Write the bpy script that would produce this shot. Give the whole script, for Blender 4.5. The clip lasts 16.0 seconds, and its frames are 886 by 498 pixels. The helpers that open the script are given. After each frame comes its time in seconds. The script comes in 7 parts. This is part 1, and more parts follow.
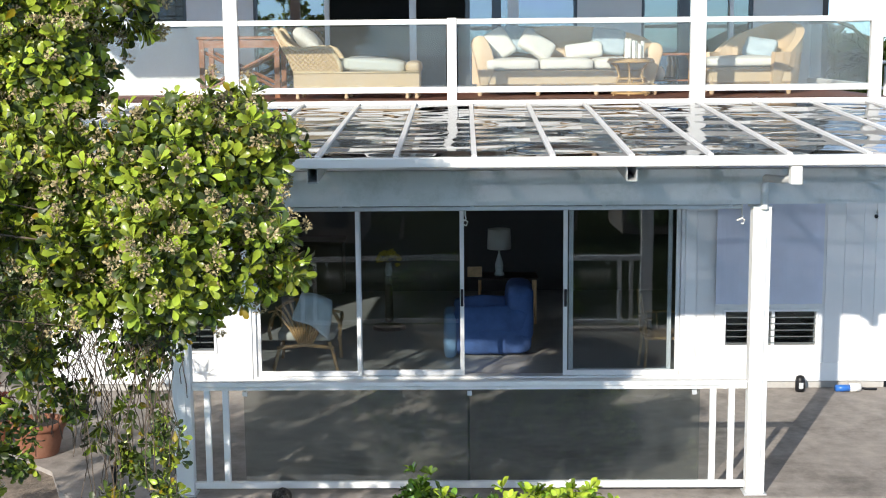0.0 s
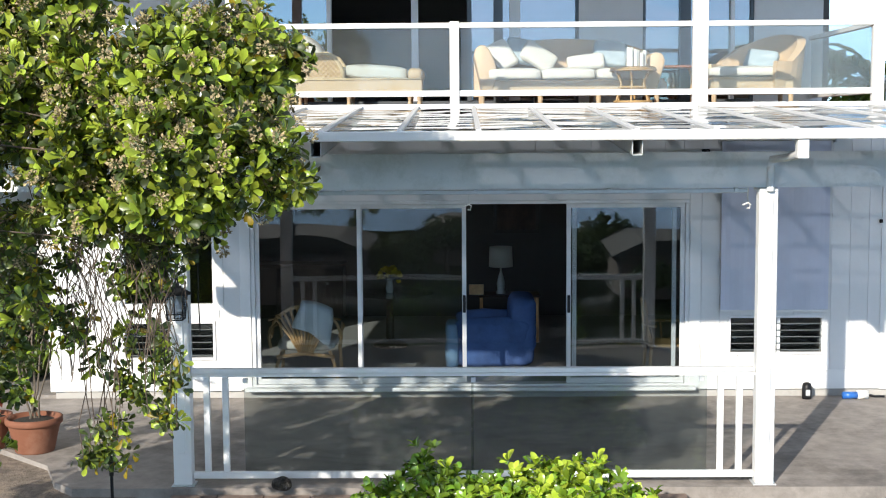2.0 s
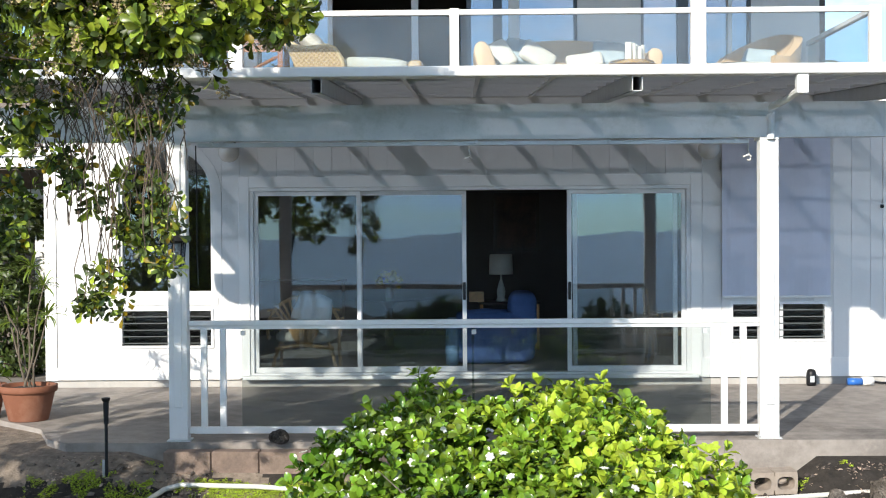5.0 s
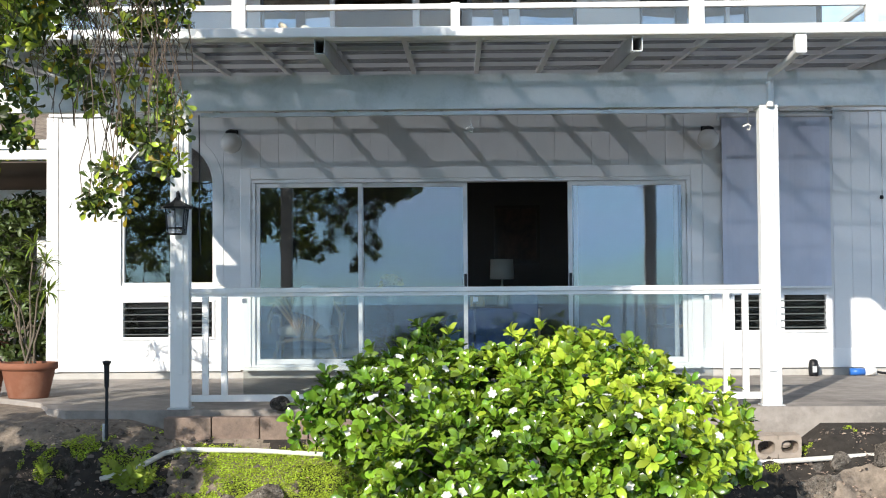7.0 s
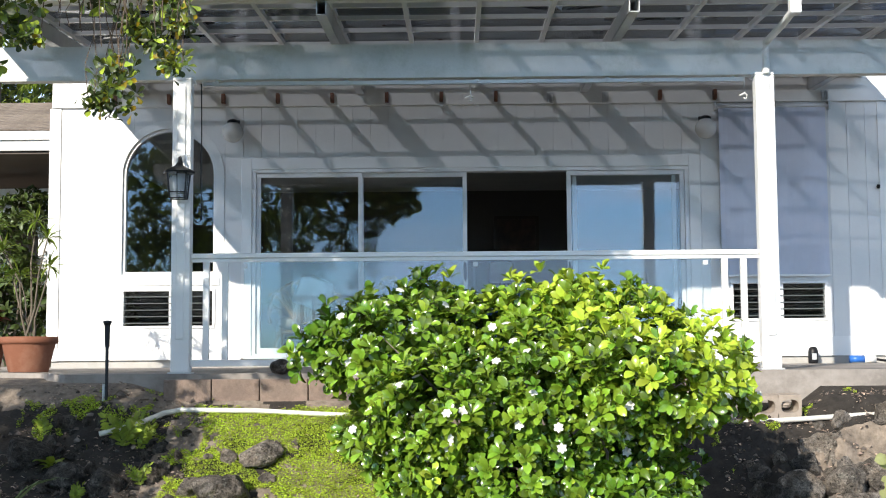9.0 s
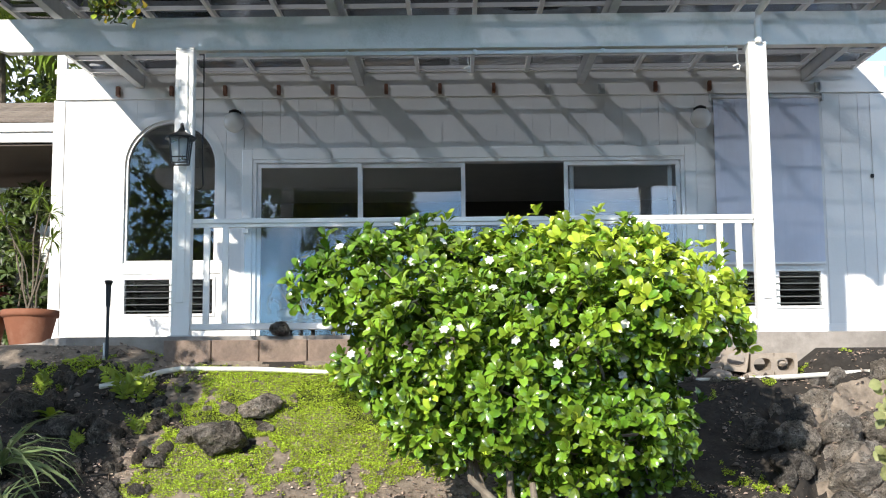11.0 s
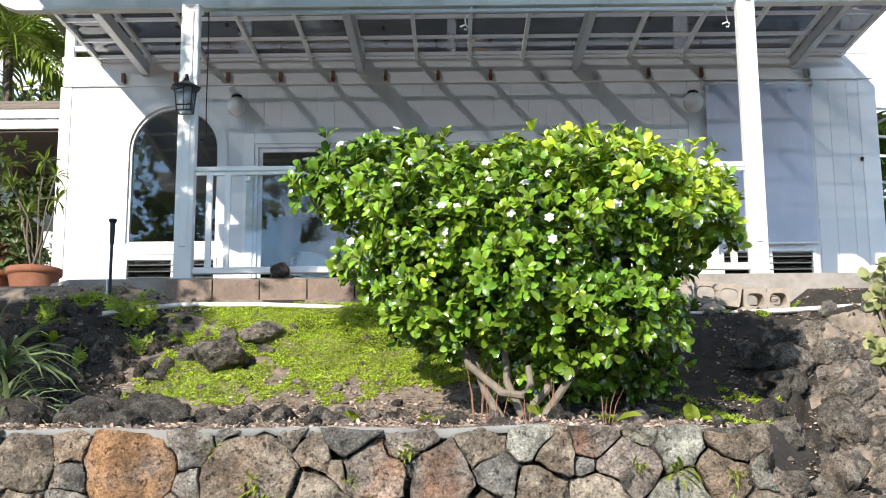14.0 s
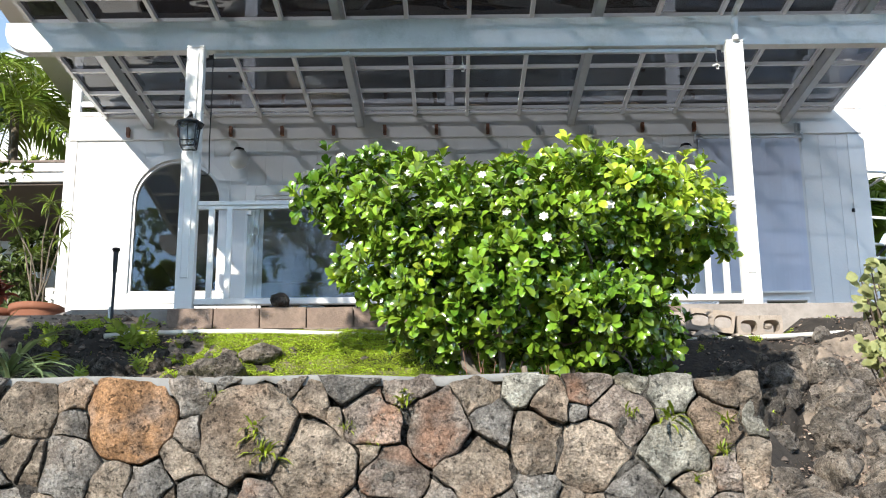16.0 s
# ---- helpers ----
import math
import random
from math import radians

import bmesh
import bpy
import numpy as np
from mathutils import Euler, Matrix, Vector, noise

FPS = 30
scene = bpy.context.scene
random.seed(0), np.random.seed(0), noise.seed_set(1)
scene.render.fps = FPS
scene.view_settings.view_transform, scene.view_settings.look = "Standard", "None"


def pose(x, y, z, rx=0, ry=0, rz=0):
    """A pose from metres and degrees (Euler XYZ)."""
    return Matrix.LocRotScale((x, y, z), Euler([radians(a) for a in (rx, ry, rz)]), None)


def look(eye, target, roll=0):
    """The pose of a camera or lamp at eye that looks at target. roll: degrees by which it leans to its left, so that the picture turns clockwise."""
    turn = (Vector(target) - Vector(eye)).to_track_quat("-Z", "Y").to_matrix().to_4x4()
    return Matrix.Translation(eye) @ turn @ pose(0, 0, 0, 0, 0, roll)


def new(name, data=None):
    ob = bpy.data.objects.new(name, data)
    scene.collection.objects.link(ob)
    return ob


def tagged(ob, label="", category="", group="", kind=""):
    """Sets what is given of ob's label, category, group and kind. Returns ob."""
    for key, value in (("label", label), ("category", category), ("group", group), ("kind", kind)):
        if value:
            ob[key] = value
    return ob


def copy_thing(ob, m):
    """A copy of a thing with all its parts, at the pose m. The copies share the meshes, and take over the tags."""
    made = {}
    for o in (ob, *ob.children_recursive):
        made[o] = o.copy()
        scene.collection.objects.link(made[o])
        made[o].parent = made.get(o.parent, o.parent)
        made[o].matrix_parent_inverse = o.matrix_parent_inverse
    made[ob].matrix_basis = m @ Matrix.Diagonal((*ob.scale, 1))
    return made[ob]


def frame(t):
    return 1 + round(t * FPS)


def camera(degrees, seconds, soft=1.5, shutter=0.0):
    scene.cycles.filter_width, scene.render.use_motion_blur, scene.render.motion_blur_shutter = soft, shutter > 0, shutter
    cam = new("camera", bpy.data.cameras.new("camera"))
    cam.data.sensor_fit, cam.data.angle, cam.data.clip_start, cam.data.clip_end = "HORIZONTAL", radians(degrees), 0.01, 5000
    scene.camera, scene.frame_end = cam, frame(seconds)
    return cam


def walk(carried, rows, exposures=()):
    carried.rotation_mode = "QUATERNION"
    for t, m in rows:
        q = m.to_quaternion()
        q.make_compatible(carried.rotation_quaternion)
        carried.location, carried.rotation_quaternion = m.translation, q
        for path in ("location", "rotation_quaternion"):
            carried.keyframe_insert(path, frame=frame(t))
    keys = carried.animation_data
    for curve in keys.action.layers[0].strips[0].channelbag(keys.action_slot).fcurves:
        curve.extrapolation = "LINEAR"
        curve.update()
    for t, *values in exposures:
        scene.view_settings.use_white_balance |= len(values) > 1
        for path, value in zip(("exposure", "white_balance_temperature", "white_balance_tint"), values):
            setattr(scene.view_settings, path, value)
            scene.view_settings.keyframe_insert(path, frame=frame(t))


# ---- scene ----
cam = camera(37.0, 16.0, soft=1.1)
PATH = [
    (0, (-0.034, -14.846, 3.91), (-0.067, -12.869, 3.607), -0.5),
    (0.5, (-0.063, -14.831, 3.707), (-0.097, -12.85, 3.433), -0.4),
    (1, (-0.073, -14.826, 3.516), (-0.105, -12.842, 3.269), -0.5),
    (1.5, (-0.073, -14.815, 3.317), (-0.105, -12.827, 3.097), -0.5),
    (2, (-0.09, -14.832, 3.107), (-0.119, -12.841, 2.917), -0.4),
    (2.5, (-0.055, -14.858, 2.91), (-0.087, -12.865, 2.744), -0.4),
    (3, (-0.085, -14.828, 2.723), (-0.114, -12.833, 2.584), -0.4),
    (3.5, (-0.09, -14.824, 2.503), (-0.119, -12.828, 2.39), -0.4),
    (4, (-0.105, -14.828, 2.254), (-0.132, -12.83, 2.168), -0.4),
    (6.5, (-0.11, -14.868, 1.125), (-0.137, -12.868, 1.17), -0.4),
    (7, (-0.129, -14.868, 0.909), (-0.155, -12.869, 0.98), -0.4),
    (7.5, (-0.131, -14.867, 0.684), (-0.156, -12.869, 0.781), -0.4),
    (8, (-0.13, -14.867, 0.461), (-0.156, -12.871, 0.584), -0.4),
    (8.5, (-0.133, -14.869, 0.239), (-0.158, -12.875, 0.388), -0.4),
    (9, (-0.141, -14.88, 0.029), (-0.165, -12.888, 0.201), -0.4),
    (11.5, (-0.131, -14.908, -1.095), (-0.154, -12.93, -0.797), -0.4),
    (12, (-0.131, -14.9, -1.329), (-0.154, -12.927, -1.006), -0.4),
    (12.5, (-0.128, -14.903, -1.546), (-0.15, -12.933, -1.201), -0.4),
    (13, (-0.123, -14.911, -1.768), (-0.144, -12.945, -1.401), -0.4),
    (13.5, (-0.131, -14.901, -1.983), (-0.151, -12.939, -1.592), -0.4),
    (14, (-0.132, -14.895, -2.206), (-0.152, -12.939, -1.79), -0.4),
    (14.5, (-0.129, -14.896, -2.424), (-0.148, -12.946, -1.981), -0.4),
    (15, (-0.123, -14.901, -2.627), (-0.142, -12.959, -2.15), -0.4),
    (15.5, (-0.121, -14.905, -2.789), (-0.139, -12.974, -2.268), -0.4),
    (16, (-0.125, -14.908, -2.906), (-0.142, -12.992, -2.332), -0.4),
]
walk(cam, [(t, look(eye, target, roll)) for t, eye, target, roll in PATH], exposures=((0, 0.46), (4, 0.47), (8, 0.54), (12, 0.68), (16, 0.82)))

# ---- world, sun ----
SUN_EL, SUN_DIR = radians(23.3), Vector((-0.42, -0.907, 0.431))
world = bpy.data.worlds.new("world")
scene.world = world
world.use_nodes = True
wn, wl = world.node_tree.nodes, world.node_tree.links
wn.clear()
w_out = wn.new("ShaderNodeOutputWorld")
w_bg = wn.new("ShaderNodeBackground")
w_sky = wn.new("ShaderNodeTexSky")
w_sky.sky_type, w_sky.sun_disc = "NISHITA", False
w_sky.sun_elevation, w_sky.sun_rotation = SUN_EL, radians(205)
w_sky.air_density, w_sky.dust_density, w_sky.ozone_density = 1.0, 0.0, 1.8
w_co = wn.new("ShaderNodeTexCoord")
w_map = wn.new("ShaderNodeMapping")
w_map.inputs["Scale"].default_value = (1.0, 1.0, 3.2)
w_noise = wn.new("ShaderNodeTexNoise")
w_noise.inputs["Scale"].default_value, w_noise.inputs["Detail"].default_value = 3.2, 9
w_noise.inputs["Roughness"].default_value = 0.62
w_ramp = wn.new("ShaderNodeValToRGB")
w_ramp.color_ramp.elements[0].position, w_ramp.color_ramp.elements[1].position = 0.46, 0.66
w_mix = wn.new("ShaderNodeMixRGB")
w_mix.inputs[2].default_value = (9.5, 9.4, 9.2, 1)
w_bg.inputs["Strength"].default_value = 0.19
wl.new(w_co.outputs["Generated"], w_map.inputs[0])
wl.new(w_map.outputs[0], w_noise.inputs["Vector"])
w_sep = wn.new("ShaderNodeSeparateXYZ")
w_inland = wn.new("ShaderNodeMath")  # more cloud inland, over the mountain
w_inland.operation = "MULTIPLY_ADD"
w_inland.inputs[1].default_value = 0.03
wl.new(w_co.outputs["Generated"], w_sep.inputs[0])
wl.new(w_sep.outputs["Y"], w_inland.inputs[0])
wl.new(w_noise.outputs["Fac"], w_inland.inputs[2])
wl.new(w_inland.outputs[0], w_ramp.inputs[0])
wl.new(w_ramp.outputs[0], w_mix.inputs[0])
wl.new(w_sky.outputs[0], w_mix.inputs[1])
w_tint = wn.new("ShaderNodeMixRGB")
w_tint.blend_type = "MULTIPLY"
w_tint.inputs[0].default_value = 1.0
w_up = wn.new("ShaderNodeValToRGB")  # sea haze: bluer towards the horizon
w_up.color_ramp.elements[0].position, w_up.color_ramp.elements[0].color = 0.0, (0.34, 0.60, 1.06, 1)
w_up.color_ramp.elements[1].position, w_up.color_ramp.elements[1].color = 0.35, (1.13, 1.0, 0.86, 1)
w_up.color_ramp.elements.new(0.85).color = (0.62, 0.57, 0.52, 1)
wl.new(w_sep.outputs["Z"], w_up.inputs[0])
wl.new(w_up.outputs[0], w_tint.inputs[2])
wl.new(w_mix.outputs[0], w_tint.inputs[1])
wl.new(w_tint.outputs[0], w_bg.inputs[0])
wl.new(w_bg.outputs[0], w_out.inputs[0])
sun = new("sun", bpy.data.lights.new("sun", "SUN"))
sun.data.energy, sun.data.angle, sun.data.color = 4.5, radians(0.55), (1.0, 0.93, 0.82)
sun.matrix_world = look(SUN_DIR * 30, (0, 0, 0))


# ---- materials ----
def mat(name, color, rough=0.6, metal=0.0, vary=0.12, scale=6.0, bump=0.0, bump_scale=60.0, hue2=None, obj_rand=0.0, island=0.0,
        stain=0.0, stain_color=(0.1, 0.09, 0.07), stain_scale=1.3, trans=0.0, coat=0.0, spec=0.5, bump_dist=0.01):
    """A procedural surface: colour varied at two scales, stains, fine relief."""
    m = bpy.data.materials.new(name)
    m.use_nodes = True
    n, l = m.node_tree.nodes, m.node_tree.links
    b = n["Principled BSDF"]
    b.inputs["Roughness"].default_value, b.inputs["Metallic"].default_value = rough, metal
    b.inputs["Specular IOR Level"].default_value = spec
    if coat:
        b.inputs["Coat Weight"].default_value, b.inputs["Coat Roughness"].default_value = coat, 0.15
    co = n.new("ShaderNodeTexCoord")
    c2 = hue2 or tuple(c * (1 - 2.2 * vary) for c in color)
    n1 = n.new("ShaderNodeTexNoise")
    n1.inputs["Scale"].default_value, n1.inputs["Detail"].default_value, n1.inputs["Roughness"].default_value = scale, 6, 0.65
    l.new(co.outputs["Object"], n1.inputs["Vector"])
    r1 = n.new("ShaderNodeValToRGB")
    r1.color_ramp.elements[0].position, r1.color_ramp.elements[1].position = 0.32, 0.68
    r1.color_ramp.elements[0].color, r1.color_ramp.elements[1].color = (*c2, 1), (*color, 1)
    l.new(n1.outputs["Fac"], r1.inputs[0])
    last = r1.outputs[0]
    if stain:
        n2 = n.new("ShaderNodeTexNoise")
        n2.inputs["Scale"].default_value, n2.inputs["Detail"].default_value, n2.inputs["Roughness"].default_value = stain_scale, 8, 0.7
        l.new(co.outputs["Object"], n2.inputs["Vector"])
        r2 = n.new("ShaderNodeMapRange")
        r2.inputs["From Min"].default_value, r2.inputs["From Max"].default_value, r2.inputs["To Max"].default_value = 0.5, 0.72, stain
        l.new(n2.outputs["Fac"], r2.inputs["Value"])
        mx = n.new("ShaderNodeMixRGB")
        mx.inputs[2].default_value = (*stain_color, 1)
        l.new(r2.outputs[0], mx.inputs[0])
        l.new(last, mx.inputs[1])
        last = mx.outputs[0]
    if obj_rand or island:
        h = n.new("ShaderNodeHueSaturation")
        src = n.new("ShaderNodeObjectInfo").outputs["Random"] if obj_rand else n.new("ShaderNodeNewGeometry").outputs["Random Per Island"]
        amount = obj_rand or island
        mr = n.new("ShaderNodeMapRange")
        mr.inputs["To Min"].default_value, mr.inputs["To Max"].default_value = 1 - amount, 1 + amount
        l.new(src, mr.inputs["Value"])
        l.new(mr.outputs[0], h.inputs["Value"])
        mh = n.new("ShaderNodeMath")
        mh.operation = "MULTIPLY_ADD"
        mh.inputs[1].default_value, mh.inputs[2].default_value = 0.05 * amount, 0.5 - 0.025 * amount
        l.new(src, mh.inputs[0])
        l.new(mh.outputs[0], h.inputs["Hue"])
        l.new(last, h.inputs["Color"])
        last = h.outputs[0]
    l.new(last, b.inputs["Base Color"])
    if bump:
        n3 = n.new("ShaderNodeTexNoise")
        n3.inputs["Scale"].default_value, n3.inputs["Detail"].default_value = bump_scale, 5
        l.new(co.outputs["Object"], n3.inputs["Vector"])
        bp = n.new("ShaderNodeBump")
        bp.inputs["Strength"].default_value, bp.inputs["Distance"].default_value = bump, bump_dist
        l.new(n3.outputs["Fac"], bp.inputs["Height"])
        l.new(bp.outputs[0], b.inputs["Normal"])
    if trans:
        t = n.new("ShaderNodeBsdfTranslucent")
        l.new(last, t.inputs["Color"])
        ms = n.new("ShaderNodeMixShader")
        ms.inputs[0].default_value = trans
        l.new(b.outputs[0], ms.inputs[1])
        l.new(t.outputs[0], ms.inputs[2])
        l.new(ms.outputs[0], n["Material Output"].inputs[0])
    return m


def glass(name, tint, ior=1.5, gloss_rough=0.0, wave=0.0, wave_scale=(2, 5, 2), haze=0.0, haze_color=(0.8, 0.85, 0.85), base_gloss=0.0):
    """Thin sheet: tinted see-through with a Fresnel mirror, wavy where asked, with a film of salt and dust."""
    m = bpy.data.materials.new(name)
    m.use_nodes = True
    n, l = m.node_tree.nodes, m.node_tree.links
    n.remove(n["Principled BSDF"])
    tr = n.new("ShaderNodeBsdfTransparent")
    tr.inputs[0].default_value = (*tint, 1)
    gl = n.new("ShaderNodeBsdfGlossy")
    gl.inputs["Roughness"].default_value = gloss_rough
    lw = n.new("ShaderNodeLayerWeight")
    lw.inputs[0].default_value = 0.5
    pw = n.new("ShaderNodeMath")
    pw.operation = "POWER"
    pw.inputs[1].default_value = 5.0
    l.new(lw.outputs["Facing"], pw.inputs[0])
    f0 = ((ior - 1) / (ior + 1)) ** 2 + base_gloss
    ad = n.new("ShaderNodeMath")
    ad.operation, ad.use_clamp = "MULTIPLY_ADD", True
    ad.inputs[1].default_value, ad.inputs[2].default_value = 1 - f0, f0
    l.new(pw.outputs[0], ad.inputs[0])
    mx = n.new("ShaderNodeMixShader")
    l.new(ad.outputs[0], mx.inputs[0])
    l.new(tr.outputs[0], mx.inputs[1])
    l.new(gl.outputs[0], mx.inputs[2])
    out = mx.outputs[0]
    co = n.new("ShaderNodeTexCoord")
    if wave:
        mp = n.new("ShaderNodeMapping")
        mp.inputs["Scale"].default_value = wave_scale
        l.new(co.outputs["Object"], mp.inputs[0])
        nz = n.new("ShaderNodeTexNoise")
        nz.inputs["Scale"].default_value, nz.inputs["Detail"].default_value = 1.0, 1.0
        l.new(mp.outputs[0], nz.inputs["Vector"])
        bp = n.new("ShaderNodeBump")
        bp.inputs["Strength"].default_value, bp.inputs["Distance"].default_value = 1.0, wave
        l.new(nz.outputs["Fac"], bp.inputs["Height"])
        l.new(bp.outputs[0], gl.inputs["Normal"])
    if haze:
        df = n.new("ShaderNodeBsdfDiffuse")
        df.inputs[0].default_value = (*haze_color, 1)
        nz = n.new("ShaderNodeTexNoise")
        nz.inputs["Scale"].default_value, nz.inputs["Detail"].default_value = 2.2, 7
        l.new(co.outputs["Object"], nz.inputs["Vector"])
        mr = n.new("ShaderNodeMapRange")
        mr.inputs["From Min"].default_value, mr.inputs["From Max"].default_value = 0.3, 0.75
        mr.inputs["To Min"].default_value, mr.inputs["To Max"].default_value = haze * 0.5, haze * 1.4
        l.new(nz.outputs["Fac"], mr.inputs["Value"])
        mh = n.new("ShaderNodeMixShader")
        l.new(mr.outputs[0], mh.inputs[0])
        l.new(out, mh.inputs[1])
        l.new(df.outputs[0], mh.inputs[2])
        out = mh.outputs[0]
    l.new(out, n["Material Output"].inputs[0])
    return m


def rock(name, dark, mid, light, patch, patch_amount=0.35, lichen=0.15, bump=1.0):
    """Rough weathered stone: mottled tones, rust or clay patches, speckle, pale lichen, deep pitted relief."""
    m = bpy.data.materials.new(name)
    m.use_nodes = True
    n, l = m.node_tree.nodes, m.node_tree.links
    b = n["Principled BSDF"]
    b.inputs["Roughness"].default_value, b.inputs["Specular IOR Level"].default_value = 0.93, 0.25
    geo, info = n.new("ShaderNodeNewGeometry"), n.new("ShaderNodeObjectInfo")
    off = n.new("ShaderNodeVectorMath")
    off.operation = "MULTIPLY_ADD"
    off.inputs[1].default_value = (17, 23, 31)
    l.new(info.outputs["Random"], off.inputs[0])
    l.new(geo.outputs["Position"], off.inputs[2])

    def cloud(scale, detail, rough):
        z = n.new("ShaderNodeTexNoise")
        z.inputs["Scale"].default_value, z.inputs["Detail"].default_value, z.inputs["Roughness"].default_value = scale, detail, rough
        l.new(off.outputs[0], z.inputs["Vector"])
        return z.outputs["Fac"]

    def ranged(v, a, c, lo, hi):
        r = n.new("ShaderNodeMapRange")
        for k, w in (("From Min", a), ("From Max", c), ("To Min", lo), ("To Max", hi)):
            r.inputs[k].default_value = w
        l.new(v, r.inputs["Value"])
        return r.outputs[0]

    def mixed(f, a, c, how="MIX"):
        x = n.new("ShaderNodeMixRGB")
        x.blend_type = how
        for s, v in ((0, f), (1, a), (2, c)):
            if isinstance(v, (int, float)):
                x.inputs[s].default_value = v
            elif isinstance(v, tuple):
                x.inputs[s].default_value = (*v, 1)
            else:
                l.new(v, x.inputs[s])
        return x.outputs[0]
    tone = n.new("ShaderNodeValToRGB")
    e = tone.color_ramp.elements
    e[0].position, e[0].color = 0.30, (*dark, 1)
    e[1].position, e[1].color = 0.72, (*light, 1)
    e.new(0.5).color = (*mid, 1)
    l.new(cloud(9, 9, 0.72), tone.inputs[0])
    c = mixed(ranged(cloud(3.2, 5, 0.6), 0.5, 0.64, 0, patch_amount), tone.outputs[0], patch)
    c = mixed(ranged(cloud(17, 8, 0.7), 0.565, 0.62, 0, lichen), c, (0.47, 0.475, 0.42))
    c = mixed(1.0, c, ranged(cloud(85, 5, 0.7), 0.34, 0.66, 0.50, 1.45), "MULTIPLY")
    c = mixed(1.0, c, ranged(cloud(6, 7, 0.7), 0.36, 0.56, 0.5, 1.27), "MULTIPLY")
    c = mixed(1.0, c, ranged(cloud(38, 4, 0.6), 0.35, 0.43, 0.3, 1.0), "MULTIPLY")
    h = n.new("ShaderNodeHueSaturation")
    l.new(ranged(info.outputs["Random"], 0, 1, 0.7, 1.2), h.inputs["Value"])
    l.new(c, h.inputs["Color"])
    l.new(h.outputs[0], b.inputs["Base Color"])
    bp = n.new("ShaderNodeBump")
    bp.inputs["Strength"].default_value, bp.inputs["Distance"].default_value = 1.0, 0.06 * bump
    rl = n.new("ShaderNodeMath")  # coarse lumps with fine pits
    rl.operation = "MULTIPLY_ADD"
    rl.inputs[1].default_value = 0.42
    l.new(cloud(95, 6, 0.7), rl.inputs[0])
    l.new(cloud(21, 8, 0.6), rl.inputs[2])
    l.new(rl.outputs[0], bp.inputs["Height"])
    l.new(bp.outputs[0], b.inputs["Normal"])
    return m


WHITE = mat("white_paint", (0.84, 0.84, 0.83), 0.5, vary=0.02, scale=2.5, bump=0.08, bump_scale=90, stain=0.10, stain_color=(0.45, 0.45, 0.42), stain_scale=2.2)
SIDING = mat("siding_paint", (0.775, 0.775, 0.77), 0.55, vary=0.02, scale=3, bump=0.15, bump_scale=40, stain=0.08, stain_color=(0.5, 0.5, 0.47), obj_rand=0.015)
HEADER = mat("weathered_header_paint", (0.88, 0.88, 0.86), 0.6, vary=0.05, scale=2.2, bump=0.15, bump_scale=50, stain=0.75, stain_color=(0.50, 0.52, 0.46), stain_scale=2.0)
ALU = mat("white_aluminium", (0.80, 0.80, 0.80), 0.38, metal=0.08, vary=0.03, scale=8)
STEEL = mat("galvanised_tube", (0.62, 0.64, 0.65), 0.45, metal=0.25, vary=0.06, scale=7, stain=0.15, stain_color=(0.35, 0.3, 0.25))
BROWN_WOOD = mat("red_brown_wood", (0.22, 0.09, 0.05), 0.6, vary=0.2, scale=14, bump=0.2)
BLACK = mat("black_metal", (0.012, 0.012, 0.014), 0.45, metal=0.3, vary=0.1, scale=20)
# real stains, made darker to make up for the tree's shade
CONCRETE = mat("patio_concrete", (0.36, 0.322, 0.29), 0.85, vary=0.16, scale=4.5, bump=0.35, bump_scale=45, stain=0.85, stain_color=(0.085, 0.075, 0.067), stain_scale=1.1)
PLINTH = mat("plinth_concrete", (0.50, 0.48, 0.45), 0.85, vary=0.12, scale=6, bump=0.3, bump_scale=50, stain=0.5, stain_color=(0.2, 0.18, 0.16), stain_scale=3)
BLOCK = mat("tan_block", (0.272, 0.2, 0.162), 0.9, vary=0.16, scale=9, bump=0.6, bump_scale=70, stain=0.85, stain_color=(0.085, 0.068, 0.0553), stain_scale=3.2, obj_rand=0.1)
CINDER = mat("cinder_block", (0.4, 0.336, 0.28), 0.92, vary=0.12, scale=14, bump=0.6, bump_scale=90, stain=0.3, stain_color=(0.16, 0.136, 0.112), stain_scale=3)
# wall colour set very dark to give the rooms their dimness
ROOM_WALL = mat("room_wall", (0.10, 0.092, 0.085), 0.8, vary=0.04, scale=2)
ROOM_FLOOR = mat("room_floor_tile", (0.56, 0.55, 0.52), 0.25, vary=0.06, scale=5, obj_rand=0.03)
DECK = mat("deck_boards", (0.24, 0.104, 0.072), 0.6, vary=0.15, scale=9, bump=0.1, obj_rand=0.12)
BASALT = rock("basalt", (0.09, 0.085, 0.079), (0.295, 0.278, 0.255), (0.54, 0.51, 0.465), (0.40, 0.31, 0.23), 0.5, 0.2, 1.3)
LAVA = rock("lava_rock", (0.045, 0.04, 0.036), (0.24, 0.21, 0.18), (0.52, 0.46, 0.40), (0.36, 0.29, 0.22), 0.45, 0.3, 1.6)
# black rock; right of the shrub it also paints in the shrub's shadow
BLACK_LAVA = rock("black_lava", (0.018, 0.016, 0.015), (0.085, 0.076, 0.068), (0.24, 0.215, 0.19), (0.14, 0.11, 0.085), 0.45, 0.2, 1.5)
STONE_ORANGE = rock("iron_stained_stone", (0.208, 0.124, 0.0715), (0.468, 0.26, 0.13), (0.65, 0.39, 0.221), (0.312, 0.26, 0.221), 0.7, 0.05, 0.8)
STONE_BROWN = rock("brown_stone", (0.115, 0.096, 0.076), (0.37, 0.305, 0.24), (0.62, 0.52, 0.41), (0.50, 0.345, 0.235), 0.5, 0.12, 1.3)
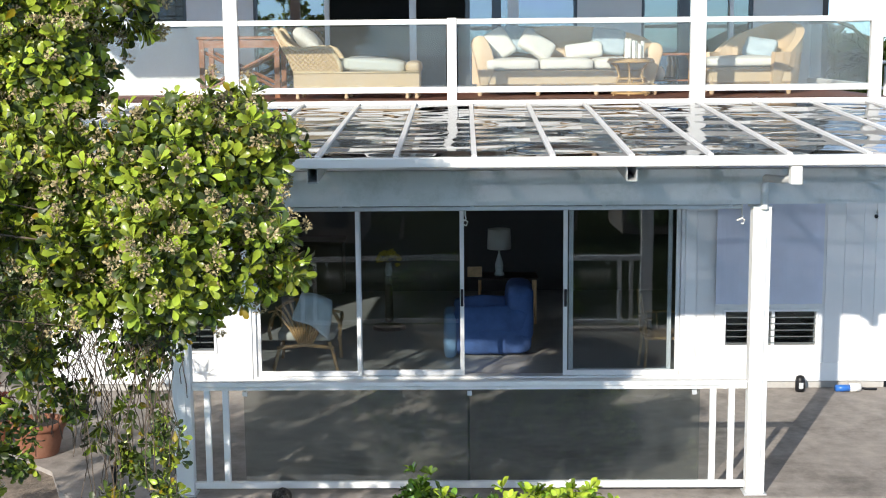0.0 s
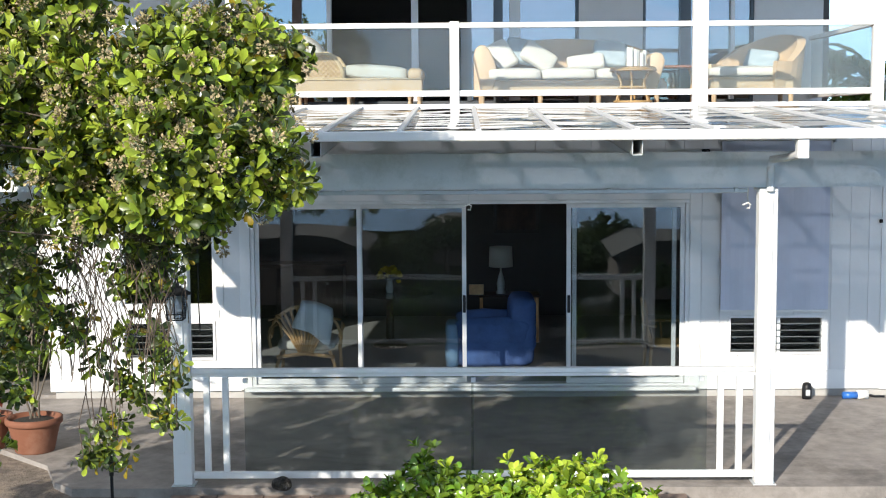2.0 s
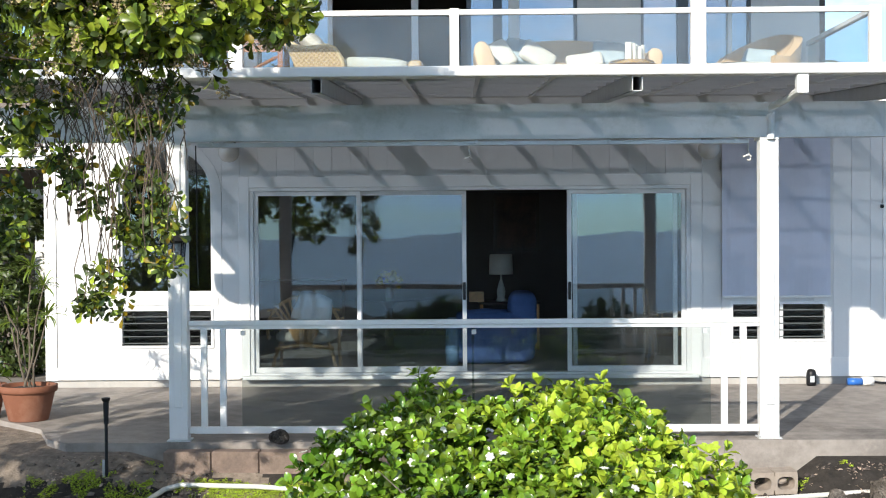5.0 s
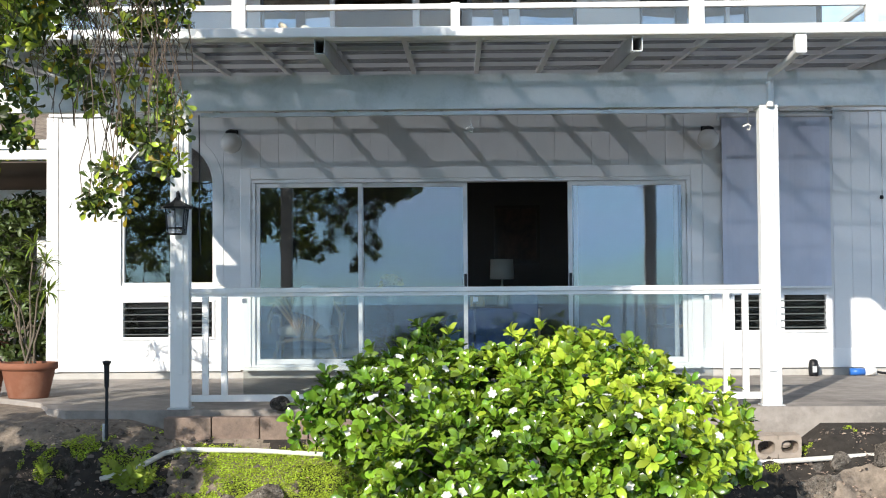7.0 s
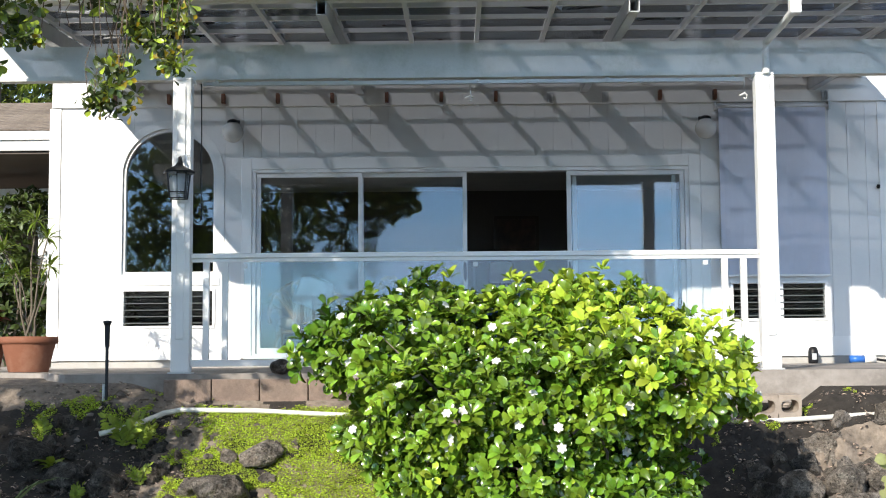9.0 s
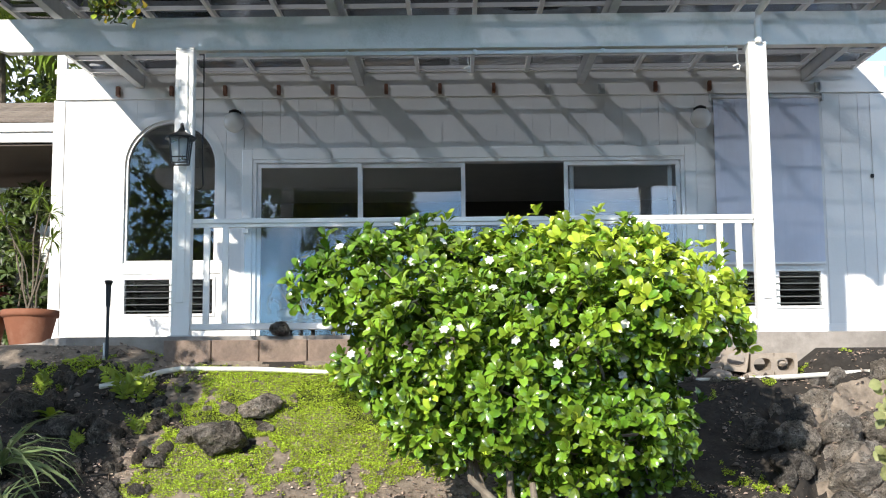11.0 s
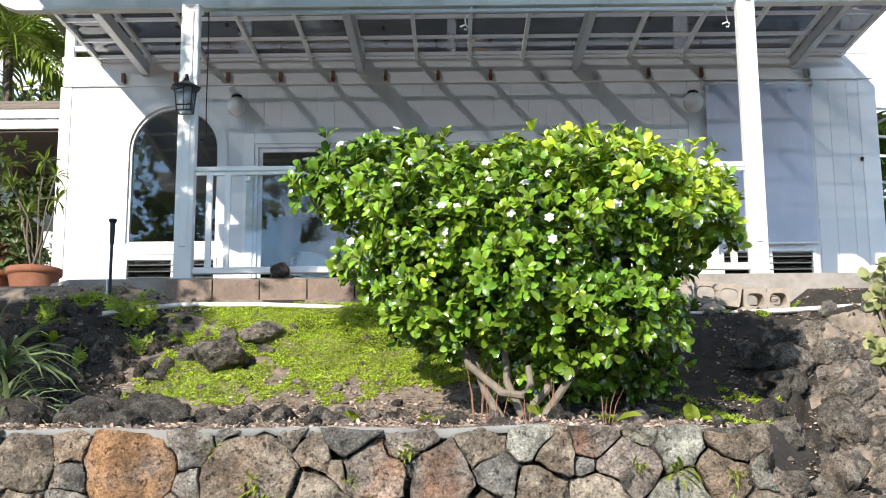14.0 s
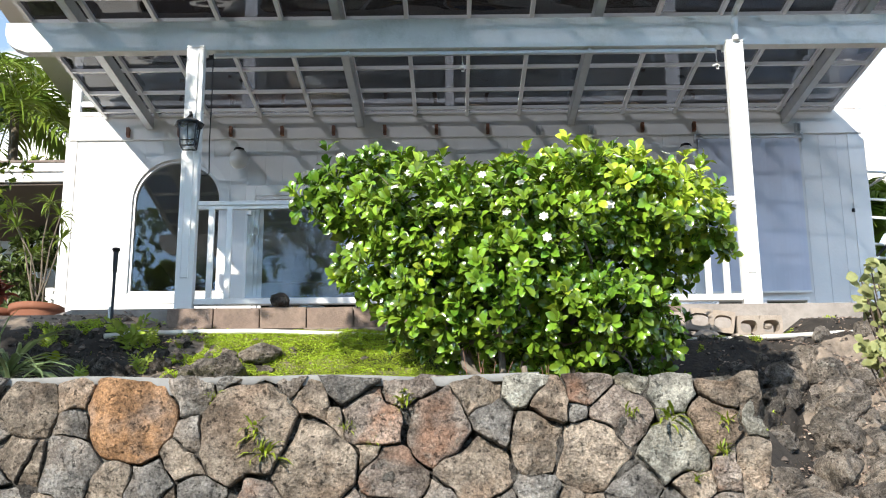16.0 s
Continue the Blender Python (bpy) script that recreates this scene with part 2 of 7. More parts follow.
STONE_RED = rock("reddish_stone", (0.105, 0.086, 0.076), (0.35, 0.29, 0.245), (0.64, 0.56, 0.48), (0.54, 0.28, 0.165), 0.55, 0.3, 1.3)
STONE_LICHEN = rock("lichen_stone", (0.11, 0.105, 0.09), (0.385, 0.37, 0.315), (0.688, 0.664, 0.574), (0.46, 0.37, 0.23), 0.4, 0.8)
MORTAR = mat("grey_mortar", (0.25, 0.25, 0.243), 0.9, vary=0.1, scale=10, bump=0.5, bump_scale=60, stain=0.4, stain_color=(0.16, 0.16, 0.15), stain_scale=3)
RUBBLE = rock("joint_rubble", (0.03, 0.028, 0.025), (0.14, 0.13, 0.117), (0.33, 0.31, 0.28), (0.18, 0.155, 0.13), 0.4, 0.4, 1.6)
# near-black colour standing in for the shadow deep in the joints
JOINT = mat("shadow_dark_joint", (0.03, 0.027, 0.024), 0.95, vary=0.2, scale=20, bump=0.8, bump_scale=60, stain=0.5, stain_color=(0.14, 0.13, 0.12), stain_scale=4.5)
# black soil, darkened further to deepen the shade on the bank
GROUND = mat("lava_soil", (0.042, 0.035, 0.029), 0.95, vary=0.3, scale=11, bump=1.0, bump_scale=40, stain=0.6, stain_color=(0.018, 0.015, 0.013), stain_scale=2.6)
DRY_SOIL = mat("dry_litter_soil", (0.29, 0.235, 0.185), 0.95, vary=0.25, scale=14, bump=1.0, bump_scale=45, stain=0.6, stain_color=(0.06, 0.05, 0.042), stain_scale=4)
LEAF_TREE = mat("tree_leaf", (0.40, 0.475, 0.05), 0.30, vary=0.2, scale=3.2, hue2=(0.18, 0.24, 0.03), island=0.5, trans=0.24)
# darker leaf copy; in the trees its colour stands in for crown shade
LEAF_DARK = mat("dark_tree_leaf", (0.075, 0.115, 0.022), 0.45, vary=0.2, scale=2.5, hue2=(0.04, 0.055, 0.015), island=0.5, trans=0.12)
LEAF_YELLOW = mat("yellowing_leaf", (0.36, 0.264, 0.016), 0.45, vary=0.15, island=0.2, trans=0.35)
LEAF_SHRUB = mat("shrub_leaf", (0.245, 0.37, 0.03), 0.22, vary=0.25, scale=1.7, hue2=(0.05, 0.13, 0.012), island=0.5, trans=0.10, spec=0.7)
SEED = mat("dry_seed_head", (0.46, 0.37, 0.20), 0.9, vary=0.2, scale=12, island=0.3)
TWIG = mat("twig_bark", (0.16, 0.12, 0.09), 0.9, vary=0.2, scale=20, bump=0.4)
SHRUB_BARK = mat("pale_shrub_bark", (0.24, 0.20, 0.155), 0.9, vary=0.2, scale=16, bump=0.6, bump_scale=60)
BARK = mat("pale_bark", (0.17, 0.14, 0.105), 0.9, vary=0.2, scale=12, bump=0.6, bump_scale=50)
# young leaf colour, which also stands for the shrub's sunlit top
LEAF_NEW_LIT = mat("young_sunlit_shrub_leaf", (0.44, 0.56, 0.055), 0.26, vary=0.2, scale=3, hue2=(0.33, 0.44, 0.035), island=0.35, trans=0.2)
PETAL = mat("white_petal", (0.85, 0.84, 0.78), 0.5, vary=0.03, trans=0.25)
MOSS = mat("ground_cover", (0.50, 0.64, 0.055), 0.7, vary=0.25, scale=5, hue2=(0.33, 0.42, 0.035), island=0.45, trans=0.25)
FERN = mat("fern_leaf", (0.36, 0.43, 0.04), 0.5, vary=0.2, scale=6, hue2=(0.132, 0.204, 0.018), island=0.25, trans=0.35)
PALM = mat("palm_leaf", (0.136, 0.224, 0.028), 0.4, vary=0.25, scale=2, hue2=(0.208, 0.272, 0.032), island=0.35, trans=0.3)
STRAP = mat("strap_leaf", (0.24, 0.32, 0.14), 0.45, vary=0.2, scale=5, island=0.3, trans=0.25)
PALE_LEAF = mat("pale_broad_leaf", (0.44, 0.44, 0.20), 0.6, vary=0.2, scale=9, hue2=(0.2, 0.24, 0.08), island=0.2, trans=0.35)
RED_LEAF = mat("red_leaf", (0.20, 0.05, 0.035), 0.45, vary=0.2, scale=6, island=0.35, trans=0.3)
LITTER = mat("leaf_litter", (0.55, 0.41, 0.33), 0.9, vary=0.3, scale=8, island=0.5)
TERRACOTTA = mat("terracotta", (0.245, 0.0936, 0.0504), 0.8, vary=0.08, scale=5, bump=0.2, stain=0.35, stain_color=(0.36, 0.238, 0.173), stain_scale=2.5)
PVC = mat("white_pipe", (0.675, 0.666, 0.63), 0.4, vary=0.05, scale=6, stain=0.25, stain_color=(0.36, 0.324, 0.252), stain_scale=4)
CANOPY_GLASS = glass("tinted_canopy_sheet", (0.24, 0.25, 0.275), 1.25, wave=0.085, wave_scale=(1.0, 1.7, 1.0))
DOOR_GLASS = glass("door_glass", (0.86, 0.89, 0.90), 1.5, wave=0.002, wave_scale=(1.2, 1.2, 1.0), base_gloss=0.06)
RAIL_GLASS = glass("rail_glass", (0.80, 0.83, 0.83), 1.5, haze=0.014, base_gloss=0.03)
BALCONY_GLASS = glass("balcony_glass", (0.90, 0.93, 0.93), 1.45, haze=0.04, base_gloss=0.0)
WATER = mat("sea_water", (0.02, 0.06, 0.09), 0.25, vary=0.1, scale=0.02)


# ---- mesh helpers ----
def part(name, bm, material, parent=None, label="", smooth=False):
    me = bpy.data.meshes.new(name)
    bm.to_mesh(me)
    bm.free()
    me.materials.append(material)
    if smooth:
        me.polygons.foreach_set("use_smooth", [True] * len(me.polygons))
    ob = new(name, me)
    if parent is not None:
        ob.parent = parent
    if label:
        tagged(ob, label)
    return ob


def share(name, me, parent, m):
    ob = new(name, me)
    ob.parent = parent
    ob.matrix_basis = m
    return ob


def raw(name, verts, faces, material, parent=None, label="", smooth=False):
    me = bpy.data.meshes.new(name)
    me.from_pydata([tuple(v) for v in verts] if not isinstance(verts, np.ndarray) else verts.tolist(), [], faces if isinstance(faces, list) else faces.tolist())
    me.materials.append(material)
    if smooth:
        me.polygons.foreach_set("use_smooth", [True] * len(me.polygons))
    ob = new(name, me)
    if parent is not None:
        ob.parent = parent
    if label:
        tagged(ob, label)
    return ob


def thing(name, loc, label, category, group="", kind=""):
    e = new(name)
    e.empty_display_size = 0.1
    e.location = loc
    return tagged(e, label, category, group, kind)


def box(bm, x0, x1, y0, y1, z0, z1, bevel=0.0):
    made = bmesh.ops.create_cube(bm, size=1.0)["verts"]
    for v in made:
        v.co = Vector((x0 + (v.co.x + 0.5) * (x1 - x0), y0 + (v.co.y + 0.5) * (y1 - y0), z0 + (v.co.z + 0.5) * (z1 - z0)))
    if bevel:
        edges = list({e for v in made for e in v.link_edges})
        bmesh.ops.bevel(bm, geom=edges, offset=bevel, segments=1, affect="EDGES", profile=0.5)
    return bm


def boxed(*args, bevel=0.0):
    return box(bmesh.new(), *args, bevel=bevel)


def tube(bm, pts, radii, sides=8, cap=True):
    """A round bar along points; radii one number or one per point."""
    pts = [Vector(p) for p in pts]
    if not isinstance(radii, (list, tuple)):
        radii = [radii] * len(pts)
    rings = []
    for i, p in enumerate(pts):
        d = (pts[min(i + 1, len(pts) - 1)] - pts[max(i - 1, 0)]).normalized()
        a = d.cross(Vector((0, 0, 1)) if abs(d.z) < 0.9 else Vector((1, 0, 0))).normalized()
        b = d.cross(a)
        rings.append([bm.verts.new(p + (a * math.cos(2 * math.pi * k / sides) + b * math.sin(2 * math.pi * k / sides)) * radii[i]) for k in range(sides)])
    for r0, r1 in zip(rings, rings[1:]):
        for k in range(sides):
            bm.faces.new((r0[k], r0[(k + 1) % sides], r1[(k + 1) % sides], r1[k]))
    if cap:
        bm.faces.new(rings[0][::-1])
        bm.faces.new(rings[-1])
    return bm


def lathe(bm, profile, centre=(0, 0, 0), sides=24):
    """A turned shape from (radius, height) pairs."""
    rings = []
    for r, z in profile:
        rings.append([bm.verts.new((centre[0] + r * math.cos(2 * math.pi * k / sides), centre[1] + r * math.sin(2 * math.pi * k / sides), centre[2] + z)) for k in range(sides)])
    for r0, r1 in zip(rings, rings[1:]):
        for k in range(sides):
            bm.faces.new((r0[k], r0[(k + 1) % sides], r1[(k + 1) % sides], r1[k]))
    bm.faces.new(rings[0][::-1])
    bm.faces.new(rings[-1])
    return bm


def prism(bm, poly, y0, y1):
    """A flat outline in x and z, given thickness from y0 to y1."""
    a = [bm.verts.new((x, y0, z)) for x, z in poly]
    b = [bm.verts.new((x, y1, z)) for x, z in poly]
    bm.faces.new(a)
    bm.faces.new(b[::-1])
    for i in range(len(poly)):
        j = (i + 1) % len(poly)
        bm.faces.new((a[j], a[i], b[i], b[j]))
    return bm


def softbox(bm, x0, x1, y0, y1, z0, z1, r=0.05, puff=0.0, seed=0):
    """A cushion: a rounded box, puffed in the middle."""
    n = 8
    verts = {}
    cx, cy, cz = (x0 + x1) / 2, (y0 + y1) / 2, (z0 + z1) / 2
    hx, hy, hz = (x1 - x0) / 2, (y1 - y0) / 2, (z1 - z0) / 2

    def vert(i, j, k):
        key = (i, j, k)
        if key not in verts:
            u, v, w = 2 * i / n - 1, 2 * j / n - 1, 2 * k / n - 1
            p = Vector((u * hx, v * hy, w * hz))
            q = Vector((max(-hx + r, min(hx - r, p.x)), max(-hy + r, min(hy - r, p.y)), max(-hz + r, min(hz - r, p.z))))
            d = p - q
            if d.length > 1e-6:
                p = q + d.normalized() * min(r, d.length)
            p.z += w * puff * (1 - u * u) * (1 - v * v)
            p += noise.noise_vector(p * 6 + Vector((seed * 7.3, 0, 0))) * r * 0.18
            verts[key] = bm.verts.new((cx + p.x, cy + p.y, cz + p.z))
        return verts[key]
    for i in range(n):
        for j in range(n):
            for f in ((0, 0), (1, n)):
                c = f[1]
                for q in (((i, j, c), (i + 1, j, c), (i + 1, j + 1, c), (i, j + 1, c)), ((i, c, j), (i + 1, c, j), (i + 1, c, j + 1), (i, c, j + 1)), ((c, i, j), (c, i + 1, j), (c, i + 1, j + 1), (c, i, j + 1))):
                    bm.faces.new([vert(*t) for t in q])
    bmesh.ops.recalc_face_normals(bm, faces=bm.faces)
    return bm


# leaf outlines: along, half width, lift
LEAF_ROUND = ((0.0, 0.02, 0.0), (0.3, 0.17, 0.03), (0.6, 0.32, 0.05), (0.85, 0.27, 0.02), (1.0, 0.0, -0.05))
LEAF_SPOON = ((0.0, 0.02, 0.0), (0.35, 0.11, 0.04), (0.7, 0.23, 0.05), (0.9, 0.18, 0.02), (1.0, 0.0, -0.03))
LEAF_OVAL = ((0.0, 0.02, 0.0), (0.3, 0.18, 0.04), (0.62, 0.275, 0.05), (0.85, 0.20, 0.0), (1.0, 0.0, -0.07))
LEAF_TINY = ((0.0, 0.02, 0.0), (0.6, 0.36, 0.05), (1.0, 0.0, -0.05))
LEAF_LONG = ((0.0, 0.02, 0.0), (0.4, 0.20, 0.06), (0.75, 0.17, 0.03), (1.0, 0.015, -0.08))
LEAF_STRIP = ((0.0, 0.03, 0.0), (0.4, 0.05, 0.10), (0.75, 0.04, 0.05), (1.0, 0.004, -0.2))


def leaves(places, axes, ups, sizes, outline):
    """Vertices and faces of many small folded leaves."""
    places, axes, ups, sizes = (np.asarray(a, float) for a in (places, axes, ups, sizes))
    axes = axes / np.linalg.norm(axes, axis=1)[:, None]
    side = np.cross(axes, ups)
    side /= np.linalg.norm(side, axis=1)[:, None] + 1e-9
    up = np.cross(side, axes)
    mid = len(outline) - 2
    spots = [(outline[0], 0)] + [(r, k) for r in outline[1:-1] for k in (-1, 0, 1)] + [(outline[-1], 0)]
    cols = [places + sizes[:, None] * (axes * u + side * (w * k) + up * (z + (0.35 * w if k else 0.0))) for (u, w, z), k in spots]
    verts = np.stack(cols, 1).reshape(-1, 3)
    last = 3 * mid + 1
    shapes = [(0, 1, 2), (0, 2, 3)]
    for r in range(mid - 1):
        a = 1 + 3 * r
        shapes += [(a, a + 3, a + 4, a + 1), (a + 1, a + 4, a + 5, a + 2)]
    a = 1 + 3 * (mid - 1)
    shapes += [(a, last, a + 1), (a + 1, last, a + 2)]
    off = (np.arange(len(places)) * (last + 1))[:, None]
    faces = []
    for q in shapes:
        faces += (off + np.array(q)[None, :]).tolist()
    return verts, faces


def rosettes(tips, dirs, rng, count=(6, 9), size=(0.06, 0.09), spread=(35, 85)):
    """Leaves in whorls at twig tips: places, axes, ups, sizes."""
    P, A, U, S = [], [], [], []
    for p, d in zip(tips, dirs):
        d = d / (np.linalg.norm(d) + 1e-9)
        a = np.cross(d, (0.3, 0.5, 0.81))
        a /= np.linalg.norm(a) + 1e-9
        b = np.cross(d, a)
        k = rng.integers(*count)
        turn = rng.uniform(0, 6.28)
        for i in range(k):
            f = turn + i * 6.283 / k + rng.uniform(-0.3, 0.3)
            tilt = math.radians(rng.uniform(*spread))
            r = a * math.cos(f) + b * math.sin(f)
            ax = d * math.cos(tilt) + r * math.sin(tilt)
            P.append(p + ax * 0.01 - d * rng.uniform(0, 0.03))
            A.append(ax)
            U.append(d * math.sin(tilt) - r * math.cos(tilt) + rng.normal(0, 0.2, 3))
            S.append(rng.uniform(*size))
    return P, A, U, S


def crown_tips(lumps, count, rng, inner=0.62, up=0.35):
    """Twig tips near the outside of a crown made of lumps (x, y, z, rx, ry, rz)."""
    L = np.array(lumps, float)
    vol = L[:, 3] * L[:, 4] + L[:, 4] * L[:, 5] + L[:, 3] * L[:, 5]
    tips, dirs = [], []
    while len(tips) < count:
        i = rng.choice(len(L), p=vol / vol.sum())
        d = rng.normal(size=3)
        d /= np.linalg.norm(d)
        r = inner + (1.04 - inner) * rng.uniform() ** 0.5
        p = L[i, :3] + d * L[i, 3:] * r
        q = ((p - L[:, :3]) / L[:, 3:]) ** 2
        if (np.delete(q.sum(1), i) < 0.45).any():
            continue
        nrm = d / L[i, 3:]
        nrm /= np.linalg.norm(nrm)
        tips.append(p)
        dirs.append(nrm + np.array((0, 0, up)) + rng.normal(0, 0.3, 3))
    return tips, dirs


def rock_mesh(name, seed, r=(1, 1, 1), rough=0.35, sub=3, cuts=0):
    """A boulder: a lumpy ball, split flat along some planes where asked."""
    bm = bmesh.new()
    bmesh.ops.create_icosphere(bm, subdivisions=sub, radius=1.0)
    off = Vector((seed * 3.7, seed * 1.9, seed * 5.1))
    pick = random.Random(seed)
    planes = [(Vector((pick.gauss(0, 1), pick.gauss(0, 1), pick.gauss(0, 1))).normalized(), pick.uniform(0.52, 0.9)) for _ in range(cuts)]
    for v in bm.verts:
        d = v.co.normalized()
        k = 1 + rough * noise.noise(d * 1.2 + off) + rough * 0.5 * noise.noise(d * 3 + off)
        for n, far in planes:
            if n.dot(d) > 0.05:
                k = min(k, far / n.dot(d))
        k *= 1 + rough * (0.22 * noise.noise(d * 7 + off) + 0.14 * noise.noise(d * 15 + off))
        v.co = Vector((d.x * k * r[0], d.y * k * r[1], d.z * k * r[2]))
    me = bpy.data.meshes.new(name)
    bm.to_mesh(me)
    bm.free()
    return me


# ---- ground ----
def profile(y, table):
    for (y0, z0), (y1, z1) in zip(table, table[1:]):
        if y >= y1:
            f = min(1, max(0, (y - y0) / (y1 - y0)))
            f = f * f * (3 - 2 * f) * 0.35 + f * 0.65
            return z0 + (z1 - z0) * f
    return table[-1][1]


BANK_LEFT = ((-3.2, -0.20), (-3.75, -0.25), (-3.95, -0.37), (-4.5, -0.67), (-4.8, -0.90), (-5.2, -1.13), (-5.5, -1.31), (-5.9, -1.46), (-6.7, -1.58), (-8.0, -1.69), (-8.97, -1.80), (-9.07, -4.4), (-16, -4.6), (-40, -6), (-130, -8.5), (-170, -34))
BANK_MID = ((-3.2, -0.20), (-3.7, -0.36), (-4.1, -0.48), (-4.35, -0.66), (-4.6, -0.95), (-5.0, -1.24), (-5.3, -1.40), (-5.85, -1.52), (-7.0, -1.64), (-8.3, -1.74), (-8.97, -1.80), (-9.07, -4.4), (-16, -4.6), (-40, -6), (-130, -8.5), (-170, -34))
BANK_RIGHT = ((-3.2, -0.20), (-3.7, -0.36), (-4.1, -0.47), (-4.4, -0.76), (-4.86, -1.08), (-5.3, -1.46), (-5.9, -1.86), (-7.0, -2.15), (-8.3, -2.5), (-8.85, -3.1), (-9.4, -4.4), (-16, -4.6), (-40, -6), (-130, -8.5), (-170, -34))


def ground_z(x, y):
    f = min(1, max(0, (x - 0.7) / 0.7))
    back = min(1, max(0, (y + 7.0) / 0.9))
    g = min(1, max(0, (x - (1.25 + 0.75 * back)) / 0.4))
    z = (profile(y, BANK_LEFT) * (1 - f) + profile(y, BANK_MID) * f) * (1 - g) + profile(y, BANK_RIGHT) * g
    z += 0.12 * min(1, max(0, (-2.55 - x) / 0.4)) * min(1, max(0, (y + 4.5) / 0.5))
    z += 0.15 * min(1, max(0, (x - 2.7) / 0.2)) * min(1, max(0, (y + 4.02) / 0.12))
    z -= 0.55 * min(1, max(0, (x - 1.15) / 0.1)) * min(1, max(0, (1.95 - x) / 0.35)) * min(1, max(0, (-7.0 - y) / 0.6)) * min(1, max(0, (y + 9.4) / 0.3))
    if -8.9 < y < -3.8:
        k = min(1, (-3.8 - y) / 0.4) * min(1, (y + 8.9) / 0.4)
        p = Vector((x, y, 0))
        rough = 1.0 + 1.4 * min(1, max(0, (x - 1.9) / 0.6)) + 0.7 * min(1, max(0, (-2.1 - x) / 0.6))
        if x > 2.0 and y < -4.2:
            z += k * min(1, (x - 2.0) / 0.3) * (0.20 * abs(noise.noise(p * 2.6)) - 0.17 * max(0.0, 0.35 - abs(noise.noise(p * 3.7))) / 0.35 + 0.06 * abs(noise.noise(p * 7)) - 0.05 * abs(noise.noise(p * 14)) - 0.03 * abs(noise.noise(p * 25)))
        z += k * rough * (0.045 * noise.noise(p * 1.7) + 0.03 * noise.noise(p * 4.1) + 0.018 * noise.noise(p * 11))
    return z


def axis(lo, hi, step, far):
    a = list(np.arange(lo, hi + 1e-6, step))
    d, v = step, hi
    while v < far:
        d *= 1.45
        v += d
        a.append(v)
    d, v = step, lo
    while v > -far:
        d *= 1.45
        v -= d
        a.insert(0, v)
    return a


gx, gy = axis(-4.6, 4.4, 0.06, 4000), axis(-9.6, -3.0, 0.045, 4000)
gx = sorted(gx + [x + 0.03 for x in gx if 1.7 < x < 3.5])  # finer over the broken lava
gv = [(x, y, ground_z(x, y)) for y in gy for x in gx]
gf = [(j * len(gx) + i, j * len(gx) + i + 1, (j + 1) * len(gx) + i + 1, (j + 1) * len(gx) + i) for j in range(len(gy) - 1) for i in range(len(gx) - 1)]
ground = raw("ground", gv, gf, GROUND, None, smooth=True)
ground.data.materials.append(mat("lower_garden", (0.024, 0.032, 0.016), 0.95, vary=0.35, scale=0.5, bump=1.0, bump_scale=2, spec=0.0))
ground.data.materials.append(DRY_SOIL)
ground.data.materials.append(LAVA)


def soil_kind(c):
    """Garden below the wall, dry littered soil in front and to the east, black lava soil elsewhere and as painted shade
    by the shrub.
    """
    if c.y < -10.2:
        return 1
    w = 0.25 * noise.noise(c * 2.5) + 0.15 * noise.noise(c * 7)
    if c.x > 2.5 - 0.5 * min(1, max(0, (-5.5 - c.y) / 1.2)) + 0.6 * w and c.y < -4.15:
        return 3 if noise.noise(c * 3.1) + 0.6 * noise.noise(c * 8) > -0.15 else 2
    # black up to where the shrub's shadow ends, shadow painted as soil
    if c.x > 1.9 and c.y < -4.15:
        return 0
    # shadow under the shrub and beside the wall end, painted with black soil
    if ((c.x - 1.25) / 0.95) ** 2 + ((c.y + 5.9) / 0.85) ** 2 < 1 + 2 * w or (c.x > 1.15 and c.y < -7.0):
        return 0
    if c.x < -2.35 + w and -4.0 + 0.4 * w < c.y:
        return 2
    if -2.45 + w < c.x < 0.4 + w and (c.y < -5.0 or w < 0.03):
        return 2
    return 2 if (c.y < -5.6 + w and c.x > -2.35 + w) or (c.y < -4.95 + w and -2.65 + w < c.x < -1.95) else 0


ground.data.polygons.foreach_set("material_index", [soil_kind(p.center) for p in ground.data.polygons])
tagged(ground, "dark volcanic soil bank sloping down from the patio", "ground", "", "structure")
sea = raw("water", [(-4500, -4500, -28), (4500, -4500, -28), (4500, -140, -28), (-4500, -140, -28)], [(0, 1, 2, 3)], WATER)
tagged(sea, "calm blue sea far below the house", "sea", "", "structure")

# ---- patio ----
bm = bmesh.new()
outline = [(-4.9, -1.95), (-3.95, -2.85), (-3.72, -3.40), (-3.5, -3.6), (5.2, -3.6), (5.2, 0.0), (-6.5, 0.0), (-6.5, -1.9)]
top = [bm.verts.new((x, y, 0.0125 * y)) for x, y in outline]  # falls a little to drain
low = [bm.verts.new((x, y, -0.32)) for x, y in outline]
bm.faces.new(top)
bm.faces.new(low[::-1])
for i in range(len(outline)):
    j = (i + 1) % len(outline)
    bm.faces.new((top[j], top[i], low[i], low[j]))
bmesh.ops.recalc_face_normals(bm, faces=bm.faces)
patio = part("patio", bm, CONCRETE)
tagged(patio, "stained grey concrete patio slab in front of the house", "patio", "", "structure")
plinth = part("plinth", box(boxed(-4.74, 2.9, 0.012, 0.2, -0.3, 0.10), 2.9, 4.76, 0.012, 0.2, -0.3, 0.10), PLINTH)
tagged(plinth, "grey concrete plinth under the white siding", "plinth", "", "structure")

# ---- lower house wall ----
ARCH = (-3.42, 0.53, 2.18)  # centre, half width, spring height


